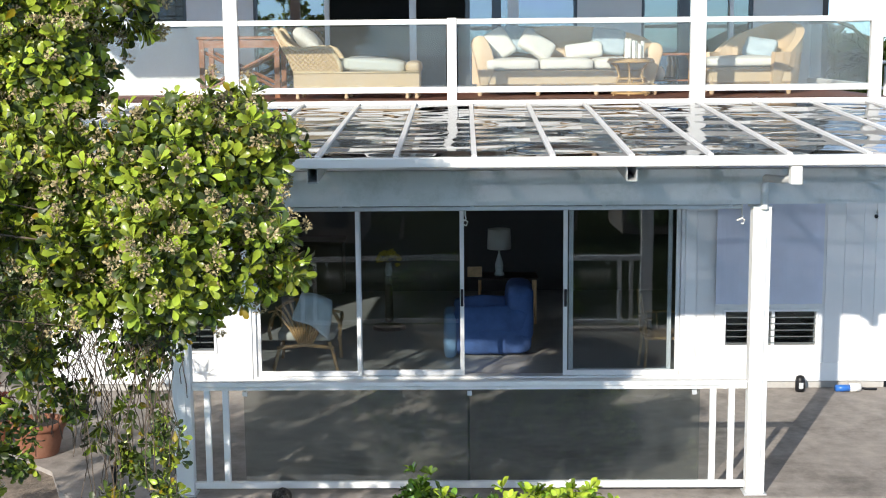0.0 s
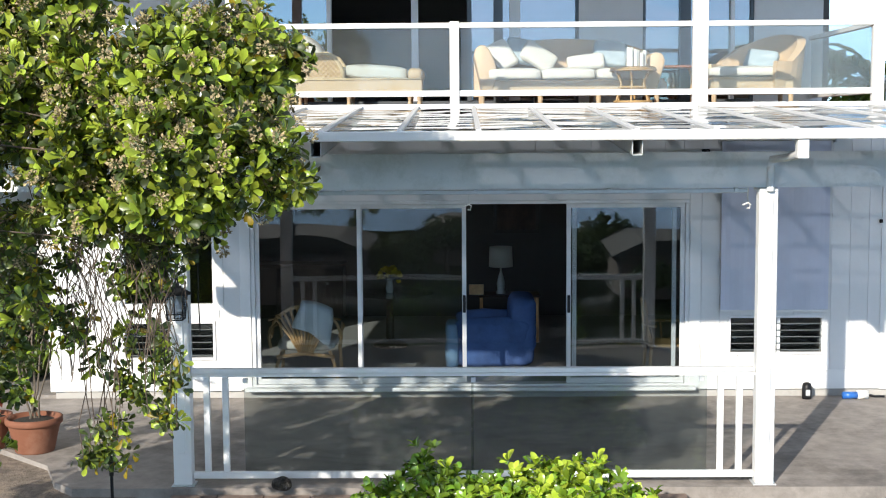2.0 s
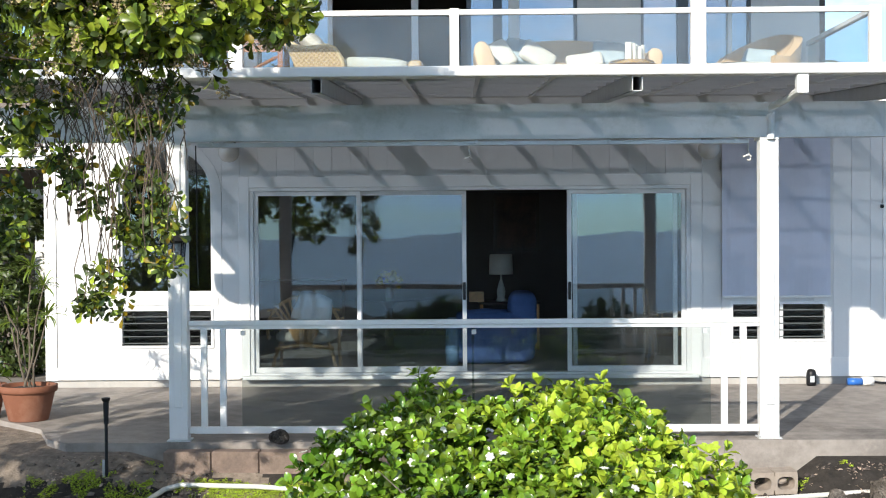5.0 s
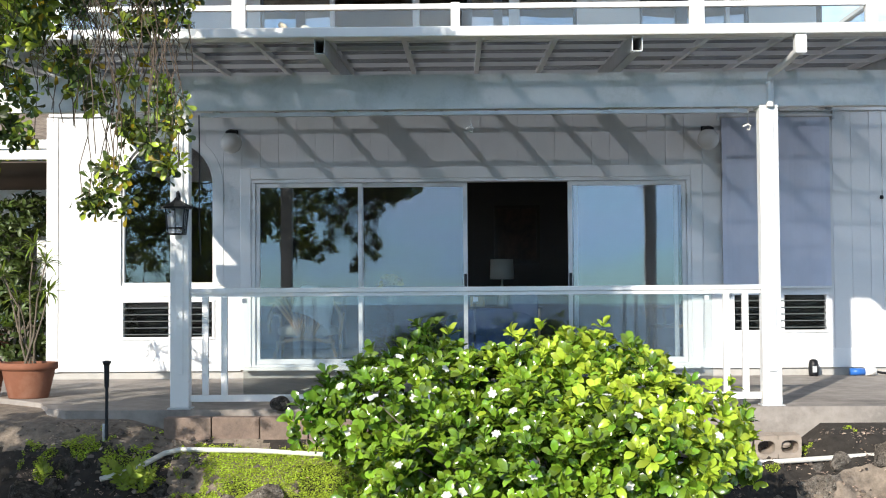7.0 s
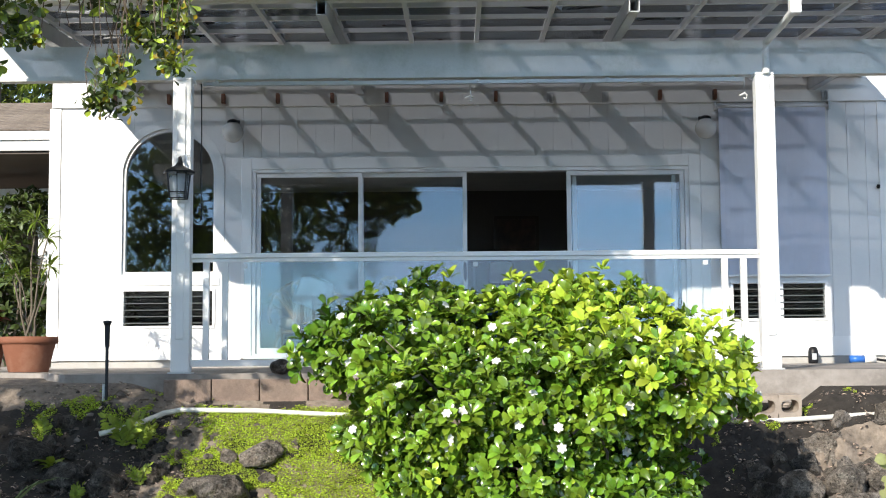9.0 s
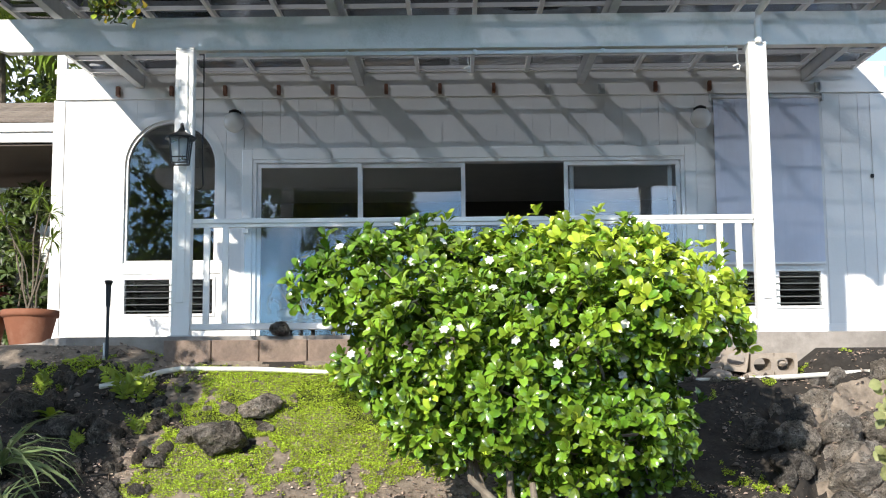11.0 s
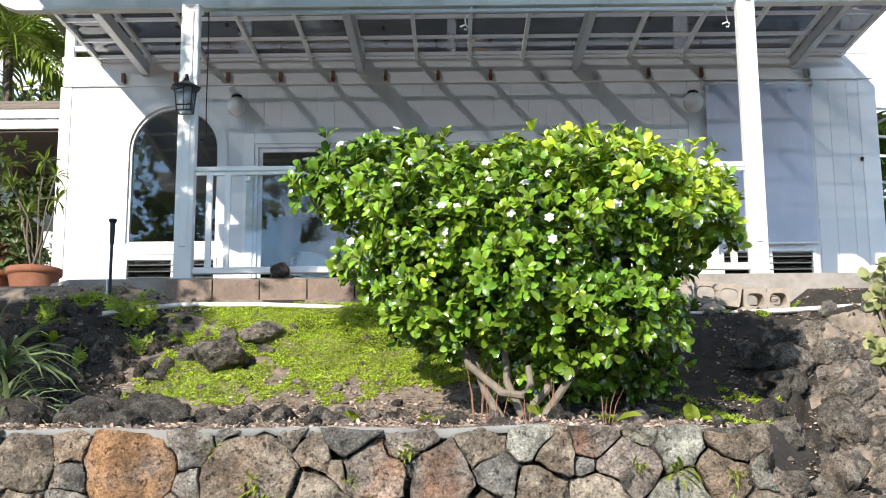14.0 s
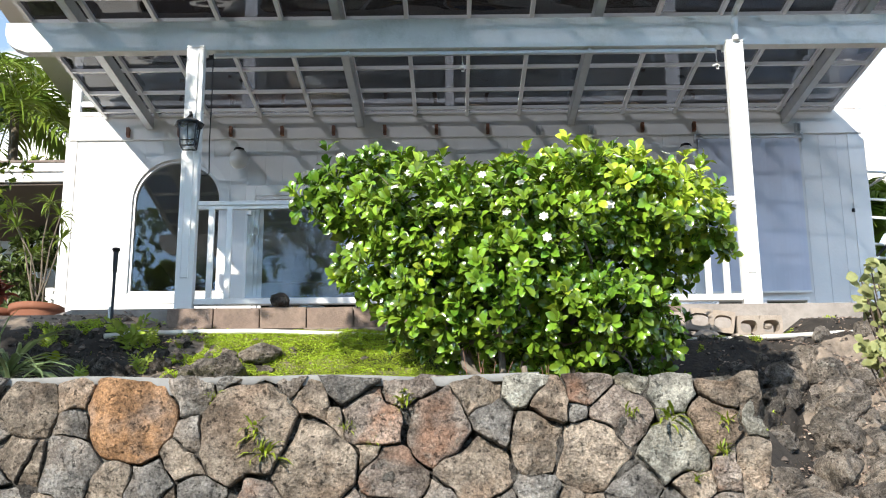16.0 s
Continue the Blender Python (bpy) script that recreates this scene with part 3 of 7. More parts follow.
def arch_top(x, grow=0.0):
    r = ARCH[1] + grow
    d = min(abs(x - ARCH[0]), r)
    return ARCH[2] + math.sqrt(max(0.0, r * r - d * d))


RECTS = [(-3.95, -2.89, 0.44, 0.89), (-2.48, 2.46, 0.10, 2.235), (2.90, 3.98, 0.475, 0.925), (2.86, 3.94, 1.05, 2.80)]


def strip_spans(x0, x1, z0, z1):
    """Free stretches of an upright strip of wall; an arch gives a curved lower edge."""
    xm = (x0 + x1) / 2
    cuts = [(a, b) for l, r, a, b in RECTS if l < xm < r]
    if abs(xm - ARCH[0]) < ARCH[1]:
        cuts.append((1.05, None))
    cuts.sort(key=lambda c: c[0])
    spans, z = [], z0
    for a, b in cuts:
        if a > z:
            spans.append((z, a, False))
        z = b
        if b is None:
            spans.append((None, z1, True))
            return spans
    spans.append((z, z1, False))
    return spans


def wall_polys(edges, z0, z1):
    out = []
    for x0, x1 in zip(edges, edges[1:]):
        for a, b, curved in strip_spans(x0, x1, z0, z1):
            if curved:
                xs = [x0 + (x1 - x0) * k / 6 for k in range(7)]
                out.append([(x, arch_top(x)) for x in xs] + [(x1, b), (x0, b)])
            else:
                out.append([(x0, a), (x1, a), (x1, b), (x0, b)])
    return out


breaks = sorted({-4.76, 4.775, -3.95, -2.89, -2.48, 2.46, 2.90, 3.98, 2.86, 3.94} | {-3.95 + 1.06 * k / 6 for k in range(7)})
bm = bmesh.new()
for poly in wall_polys(breaks, 0.10, 3.26):
    prism(bm, poly, 0.0, 0.14)
bmesh.ops.recalc_face_normals(bm, faces=bm.faces)
wall_front = part("wall_front", bm, SIDING)
tagged(wall_front, "white painted board-sided house wall with arched window", "wall", "", "structure")

# ---- canopy, header and posts ----
def canopy_z(y):
    return 3.275 + 0.0555 * y


BARS = [-4.32 + 0.6235 * k for k in range(15)]
canopy = thing("glass_canopy", (0, 0, 3.2), "white framed canopy with wavy dark tinted panes", "canopy")
Z0 = 3.2


def sloped(bm, x0, x1, y0, y1, drop0, drop1):
    """A bar that follows the canopy's slope, between two depths under the sheet."""
    v = []
    for y in (y0, y1):
        for x in (x0, x1):
            for d in (drop0, drop1):
                v.append(bm.verts.new((x, y, canopy_z(y) - d - Z0)))
    a, b, c, d, e, f, g, h = v
    for q in ((a, c, d, b), (e, f, h, g), (a, b, f, e), (c, g, h, d), (b, d, h, f), (a, e, g, c)):
        bm.faces.new(q)
    bmesh.ops.recalc_face_normals(bm, faces=bm.faces)
    return bm


for a, b in zip(BARS, BARS[1:]):
    part("pane", sloped(bmesh.new(), a + 0.022, b - 0.022, -4.36, -0.02, 0.0, 0.004), CANOPY_GLASS, canopy)
for x in BARS:
    part("glazing_bar", sloped(bmesh.new(), x - 0.02, x + 0.02, -4.37, -0.01, -0.022, 0.05), ALU, canopy)
for y in (-0.28, -0.9, -1.6, -2.3, -2.95, -3.5, -4.0):
    part("purlin", sloped(bmesh.new(), -4.30, 4.39, y - 0.02, y + 0.02, 0.012, 0.048), ALU, canopy)
for x in (-3.78, -1.24, 1.29, 3.86):
    bm = bmesh.new()
    for s in ((-0.042, -0.036, 0.052, 0.19), (0.036, 0.042, 0.052, 0.19), (-0.042, 0.042, 0.052, 0.058), (-0.042, 0.042, 0.184, 0.19)):
        sloped(bm, x + s[0], x + s[1], -4.40, -0.06, s[2], s[3])
    part("beam", bm, STEEL, canopy)
part("gutter", box(boxed(-4.36, 4.42, -4.47, -4.38, 2.962 - Z0, 3.042 - Z0, bevel=0.008), -4.36, 4.42, -4.38, -4.30, 2.962 - Z0, 2.985 - Z0), WHITE, canopy, "white painted front gutter")
part("flashing", boxed(-4.33, 4.40, -0.09, -0.052, 3.24 - Z0, 3.30 - Z0), WHITE, canopy)

bm = bmesh.new()
hdr = [(-4.40, 2.84), (-4.40, 2.73), (-4.37, 2.64), (-4.30, 2.58), (-4.18, 2.535), (4.45, 2.535), (4.45, 2.84)]
prism(bm, hdr, -3.41, -3.30)
header = part("header_beam", bm, HEADER)
tagged(header, "long weathered pale header beam resting on two posts", "beam")


def porch_post(x, label):
    p = thing("porch_post", (x, -3.475, 0), label, "post", "porch posts")
    part("shaft", boxed(-0.08, 0.08, -0.065, 0.065, -0.031, 2.504, bevel=0.006), WHITE, p)
    part("face_batten", boxed(-0.035, 0.035, -0.083, -0.065, 0.25, 2.45, bevel=0.004), WHITE, p)
    part("base_plate", boxed(-0.10, 0.10, -0.085, 0.085, -0.045, -0.031, bevel=0.003), STEEL, p)
    part("post_cap", boxed(-0.08, 0.08, -0.065, 0.175, 2.505, 2.534, bevel=0.004), WHITE, p)
    return p


porch_post(-2.54, "white square porch post carrying a black lantern")
porch_post(2.522, "white square porch post with a downpipe above")

# ---- upper storey: deck, wall, roof ----
deck = part("deck", boxed(-4.76, 4.78, 0.02, 2.8, 3.24, 3.285), PLINTH)
tagged(deck, "upper balcony deck under reddish boards", "deck", "", "structure")
bm = bmesh.new()
for poly in ([(-4.76, 3.26), (4.66, 3.26), (4.66, 3.34), (-4.76, 3.34)], [(-4.76, 3.34), (-4.32, 3.34), (-4.32, 5.6), (-4.76, 5.6)], [(-4.32, 3.34), (-3.68, 3.34), (-3.68, 4.17), (-4.32, 4.17)], [(-4.32, 4.62), (-3.68, 4.62), (-3.68, 5.6), (-4.32, 5.6)], [(-3.68, 3.34), (-2.80, 3.34), (-2.80, 5.6), (-3.68, 5.6)], [(-2.80, 5.35), (1.46, 5.35), (1.46, 5.6), (-2.80, 5.6)],
             [(1.46, 3.34), (2.30, 3.34), (2.30, 5.6), (1.46, 5.6)], [(2.30, 5.35), (3.76, 5.35), (3.76, 5.6), (2.30, 5.6)], [(3.76, 3.34), (4.66, 3.34), (4.66, 5.6), (3.76, 5.6)]):
    prism(bm, poly, 2.80, 2.94)
bmesh.ops.recalc_face_normals(bm, faces=bm.faces)
wall_upper = part("wall_upper", bm, SIDING)
tagged(wall_upper, "white upper wall behind the balcony", "wall", "", "structure")
# out of view; overhang and west end lengthened to shade the upper wall
roof = part("roof", boxed(-6.4, 5.2, -1.57, 8.0, 5.6, 5.75), WHITE)
tagged(roof, "unseen white flat roof stretched to shade the balcony wall", "roof", "", "structure")

# ---- room behind the doors ----
room = part("room_floor", boxed(-4.7, 4.7, 0.142, 5.6, -0.1, 0.11), ROOM_FLOOR)
tagged(room, "pale grey tiled living room floor", "floor", "", "structure")
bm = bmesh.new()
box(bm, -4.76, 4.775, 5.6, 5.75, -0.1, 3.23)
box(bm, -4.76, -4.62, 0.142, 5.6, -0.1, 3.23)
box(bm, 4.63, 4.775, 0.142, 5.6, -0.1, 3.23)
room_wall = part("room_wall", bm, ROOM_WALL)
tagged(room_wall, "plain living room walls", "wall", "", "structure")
ceiling = part("ceiling", boxed(-4.62, 4.63, 0.142, 5.6, 2.7, 2.75), mat("ceiling_paint", (0.5, 0.49, 0.47), 0.8, vary=0.04, scale=2))
tagged(ceiling, "plain living room ceiling", "ceiling", "", "structure")
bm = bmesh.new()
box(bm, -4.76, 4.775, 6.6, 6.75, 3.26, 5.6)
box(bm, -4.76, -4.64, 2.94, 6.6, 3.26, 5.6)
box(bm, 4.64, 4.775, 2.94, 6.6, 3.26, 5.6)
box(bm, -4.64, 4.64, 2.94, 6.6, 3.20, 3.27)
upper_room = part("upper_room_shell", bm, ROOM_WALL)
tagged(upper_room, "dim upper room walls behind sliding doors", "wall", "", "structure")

# ---- retaining wall of lava stones ----
WALL_Y = -9.20
bm = boxed(-4.5, 1.17, WALL_Y + 0.095, WALL_Y + 0.30, -4.6, -1.805)
box(bm, 0.87, 1.17, WALL_Y + 0.30, -7.0, -4.6, -1.83)
retaining = part("retaining_wall", bm, JOINT)
tagged(retaining, "dry-looking retaining wall of fitted lava stones", "stone wall", "", "structure")


def clip(poly, a, b, c):
    """The side of a polygon where a*x + b*z <= c."""
    out = []
    for (x0, z0), (x1, z1) in zip(poly, poly[1:] + poly[:1]):
        d0, d1 = a * x0 + b * z0 - c, a * x1 + b * z1 - c
        if d0 <= 0:
            out.append((x0, z0))
        if (d0 < 0 < d1) or (d1 < 0 < d0):
            f = d0 / (d0 - d1)
            out.append((x0 + (x1 - x0) * f, z0 + (z1 - z0) * f))
    return out


def inset(poly, pick, least, most):
    """The outline drawn in by an uneven joint, with one or two corners knocked off."""
    cx, cz = sum(p[0] for p in poly) / len(poly), sum(p[1] for p in poly) / len(poly)
    lines = []
    for (x0, z0), (x1, z1) in zip(poly, poly[1:] + poly[:1]):
        d = math.hypot(x1 - x0, z1 - z0)
        if d > 1e-4:
            a, b = (z1 - z0) / d, -(x1 - x0) / d
            c = a * x0 + b * z0
            if a * cx + b * cz > c:
                a, b, c = -a, -b, -c
            t = pick.uniform(-0.09, 0.09)
            a, b = a * math.cos(t) - b * math.sin(t), a * math.sin(t) + b * math.cos(t)
            lines.append((a, b, a * (x0 + x1) / 2 + b * (z0 + z1) / 2 - pick.uniform(least, most)))
    for _ in range(pick.choice((0, 1, 1))):
        x, z = pick.choice(poly)
        d = math.hypot(x - cx, z - cz)
        a, b = (x - cx) / d, (z - cz) / d
        t = pick.uniform(-0.5, 0.5)
        a, b = a * math.cos(t) - b * math.sin(t), a * math.sin(t) + b * math.cos(t)
        lines.append((a, b, a * x + b * z - pick.uniform(0.06, 0.16) * d))
    for a, b, c in lines:
        if len(poly) > 2:
            poly = clip(poly, a, b, c)
    return poly


def stone(poly, seed):
    """One fitted stone from its outline: chipped corners, a rough split face towards -y."""
    pick = random.Random(seed)
    off = Vector((seed * 2.3, seed * 1.1, seed * 0.7))
    fine = []
    for a, b in zip(poly, poly[1:] + poly[:1]):
        n = max(1, int(math.hypot(b[0] - a[0], b[1] - a[1]) / 0.022))
        for k in range(n):
            x, z = a[0] + (b[0] - a[0]) * k / n, a[1] + (b[1] - a[1]) * k / n
            w = noise.noise_vector(Vector((x * 5.5, z * 5.5, 7))) * 0.042 + noise.noise_vector(Vector((x * 11, z * 11, 2))) * 0.02 + noise.noise_vector(Vector((x * 34, z * 34, 3)) + off) * 0.006
            fine.append((x + w.x, min(-1.768, z + w.y)))
    poly = fine
    cx, cz = sum(p[0] for p in poly) / len(poly), sum(p[1] for p in poly) / len(poly)
    size = math.sqrt(abs(sum(a[0] * b[1] - b[0] * a[1] for a, b in zip(poly, poly[1:] + poly[:1]))) / 2) + 1e-3
    tip = (pick.uniform(-0.14, 0.14), pick.uniform(-0.12, 0.12))
    out = pick.uniform(-0.012, 0.018)
    chips = [(math.cos(a), math.sin(a), pick.uniform(0.2, 0.7), pick.uniform(0.2, 0.48) * size) for a in [pick.uniform(0, 6.28) for _ in range(5)]]
    bm = bmesh.new()
    rings = []
    for k, (s, h) in enumerate(((0.97, 0.10), (1.0, 0.0), (0.990, -0.014), (0.95, -0.018), (0.87, -0.020), (0.74, -0.021), (0.58, -0.022), (0.40, -0.023), (0.22, -0.023), (0.07, -0.023))):
        ring = []
        for x, z in poly:
            dx, dz = (x - cx) * s, (z - cz) * s
            p = Vector((dx, dz, 0))
            wob = noise.noise(p * 5 + off) * 0.024 + noise.noise(p * 13 + off) * 0.014 + noise.noise(p * 34 + off) * 0.010 + noise.noise(p * 80 + off) * 0.006
            chip = max(0.0, max((dx * a + dz * b - d) * g for a, b, g, d in chips))
            y = h * min(1.2, 0.4 + size / 0.3) + ((dx * tip[0] + dz * tip[1] - out + chip) + wob * min(1, 0.25 + 0.25 * k) if k >= 1 else 0)
            ring.append(bm.verts.new((dx, min(y, 0.10 if k == 0 else 0.035), dz)))
        rings.append(ring)
    n = len(poly)
    for r0, r1 in zip(rings, rings[1:]):
        for i in range(n):
            bm.faces.new((r0[i], r0[(i + 1) % n], r1[(i + 1) % n], r1[i]))
    bm.faces.new(rings[-1])
    bmesh.ops.recalc_face_normals(bm, faces=bm.faces)
    return bm, cx, cz


STONES = [(-1.99, -1.90, 0.13), (-2.03, -2.09, 0.08), (-1.79, -1.86, 0.07), (-1.79, -1.97, 0.055), (-1.80, -2.17, 0.12), (-1.95, -2.14, 0.04), (-1.54, -1.95, 0.19), (-1.62, -2.25, 0.09), (-1.45, -2.23, 0.09), (-1.30, -1.84, 0.10), (-1.24, -2.00, 0.06), (-1.02, -2.00, 0.21), (-1.33, -2.14, 0.05), (-0.72, -1.90, 0.06), (-0.72, -2.15, 0.17), (-0.62, -1.98, 0.08), (-0.52, -2.13, 0.07), (-0.61, -1.84, 0.05), (-0.50, -1.97, 0.12)]
STONES += [(-0.42, -2.20, 0.11), (-0.31, -1.82, 0.06), (-0.20, -2.00, 0.13), (-0.03, -1.84, 0.09), (0.05, -1.99, 0.07), (-0.05, -2.18, 0.13), (0.18, -1.83, 0.06), (0.21, -2.07, 0.12), (0.31, -1.89, 0.08), (0.43, -1.83, 0.06), (0.42, -1.94, 0.035), (0.46, -2.11, 0.15), (0.59, -1.95, 0.12), (0.66, -1.81, 0.05), (0.80, -1.87, 0.11), (0.83, -2.11, 0.14), (0.99, -1.99, 0.09), (1.08, -1.82, 0.09), (1.06, -2.20, 0.07), (1.16, -1.95, 0.055), (1.15, -2.18, 0.08), (0.63, -2.26, 0.06), (0.22, -2.29, 0.08), (-1.12, -1.79, 0.045), (-0.86, -1.80, 0.03), (0.90, -2.24, 0.07), (-2.12, -1.98, 0.05)]
bm = bmesh.new()  # rubble and smeared mortar packed between the stones
rows = []
for z in np.arange(-3.3, -1.78, 0.022):
    rows.append([bm.verts.new((x, WALL_Y + 0.036 + 0.06 * noise.noise(Vector((x * 6, z * 6, 4))) + 0.03 * noise.noise(Vector((x * 21, z * 21, 9))), z)) for x in np.arange(-3.5, 1.17, 0.022)])
for r0, r1 in zip(rows, rows[1:]):
    for i in range(len(r0) - 1):
        bm.faces.new((r0[i], r0[i + 1], r1[i + 1], r1[i]))
part("joint_rubble", bm, RUBBLE, retaining, "grey rubble packed in the joints")
rng = np.random.default_rng(11)
sites = [list(s) for s in STONES]
tries = 0
while tries < 14000:
    tries += 1
    x, z = rng.uniform(-3.4, 1.17), rng.uniform(-3.3, -1.77)
    r = rng.choice([0.04, 0.08, 0.12, 0.16], p=[0.25, 0.3, 0.25, 0.2])
    if (x < -2.1 or z < -2.33) and all((x - a) ** 2 + (z - b) ** 2 > ((0.86 if r > 0.06 else 0.90) * (r + c)) ** 2 for a, b, c in sites):
        sites.append([x, z, r])
kinds = {6: STONE_ORANGE, 0: STONE_BROWN, 2: STONE_BROWN, 7: STONE_BROWN, 11: STONE_BROWN, 12: STONE_BROWN, 18: STONE_RED, 19: STONE_RED, 20: STONE_RED, 21: STONE_RED, 24: STONE_BROWN, 25: STONE_LICHEN, 26: STONE_BROWN, 28: STONE_RED, 30: STONE_BROWN, 32: STONE_LICHEN, 33: STONE_LICHEN, 34: STONE_LICHEN, 35: STONE_BROWN, 36: STONE_BROWN, 38: STONE_LICHEN, 39: STONE_BROWN}
for i, (x, z, r) in enumerate(sites):
    poly = [(max(-3.5, x - 0.7), -3.4), (min(1.20, x + 0.7), -3.4), (min(1.20, x + 0.7), -1.765), (max(-3.5, x - 0.7), -1.765)]
    for j, (a, b, c) in enumerate(sites):
        if j == i or abs(a - x) > 1 or abs(b - z) > 1:
            continue
        dx, dz = a - x, b - z
        poly = clip(poly, dx, dz, (a * a + b * b - x * x - z * z - c * c + r * r) / 2)
        if len(poly) < 3:
            break
    if len(poly) > 2:
        poly = inset(poly, random.Random(i), 0.0, 0.007)
    if len(poly) < 3:
        continue
    bm, cx, cz = stone(poly, i)
    m = kinds.get(i) or (BASALT, BASALT, BASALT, STONE_BROWN, STONE_BROWN, STONE_RED)[int(rng.integers(6))]
    ring = max(3, len(bm.faces) // 9)
    ob = part("stone", bm, m, retaining)
    ob.data.polygons.foreach_set("use_smooth", [k >= 2 * ring for k in range(len(ob.data.polygons))])
    ob.location = (cx, WALL_Y, cz)
ends = [[float(v) for v in (rng.uniform(0.05, 1.3), rng.uniform(-3.3, -1.8), rng.choice([0.08, 0.11, 0.15]))] for _ in range(40)]
ends = [e for k, e in enumerate(ends) if all((e[0] - a) ** 2 + (e[1] - b) ** 2 > (0.75 * (e[2] + c)) ** 2 for a, b, c in ends[:k])]
for i, (s, z, r) in enumerate(ends):
    poly = [(-0.01, -3.4), (1.5, -3.4), (1.5, -1.79), (-0.01, -1.79)]
    for j, (a, b, c) in enumerate(ends):
        if j != i and len(poly) > 2:
            poly = clip(poly, a - s, b - z, (a * a + b * b - s * s - z * z - c * c + r * r) / 2)
    if len(poly) < 3:
        continue
    poly = inset(poly, random.Random(900 + i), 0.002, 0.009)
    if len(poly) < 3:
        continue
    bm, cs, cz = stone(poly, 700 + i)
    ob = part("stone", bm, (BASALT, STONE_BROWN)[i % 2], retaining)
    ob.location, ob.rotation_euler = (1.20, WALL_Y + cs, cz), (0, 0, radians(90))
cap = bmesh.new()
xs = [-3.6 + 0.048 * k for k in range(81)]
up_f = [cap.verts.new((x, WALL_Y - 0.012 + 0.01 * noise.noise(Vector((x * 3, 1, 0))), -1.772 + 0.016 * noise.noise(Vector((x * 2, 0, 0))))) for x in xs]
up_b = [cap.verts.new((x, WALL_Y + 0.31, -1.757 + 0.012 * noise.noise(Vector((x * 2, 5, 0))))) for x in xs]
lo_f = [cap.verts.new((x, WALL_Y + 0.012, -1.80 - (0.10 * max(0, noise.noise(Vector((x * 3.3, 0, 2)))) + 0.03 * noise.noise(Vector((x * 14, 3, 2)))) * max(0.0, min(1, 0.4 - x)))) for x in xs]
for i in range(80):
    cap.faces.new((up_f[i], up_f[i + 1], up_b[i + 1], up_b[i]))
    cap.faces.new((lo_f[i], lo_f[i + 1], up_f[i + 1], up_f[i]))
bmesh.ops.recalc_face_normals(cap, faces=cap.faces)
part("cement_cap", cap, MORTAR, retaining, "grey smeared cement cap", smooth=True)

# ---- lower wall: trim, band, stubs ----
part("band", box(boxed(-4.76, 4.775, -0.05, -0.002, 2.955, 3.258, bevel=0.004), -4.78, 4.795, -0.064, -0.05, 3.262, 3.312), WHITE, wall_front, "white band board under the balcony")
for x0, x1 in ((-4.79, -4.66), (4.60, 4.80)):
    part("corner_board", boxed(x0, x1, -0.026, -0.002, 0.08, 2.953, bevel=0.003), WHITE, wall_front)
for x0, x1, z0, z1 in ((-2.60, -2.482, 0.10, 2.36), (2.462, 2.58, 0.10, 2.36), (-2.481, 2.461, 2.238, 2.36), (-4.66, -2.60, 0.085, 0.22), (2.58, 4.60, 0.085, 0.30), (-4.0, -2.84, 0.925, 1.015)):
    part("trim_board", boxed(x0, x1, -0.028, -0.003, z0, z1, bevel=0.003), WHITE, wall_front)
bm = bmesh.new()
N = 26
ring = [[(ARCH[0] + r * math.cos(math.pi * k / N), ARCH[2] + r * math.sin(math.pi * k / N)) for k in range(N + 1)] for r in (0.532, 0.625)]
ring = [[(r[0][0], 1.05)] + r + [(r[-1][0], 1.05)] for r in ring]
for (a, b), (c, d) in zip(zip(ring[0], ring[1]), zip(ring[0][1:], ring[1][1:])):
    prism(bm, [a, b, d, c], -0.024, -0.003)
bmesh.ops.remove_doubles(bm, verts=bm.verts, dist=1e-5)
bmesh.ops.recalc_face_normals(bm, faces=bm.faces)
part("arch_trim", bm, WHITE, wall_front, "white arched window surround")
edges = [-4.655 + 0.2072 * k for k in range(46)]
for x0, x1 in zip(edges, edges[1:]):
    gap = 0.0008 if x0 < -2.6 else 0.002
    inner = sorted({x0 + gap, x1 - gap} | {e for e in (-3.95, -2.89, -2.48, 2.46, 2.90, 3.98, 2.86, 3.94) if x0 + 0.01 < e < x1 - 0.01})
    for poly in wall_polys(inner, 0.10, 2.953):
        bm = prism(bmesh.new(), poly, -0.012, -0.001)
        bmesh.ops.recalc_face_normals(bm, faces=bm.faces)
        part("board", bm, SIDING, wall_front)
stub = boxed(-0.02, 0.02, -0.075, 0.0, -0.055, 0.055, bevel=0.004)
stub_me = bpy.data.meshes.new("rafter_stub")
stub.to_mesh(stub_me)
stub.free()
stub_me.materials.append(BROWN_WOOD)
for k in range(14):
    if k in (8, 9, 13):
        continue
    share("rafter_stub", stub_me, wall_front, pose(-4.035 + 0.618 * k, -0.051, 3.035))
bracket = box(boxed(-0.035, 0.035, -0.01, 0.0, -0.06, 0.06, bevel=0.002), -0.03, -0.018, -0.08, -0.01, -0.05, 0.04)
bracket_me = bpy.data.meshes.new("bracket")
box(bracket, 0.018, 0.03, -0.08, -0.01, -0.05, 0.04)
bracket.to_mesh(bracket_me)
bracket.free()
bracket_me.materials.append(STEEL)
for x in (0.91, 1.53, 4.0):
    share("bracket", bracket_me, wall_front, pose(x, -0.052, 3.02))

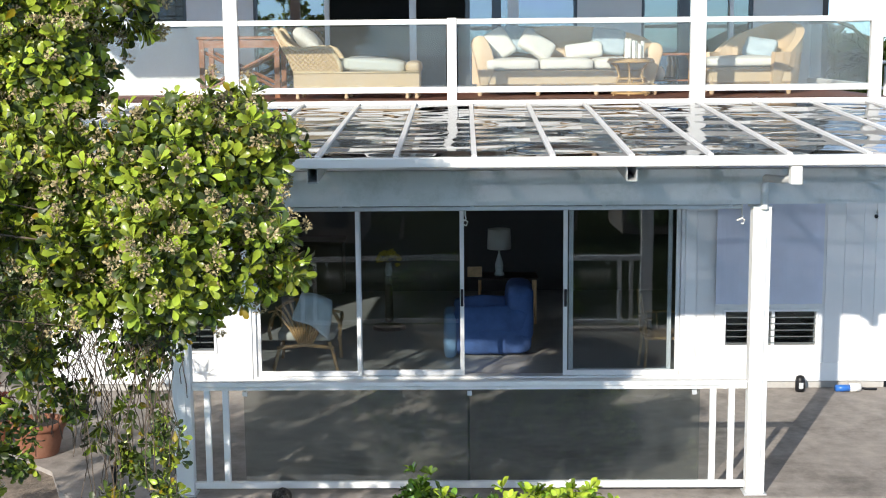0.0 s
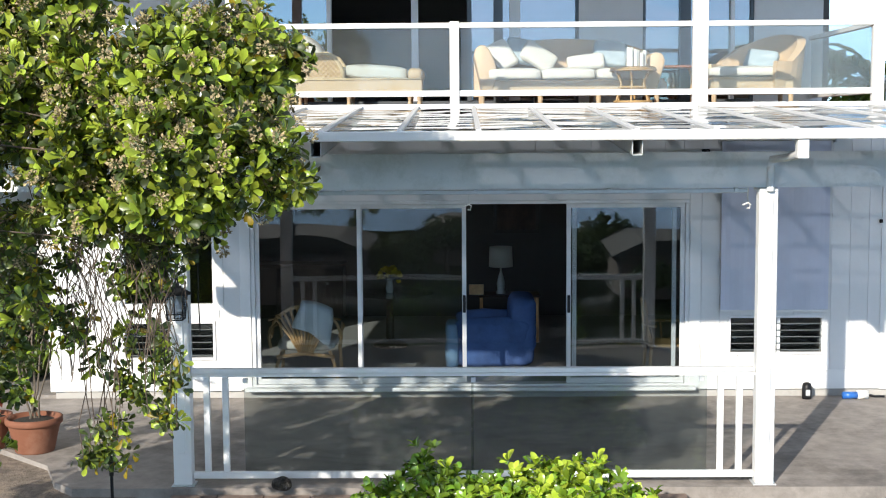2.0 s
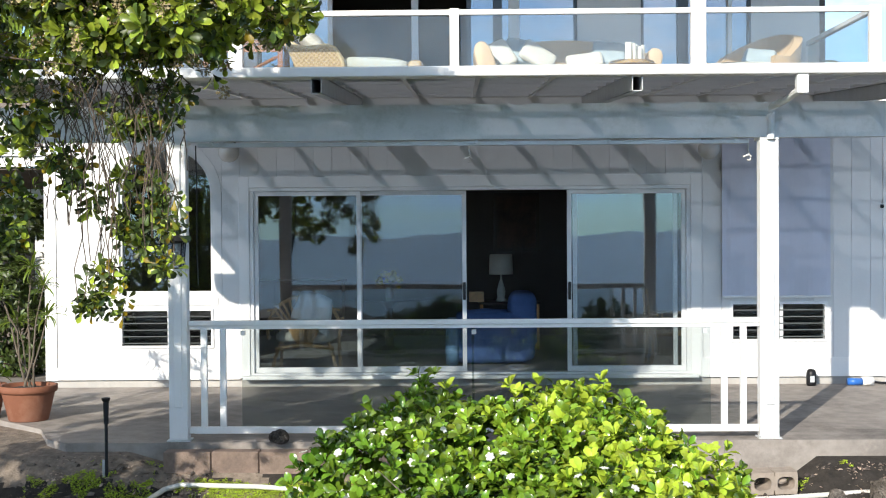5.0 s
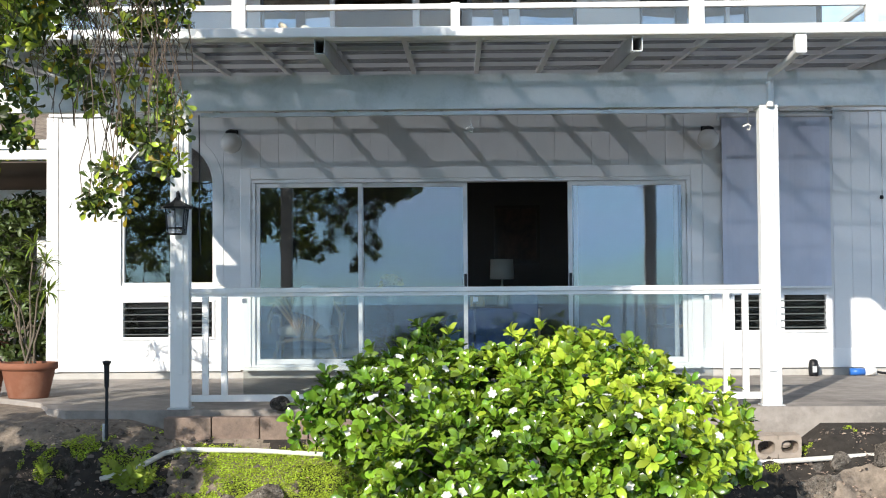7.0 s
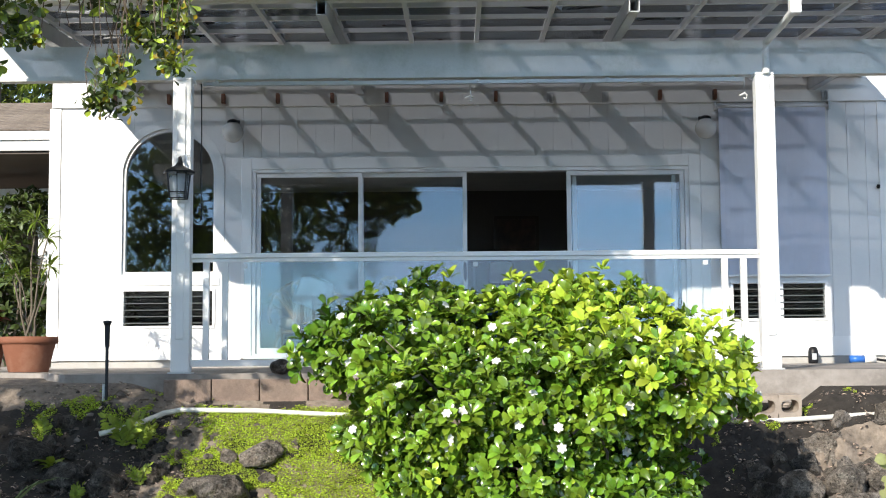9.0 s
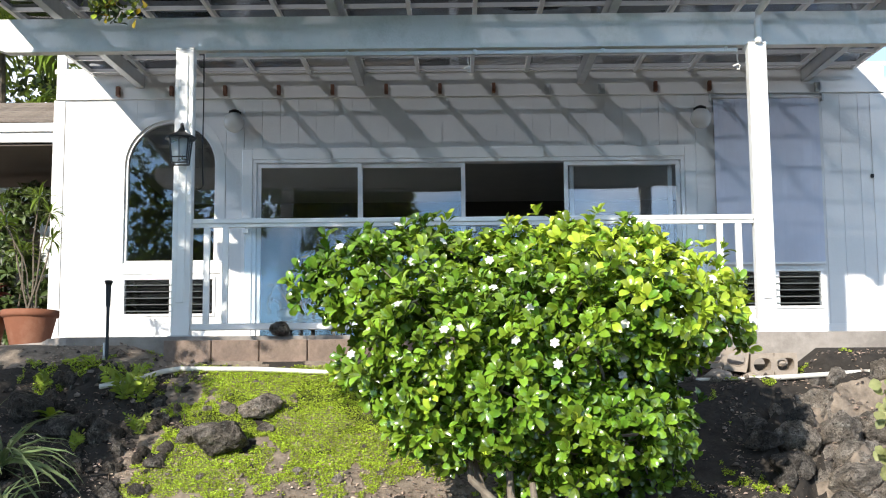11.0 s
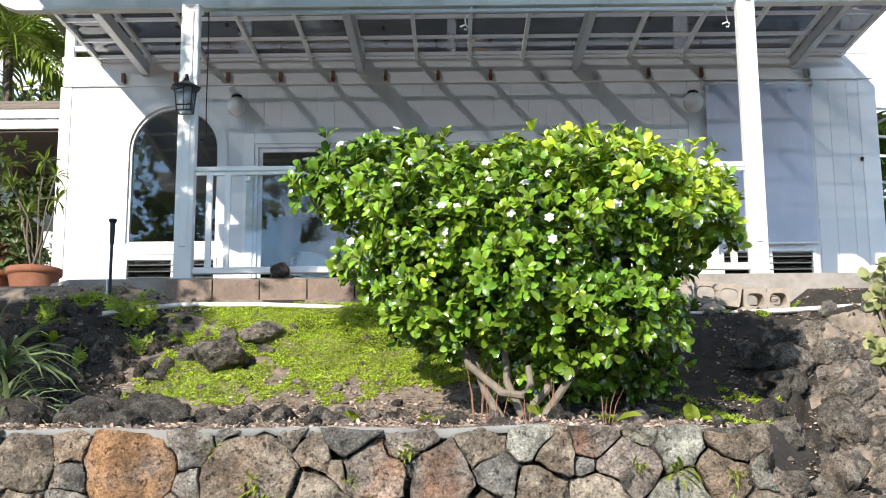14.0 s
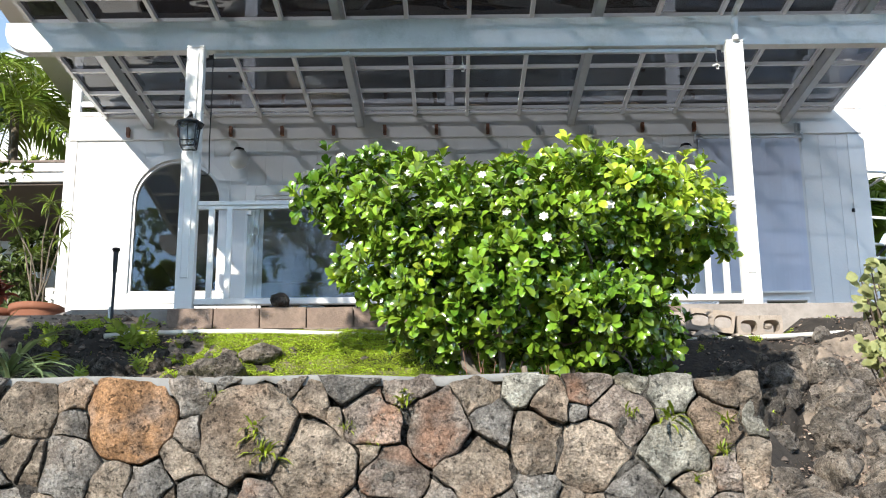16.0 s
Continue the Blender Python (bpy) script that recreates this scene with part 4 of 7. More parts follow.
# ---- windows ----
FRAME_DARK = mat("louvre_edge", (0.16, 0.18, 0.18), 0.4, vary=0.1)
def jalousie(name, x0, x1, z0, z1, label):
    w = thing(name, ((x0 + x1) / 2, 0, z0), label, "window", "jalousie windows", "structure")
    h, hw = z1 - z0, (x1 - x0) / 2
    bm = boxed(-hw, hw, -0.03, 0.06, 0, 0.03, bevel=0.003)
    for b in ((-hw, hw, h - 0.03, h), (-hw, -hw + 0.03, 0.03, h - 0.03), (hw - 0.03, hw, 0.03, h - 0.03)):
        box(bm, b[0], b[1], -0.03, 0.06, b[2], b[3], bevel=0.003)
    part("window_frame", bm, ALU, w)
    part("mullion", boxed(hw * 0.02, hw * 0.02 + 0.035, -0.025, 0.05, 0.03, h - 0.03), ALU, w)
    n = 5
    slat = bpy.data.meshes.new("slat")
    b = boxed(-hw + 0.035, hw - 0.035, -0.045, 0.045, -0.003, 0.003)
    b.to_mesh(slat)
    b.free()
    slat.materials.append(DOOR_GLASS)
    edge = bpy.data.meshes.new("slat_edge")
    b = boxed(-hw + 0.035, hw - 0.035, -0.050, -0.045, -0.005, 0.005)
    b.to_mesh(edge)
    b.free()
    edge.materials.append(FRAME_DARK)
    for k in range(n):
        m = pose(0, 0.0, 0.05 + (h - 0.08) * (k + 0.5) / n, 35)
        s = share("slat", slat, w, m)
        share("slat_edge", edge, s, pose(0, 0, 0))
    return w


jalousie("window_1", -3.95, -2.89, 0.44, 0.89, "glass louvre window below the arched pane")
jalousie("window_2", 2.90, 3.98, 0.475, 0.925, "glass louvre window below the blue shade")

arched = thing("window_3", (ARCH[0], 0, 1.05), "tall arched fixed window reflecting the trees", "window", "", "structure")
pts = [(-0.50, 0.03)] + [(0.50 * math.cos(math.pi - math.pi * k / 24), 1.13 + 0.50 * math.sin(math.pi * k / 24)) for k in range(25)] + [(0.50, 0.03)]
bm = prism(bmesh.new(), pts, 0.05, 0.056)
bmesh.ops.recalc_face_normals(bm, faces=bm.faces)
part("pane", bm, DOOR_GLASS, arched)
bm = bmesh.new()
outer = [(-0.53, 0.0)] + [(0.53 * math.cos(math.pi - math.pi * k / 24), 1.13 + 0.53 * math.sin(math.pi * k / 24)) for k in range(25)] + [(0.53, 0.0)]
for i in range(len(pts)):
    j = (i + 1) % len(pts)
    prism(bm, [outer[i], outer[j], pts[j], pts[i]], 0.01, 0.09)
bmesh.ops.recalc_face_normals(bm, faces=bm.faces)
part("window_frame", bm, ALU, arched)

BLIND = mat("lavender_shade_cloth", (0.72, 0.75, 0.86), 0.8, vary=0.05, scale=1.5, bump=0.1, bump_scale=150, trans=0.2)
blind = thing("roller_shade", (3.40, -0.06, 2.90), "pale lavender outdoor shade cloth drawn down over window", "shade")
bm = bmesh.new()
cols = [bm.verts.new((-0.60 + 1.20 * i / 24, -0.02 + 0.006 * math.sin(i * 0.9), z)) for z in (-0.02, -1.91) for i in range(25)]
for i in range(24):
    bm.faces.new((cols[i], cols[i + 1], cols[26 + i], cols[25 + i]))
cloth = part("cloth", bm, BLIND, blind)
sol = cloth.modifiers.new("thick", "SOLIDIFY")
sol.thickness = 0.003
part("roller", tube(bmesh.new(), [(-0.62, 0, 0), (0.64, 0, 0)], 0.018, 10), ALU, blind)
part("hem_bar", boxed(-0.60, 0.60, -0.028, -0.012, -1.93, -1.905, bevel=0.003), ALU, blind)
for x in (-0.63, 0.65):
    part("bracket", boxed(x - 0.01, x + 0.01, -0.03, 0.06, -0.04, 0.05), STEEL, blind)

# ---- sliding doors ----
door = thing("door_1", (0, 0.07, 0.10), "wide aluminium sliding glass doors with one leaf open", "sliding door", "", "structure")
bm = boxed(-2.48, 2.46, -0.08, 0.07, 0.0, 0.05, bevel=0.004)
box(bm, -2.48, 2.46, -0.08, 0.07, 2.095, 2.135, bevel=0.004)
box(bm, -2.48, -2.435, -0.08, 0.07, 0.05, 2.095, bevel=0.004)
box(bm, 2.415, 2.46, -0.08, 0.07, 0.05, 2.095, bevel=0.004)
part("door_frame", bm, ALU, door)
part("door_sill", boxed(-2.55, 2.53, -0.20, -0.082, -0.01, 0.03, bevel=0.005), WHITE, door)


def leaf(x0, x1, y, handle=None):
    bm = boxed(x0, x1, y - 0.018, y + 0.018, 0.052, 0.112, bevel=0.003)
    box(bm, x0, x1, y - 0.018, y + 0.018, 2.045, 2.093, bevel=0.003)
    box(bm, x0, x0 + 0.048, y - 0.018, y + 0.018, 0.112, 2.045, bevel=0.003)
    box(bm, x1 - 0.048, x1, y - 0.018, y + 0.018, 0.112, 2.045, bevel=0.003)
    p = part("sliding_leaf", bm, ALU, door)
    part("pane", boxed(x0 + 0.049, x1 - 0.049, y - 0.003, y + 0.003, 0.113, 2.044), DOOR_GLASS, p)
    if handle is not None:
        part("handle", boxed(handle - 0.016, handle + 0.016, y - 0.045, y - 0.019, 0.86, 1.06, bevel=0.005), BLACK, p, "black pull handle")


leaf(-2.434, -1.23, -0.03)
leaf(-1.27, -0.045, 0.015, -0.07)
leaf(1.155, 2.33, 0.035)
leaf(1.085, 2.412, -0.03, 1.11)

# ---- wall lamps, lantern, downpipe, hooks ----
OPAL = mat("opal_globe", (0.72, 0.72, 0.70), 0.25, vary=0.02, trans=0.15)
globe = thing("wall_lamp", (-2.667, -0.03, 2.63), "round opal glass wall lamp with black cap", "lamp", "globe wall lamps")
bm = bmesh.new()
bmesh.ops.create_uvsphere(bm, u_segments=20, v_segments=14, radius=0.118, matrix=pose(0, -0.19, 0))
part("globe", bm, OPAL, globe, smooth=True)
part("cap", lathe(bmesh.new(), [(0.05, 0.0), (0.066, 0.012), (0.06, 0.03), (0.03, 0.045)], (0, -0.19, 0.10)), BLACK, globe)
part("arm", tube(bmesh.new(), [(0, 0, 0.12), (0, -0.09, 0.15), (0, -0.19, 0.142)], 0.01), BLACK, globe)
part("back_plate", boxed(-0.045, 0.045, -0.004, 0.012, 0.07, 0.17, bevel=0.003), BLACK, globe)
copy_thing(globe, pose(2.627, -0.03, 2.625))

CLEAR = glass("lantern_glass", (0.85, 0.88, 0.9), 1.45, haze=0.25, haze_color=(0.8, 0.82, 0.85))
lantern = thing("wall_lantern", (-2.535, -3.66, 1.61), "black iron lantern with glass sides on the porch post", "lantern")
bm = bmesh.new()
for s in range(4):
    a = math.pi / 4 + s * math.pi / 2
    tube(bm, [(0.115 * math.cos(a), 0.115 * math.sin(a), 0.06), (0.088 * math.cos(a), 0.088 * math.sin(a), -0.16)], 0.007, 6)
for s in range(4):
    a, b = math.pi / 4 + s * math.pi / 2, math.pi / 4 + (s + 1) * math.pi / 2
    for z, r in ((0.06, 0.115), (-0.16, 0.088), (-0.11, 0.094)):
        tube(bm, [(r * math.cos(a), r * math.sin(a), z), (r * math.cos(b), r * math.sin(b), z)], 0.006, 6)
    am = (a + b) / 2
    tube(bm, [(0.081 * math.cos(am), 0.081 * math.sin(am), 0.06), (0.062 * math.cos(am), 0.062 * math.sin(am), -0.16)], 0.004, 6)
part("cage", bm, BLACK, lantern)
part("roof_cap", lathe(bmesh.new(), [(0.135, 0.055), (0.138, 0.068), (0.10, 0.09), (0.05, 0.115), (0.03, 0.13), (0.018, 0.15)], sides=8), BLACK, lantern)
part("hook_arm", tube(bmesh.new(), [(0, 0, 0.15), (0, 0.005, 0.19), (0, 0.05, 0.205), (0, 0.095, 0.17), (0, 0.10, 0.05)], 0.011, 8), BLACK, lantern)
part("back_plate", boxed(-0.03, 0.03, 0.09, 0.102, -0.05, 0.12, bevel=0.004), BLACK, lantern)
bm = bmesh.new()
for s in range(4):
    a, b = math.pi / 4 + s * math.pi / 2, math.pi / 4 + (s + 1) * math.pi / 2
    q = [bm.verts.new((r * math.cos(t), r * math.sin(t), z)) for t, r, z in ((a, 0.108, 0.055), (b, 0.108, 0.055), (b, 0.082, -0.155), (a, 0.082, -0.155))]
    bm.faces.new(q)
part("glass_sides", bm, CLEAR, lantern)
part("bulb", lathe(bmesh.new(), [(0.012, -0.09), (0.026, -0.05), (0.026, -0.02), (0.012, 0.02)], sides=12), OPAL, lantern)

pipe = thing("downpipe", (2.577, -4.40, 2.95), "white downpipe from the gutter to the post", "pipe")
part("outlet", boxed(-0.045, 0.045, -0.045, 0.045, -0.14, 0.02, bevel=0.006), WHITE, pipe)
part("elbow", tube(bmesh.new(), [(0, 0, -0.10), (-0.02, 0.35, -0.14), (-0.045, 0.80, -0.17), (-0.05, 0.835, -0.24), (-0.05, 0.835, -0.44)], 0.032, 10), WHITE, pipe)

hookmat = mat("white_plastic", (0.75, 0.75, 0.73), 0.4, vary=0.03)
for x, name in ((-0.03, "cord_cleat"), (2.40, "cord_hook")):
    h = thing(name, (x, -3.27, 2.53), "small white cord fixing hanging under the header", "hook")
    part("stem", tube(bmesh.new(), [(0, 0, 0), (0, 0, -0.09), (0.008, -0.01, -0.13)], 0.006, 6), hookmat, h)
    part("cleat", tube(bmesh.new(), [(-0.045, -0.01, -0.155), (0, -0.012, -0.135), (0.022, -0.012, -0.15), (0.012, -0.012, -0.185), (-0.01, -0.012, -0.18)], 0.008, 6), hookmat, h)
rod = thing("blind_headrail", (0.03, -3.345, 2.498), "slim rolled shade headrail fixed under the header", "headrail")
part("rail", boxed(-2.42, 2.36, -0.02, 0.02, -0.012, 0.024, bevel=0.004), STEEL, rod)
for x in (-2.3, -1.15, 0.0, 1.15, 2.25):
    part("bracket", boxed(x - 0.015, x + 0.015, -0.028, 0.028, 0.0, 0.034, bevel=0.002), STEEL, rod)
for x in (-2.43, 2.345):
    part("end_cap", boxed(x, x + 0.012, -0.023, 0.023, -0.015, 0.027, bevel=0.003), hookmat, rod)
cable = thing("cable", (-2.40, -3.39, 2.40), "black cable drooping beside the porch post", "cable")
part("wire", tube(bmesh.new(), [(0, 0, 0.1), (0.005, 0, -0.3), (0.0, 0.01, -0.8), (0.012, 0, -1.1), (-0.02, 0, -1.13), (-0.05, 0.01, -1.12)], 0.006, 6), BLACK, cable)

# ---- patio railing ----
rail = thing("patio_railing", (0, -3.475, 0), "white patio railing with glass panels between the posts", "railing")
part("top_rail", boxed(-2.455, 2.437, -0.034, 0.034, 0.945, 0.988, bevel=0.006), WHITE, rail)
part("under_rail", boxed(-2.455, 2.437, -0.018, 0.018, 0.915, 0.944), WHITE, rail)
part("bottom_rail", boxed(-2.455, 2.437, -0.03, 0.03, 0.015, 0.072, bevel=0.005), WHITE, rail)
for x in (-2.327, -2.163, 2.144, 2.307):
    part("baluster", boxed(x - 0.026, x + 0.026, -0.024, 0.024, 0.073, 0.914, bevel=0.003), WHITE, rail)
part("glass_panel", boxed(-2.0, 0.002, -0.006, 0.0, 0.075, 0.913), RAIL_GLASS, rail)
part("glass_panel", boxed(-0.02, 2.03, 0.004, 0.010, 0.075, 0.913), RAIL_GLASS, rail)
for x in (-1.99, 0.0, 1.98):
    part("clip", boxed(x - 0.02, x + 0.02, -0.014, 0.016, 0.86, 0.899), STEEL, rail)

# ---- balcony railing ----
brail = thing("balcony_railing", (0, -0.02, 3.312), "white balcony railing with clear glass panels", "railing")
POSTS = [(-4.70, 0.11), (-2.61, 0.155), (-0.164, 0.105), (2.552, 0.165), (4.51, 0.125)]
for x, w in POSTS:
    part("post", boxed(x - w / 2, x + w / 2, -0.05, 0.05, 0.0, 2.285 if w > 0.15 else 0.905, bevel=0.005), WHITE, brail)
for (a, wa), (b, wb) in zip(POSTS, POSTS[1:]):
    x0, x1 = a + wa / 2 + 0.001, b - wb / 2 - 0.001
    part("top_rail", boxed(x0, x1, -0.035, 0.035, 0.835, 0.893, bevel=0.005), WHITE, brail)
    part("bottom_rail", boxed(x0, x1, -0.025, 0.025, 0.085, 0.150, bevel=0.005), WHITE, brail)
    part("glass_panel", boxed(x0 + 0.01, x1 - 0.01, -0.004, 0.004, 0.152, 0.834), BALCONY_GLASS, brail)
part("side_top_rail", boxed(4.475, 4.545, 0.051, 2.81, 0.835, 0.893, bevel=0.005), WHITE, brail)
part("side_bottom_rail", boxed(4.485, 4.535, 0.051, 2.81, 0.085, 0.150, bevel=0.005), WHITE, brail)
part("side_glass", boxed(4.506, 4.514, 0.06, 2.80, 0.152, 0.834), BALCONY_GLASS, brail)
plank = bpy.data.meshes.new("deck_board")
b = boxed(-4.76, 4.77, 0.0, 0.136, 0.0, 0.024)
b.to_mesh(plank)
b.free()
plank.materials.append(DECK)
for k in range(19):
    share("deck_board", plank, deck, pose(0, 0.06 + 0.142 * k, 3.2855))

# ---- upper doors and windows ----
FRAME_GREY = mat("bronze_frame", (0.10, 0.11, 0.12), 0.4, metal=0.5, vary=0.05)
UP_GLASS = glass("upper_glass", (0.55, 0.62, 0.66), 1.5, wave=0.006, wave_scale=(0.9, 0.9, 0.9), base_gloss=0.24)


def upper_window(name, x0, x1, bars, label, doors=True, slid=()):
    w = thing(name, ((x0 + x1) / 2, 2.87, 3.342), label, "sliding door" if doors else "window", "", "structure")
    c = (x0 + x1) / 2
    bm = boxed(x0 - c, x1 - c, -0.05, 0.05, 0.0, 0.05)
    box(bm, x0 - c, x1 - c, -0.05, 0.05, 1.95, 2.005)
    box(bm, x0 - c, x0 - c + 0.04, -0.05, 0.05, 0.05, 1.95)
    box(bm, x1 - c - 0.04, x1 - c, -0.05, 0.05, 0.05, 1.95)
    part("window_frame", bm, FRAME_GREY, w)
    xs = [x0 + 0.04] + [b[0] for b in bars] + [x1 - 0.04]
    for bx, bw, m in bars:
        part("mullion", boxed(bx - c - bw / 2, bx - c + bw / 2, -0.07, 0.03, 0.05, 1.95), m, w)
    for i, (a, b) in enumerate(zip(xs, xs[1:])):
        if i in slid:
            continue
        part("pane", boxed(a - c + 0.002, b - c - 0.002, 0.004 + 0.008 * (i % 2), 0.010 + 0.008 * (i % 2), 0.051, 1.949), UP_GLASS, w)


upper_window("door_2", -2.80, 1.46, [(-1.83, 0.06, ALU), (-0.70, 0.09, ALU), (0.02, 0.06, FRAME_GREY), (0.40, 0.12, FRAME_GREY), (0.62, 0.14, ALU)], "upper sliding glass doors, two leaves slid open", slid=(1, 2))
upper_window("door_3", 2.30, 3.76, [(2.86, 0.14, FRAME_GREY), (3.48, 0.05, ALU)], "upper blue-reflecting glass doors", True)
gb = thing("window_4", (-4.0, 2.87, 4.17), "glass block window with bronze frame", "window", "", "structure")
part("window_frame", box(box(box(boxed(-0.32, 0.32, -0.08, 0.06, 0, 0.03), -0.32, 0.32, -0.08, 0.06, 0.42, 0.45), -0.32, -0.29, -0.08, 0.06, 0.03, 0.42), 0.29, 0.32, -0.08, 0.06, 0.03, 0.42), FRAME_GREY, gb)
GBLOCK = glass("glass_block", (0.7, 0.8, 0.8), 1.5, wave=0.03, wave_scale=(14, 14, 14), haze=0.15)
for i in range(5):
    for j in range(3):
        part("glass_block", boxed(-0.285 + 0.114 * i + 0.004, -0.285 + 0.114 * (i + 1) - 0.004, -0.05, 0.03, 0.032 + 0.129 * j, 0.032 + 0.129 * j + 0.121, bevel=0.012), GBLOCK, gb)

# ---- edging, cinder blocks, rubble ----
for k in range(11):
    x = -2.62 + 0.405 * k
    e = part("edging_block", boxed(-0.198, 0.198, -0.075, 0.075, -0.15, 0.05, bevel=0.005), BLOCK)
    e.location, e.rotation_euler = (x + 0.2, -3.72 + 0.008 * math.sin(k * 2.1), -0.142), (0, 0.012 * math.sin(k * 1.7), 0.02 * math.sin(k * 3.3))
    tagged(e, "tan concrete edging block along the patio", "block", "patio edging blocks")


def cinder(m, label):
    c = new("cinder_block")
    c.matrix_basis = m
    tagged(c, label, "block", "hollow blocks")
    bm = bmesh.new()
    for mid in (-0.0975, 0.0975):  # two cells with rounded holes through
        rings = []
        for y, hole in ((-0.09, False), (0.09, False), (0.09, True), (-0.09, True)):
            ring = []
            for k in range(20):
                a = 2 * math.pi * k / 20 + math.pi / 20
                ca, sa = math.cos(a), math.sin(a)
                if hole:
                    x, z = 0.072 * math.copysign(abs(ca) ** 0.7, ca), 0.054 * math.copysign(abs(sa) ** 0.7, sa)
                else:
                    s = min(0.0975 / abs(ca), 0.092 / abs(sa))
                    x, z = ca * s, sa * s
                ring.append(bm.verts.new((mid + x, y, z)))
            rings.append(ring)
        for r0, r1 in zip(rings, rings[1:] + rings[:1]):
            for k in range(20):
                bm.faces.new((r0[k], r0[(k + 1) % 20], r1[(k + 1) % 20], r1[k]))
    bmesh.ops.recalc_face_normals(bm, faces=bm.faces)
    part("body", bm, CINDER, c)


cinder(pose(2.06, -3.90, -0.275, 8, 9, -10), "hollow concrete block lying tilted by the patio")
cinder(pose(2.445, -3.90, -0.335, 4, -1, 4), "hollow concrete block lying flat by the patio")
for i, (x, y, z, s) in enumerate(((1.72, -3.95, -0.37, 0.10), (1.98, -4.02, -0.43, 0.10), (2.25, -4.0, -0.44, 0.06), (2.52, -3.93, -0.33, 0.045), (1.45, -3.98, -0.38, 0.11))):
    r = new("rubble", rock_mesh("rubble", 40 + i, (s, s * 0.7, s * 0.6), 0.3, 2))
    r.data.materials.append(CINDER)
    r.location = (x, y, z)
    tagged(r, "broken piece of tan concrete rubble", "rubble", "rubble pieces")
cb = thing("solid_block", (1.66, -3.90, -0.29), "tan solid concrete block leaning by the patio", "block")
cb.rotation_euler = (0, 0.05, 0.08)
part("body", boxed(-0.17, 0.17, -0.08, 0.08, -0.10, 0.09, bevel=0.008), CINDER, cb)
stone_top = new("ledge_rock", rock_mesh("ledge_rock", 61, (0.085, 0.07, 0.065), 0.25, 3))
stone_top.data.materials.append(BLACK_LAVA)
stone_top.location = (-1.66, -3.655, 0.008)
tagged(stone_top, "small dark lava rock sitting on the patio edge", "rock")

# ---- white water pipe ----
wp = thing("water_pipe", (0, -4.5, -0.45), "white plastic water pipe lying along the bank", "pipe")
line = [(-2.95, -4.52, -0.50), (-2.70, -4.36, -0.435), (-2.56, -4.02, -0.36), (-2.44, -3.95, -0.338), (-1.8, -3.99, -0.347), (-1.4, -4.02, -0.370), (-0.8, -4.03, -0.40), (0.3, -4.05, -0.44), (1.55, -4.05, -0.47), (2.1, -4.05, -0.465), (2.55, -4.04, -0.445), (3.14, -4.02, -0.41), (3.6, -4.02, -0.40)]
part("run", tube(bmesh.new(), [(x, y + 4.5, z + 0.45) for x, y, z in line], 0.021, 10), PVC, wp)
gl = thing("garden_pole", (-3.04, -4.0, -0.42), "dark garden light pole standing in the bank", "pole")
part("stem", tube(bmesh.new(), [(0, 0, -0.1), (0.0, 0, 0.62)], 0.014, 8), BLACK, gl)
part("sleeve", tube(bmesh.new(), [(-0.025, 0.01, 0.0), (-0.025, 0.01, 0.30)], 0.012, 8), STEEL, gl)
part("head", lathe(bmesh.new(), [(0.02, 0.60), (0.024, 0.78), (0.036, 0.80), (0.036, 0.815), (0.01, 0.82)], sides=12), BLACK, gl)

# ---- gardenia shrub ----
rng = np.random.default_rng(5)
shrub = thing("gardenia_shrub", (0.22, -6.45, -1.55), "rounded glossy gardenia shrub with white flowers", "shrub")
SH = [(-0.36, -5.3, 0.31, 0.31, 0.4, 0.29), (-0.75, -5.9, 0.10, 0.33, 0.5, 0.30), (-0.50, -5.7, 0.20, 0.38, 0.5, 0.30), (0.10, -5.5, 0.18, 0.42, 0.5, 0.30), (0.42, -5.4, 0.28, 0.28, 0.4, 0.28), (0.75, -5.4, 0.34, 0.26, 0.35, 0.27), (1.08, -5.85, 0.18, 0.31, 0.42, 0.30), (1.40, -6.1, -0.04, 0.32, 0.45, 0.29), (1.66, -6.0, -0.14, 0.16, 0.3, 0.18), (-1.10, -6.2, 0.13, 0.14, 0.2, 0.08), (-0.97, -6.1, 0.25, 0.14, 0.16, 0.10)]
SH += [(0.35, -6.7, -0.28, 0.46, 0.4, 0.32), (-0.25, -6.5, -0.28, 0.44, 0.5, 0.33), (1.13, -6.55, -0.14, 0.35, 0.4, 0.29), (0.75, -6.5, -0.12, 0.38, 0.5, 0.30), (-0.60, -6.2, -0.40, 0.31, 0.4, 0.28), (-0.28, -6.4, -0.68, 0.34, 0.4, 0.26), (0.20, -6.6, -0.60, 0.34, 0.4, 0.26), (0.62, -6.5, -0.72, 0.33, 0.4, 0.26), (0.93, -6.6, -0.86, 0.26, 0.36, 0.19), (0.62, -6.55, -0.96, 0.27, 0.32, 0.17), (-0.38, -6.4, -0.86, 0.2, 0.3, 0.12)]
SH += [(0.2, -6.0, -0.2, 0.75, 0.5, 0.4), (0.8, -5.9, -0.5, 0.42, 0.5, 0.33), (1.2, -5.7, -0.22, 0.38, 0.5, 0.28), (1.15, -5.5, -0.85, 0.34, 0.4, 0.26), (1.05, -5.4, -1.1, 0.35, 0.35, 0.2), (0.4, -5.6, -0.8, 0.5, 0.4, 0.3), (0.45, -6.1, -1.15, 0.36, 0.3, 0.16), (0.12, -6.55, -0.86, 0.30, 0.3, 0.15), (-0.12, -6.3, -0.95, 0.24, 0.3, 0.13)]
origin = np.array(shrub.location)
tips, dirs = crown_tips(SH, 5000, rng, 0.5, 0.6)
shoots = rng.uniform(0, 1, len(tips)) ** 3
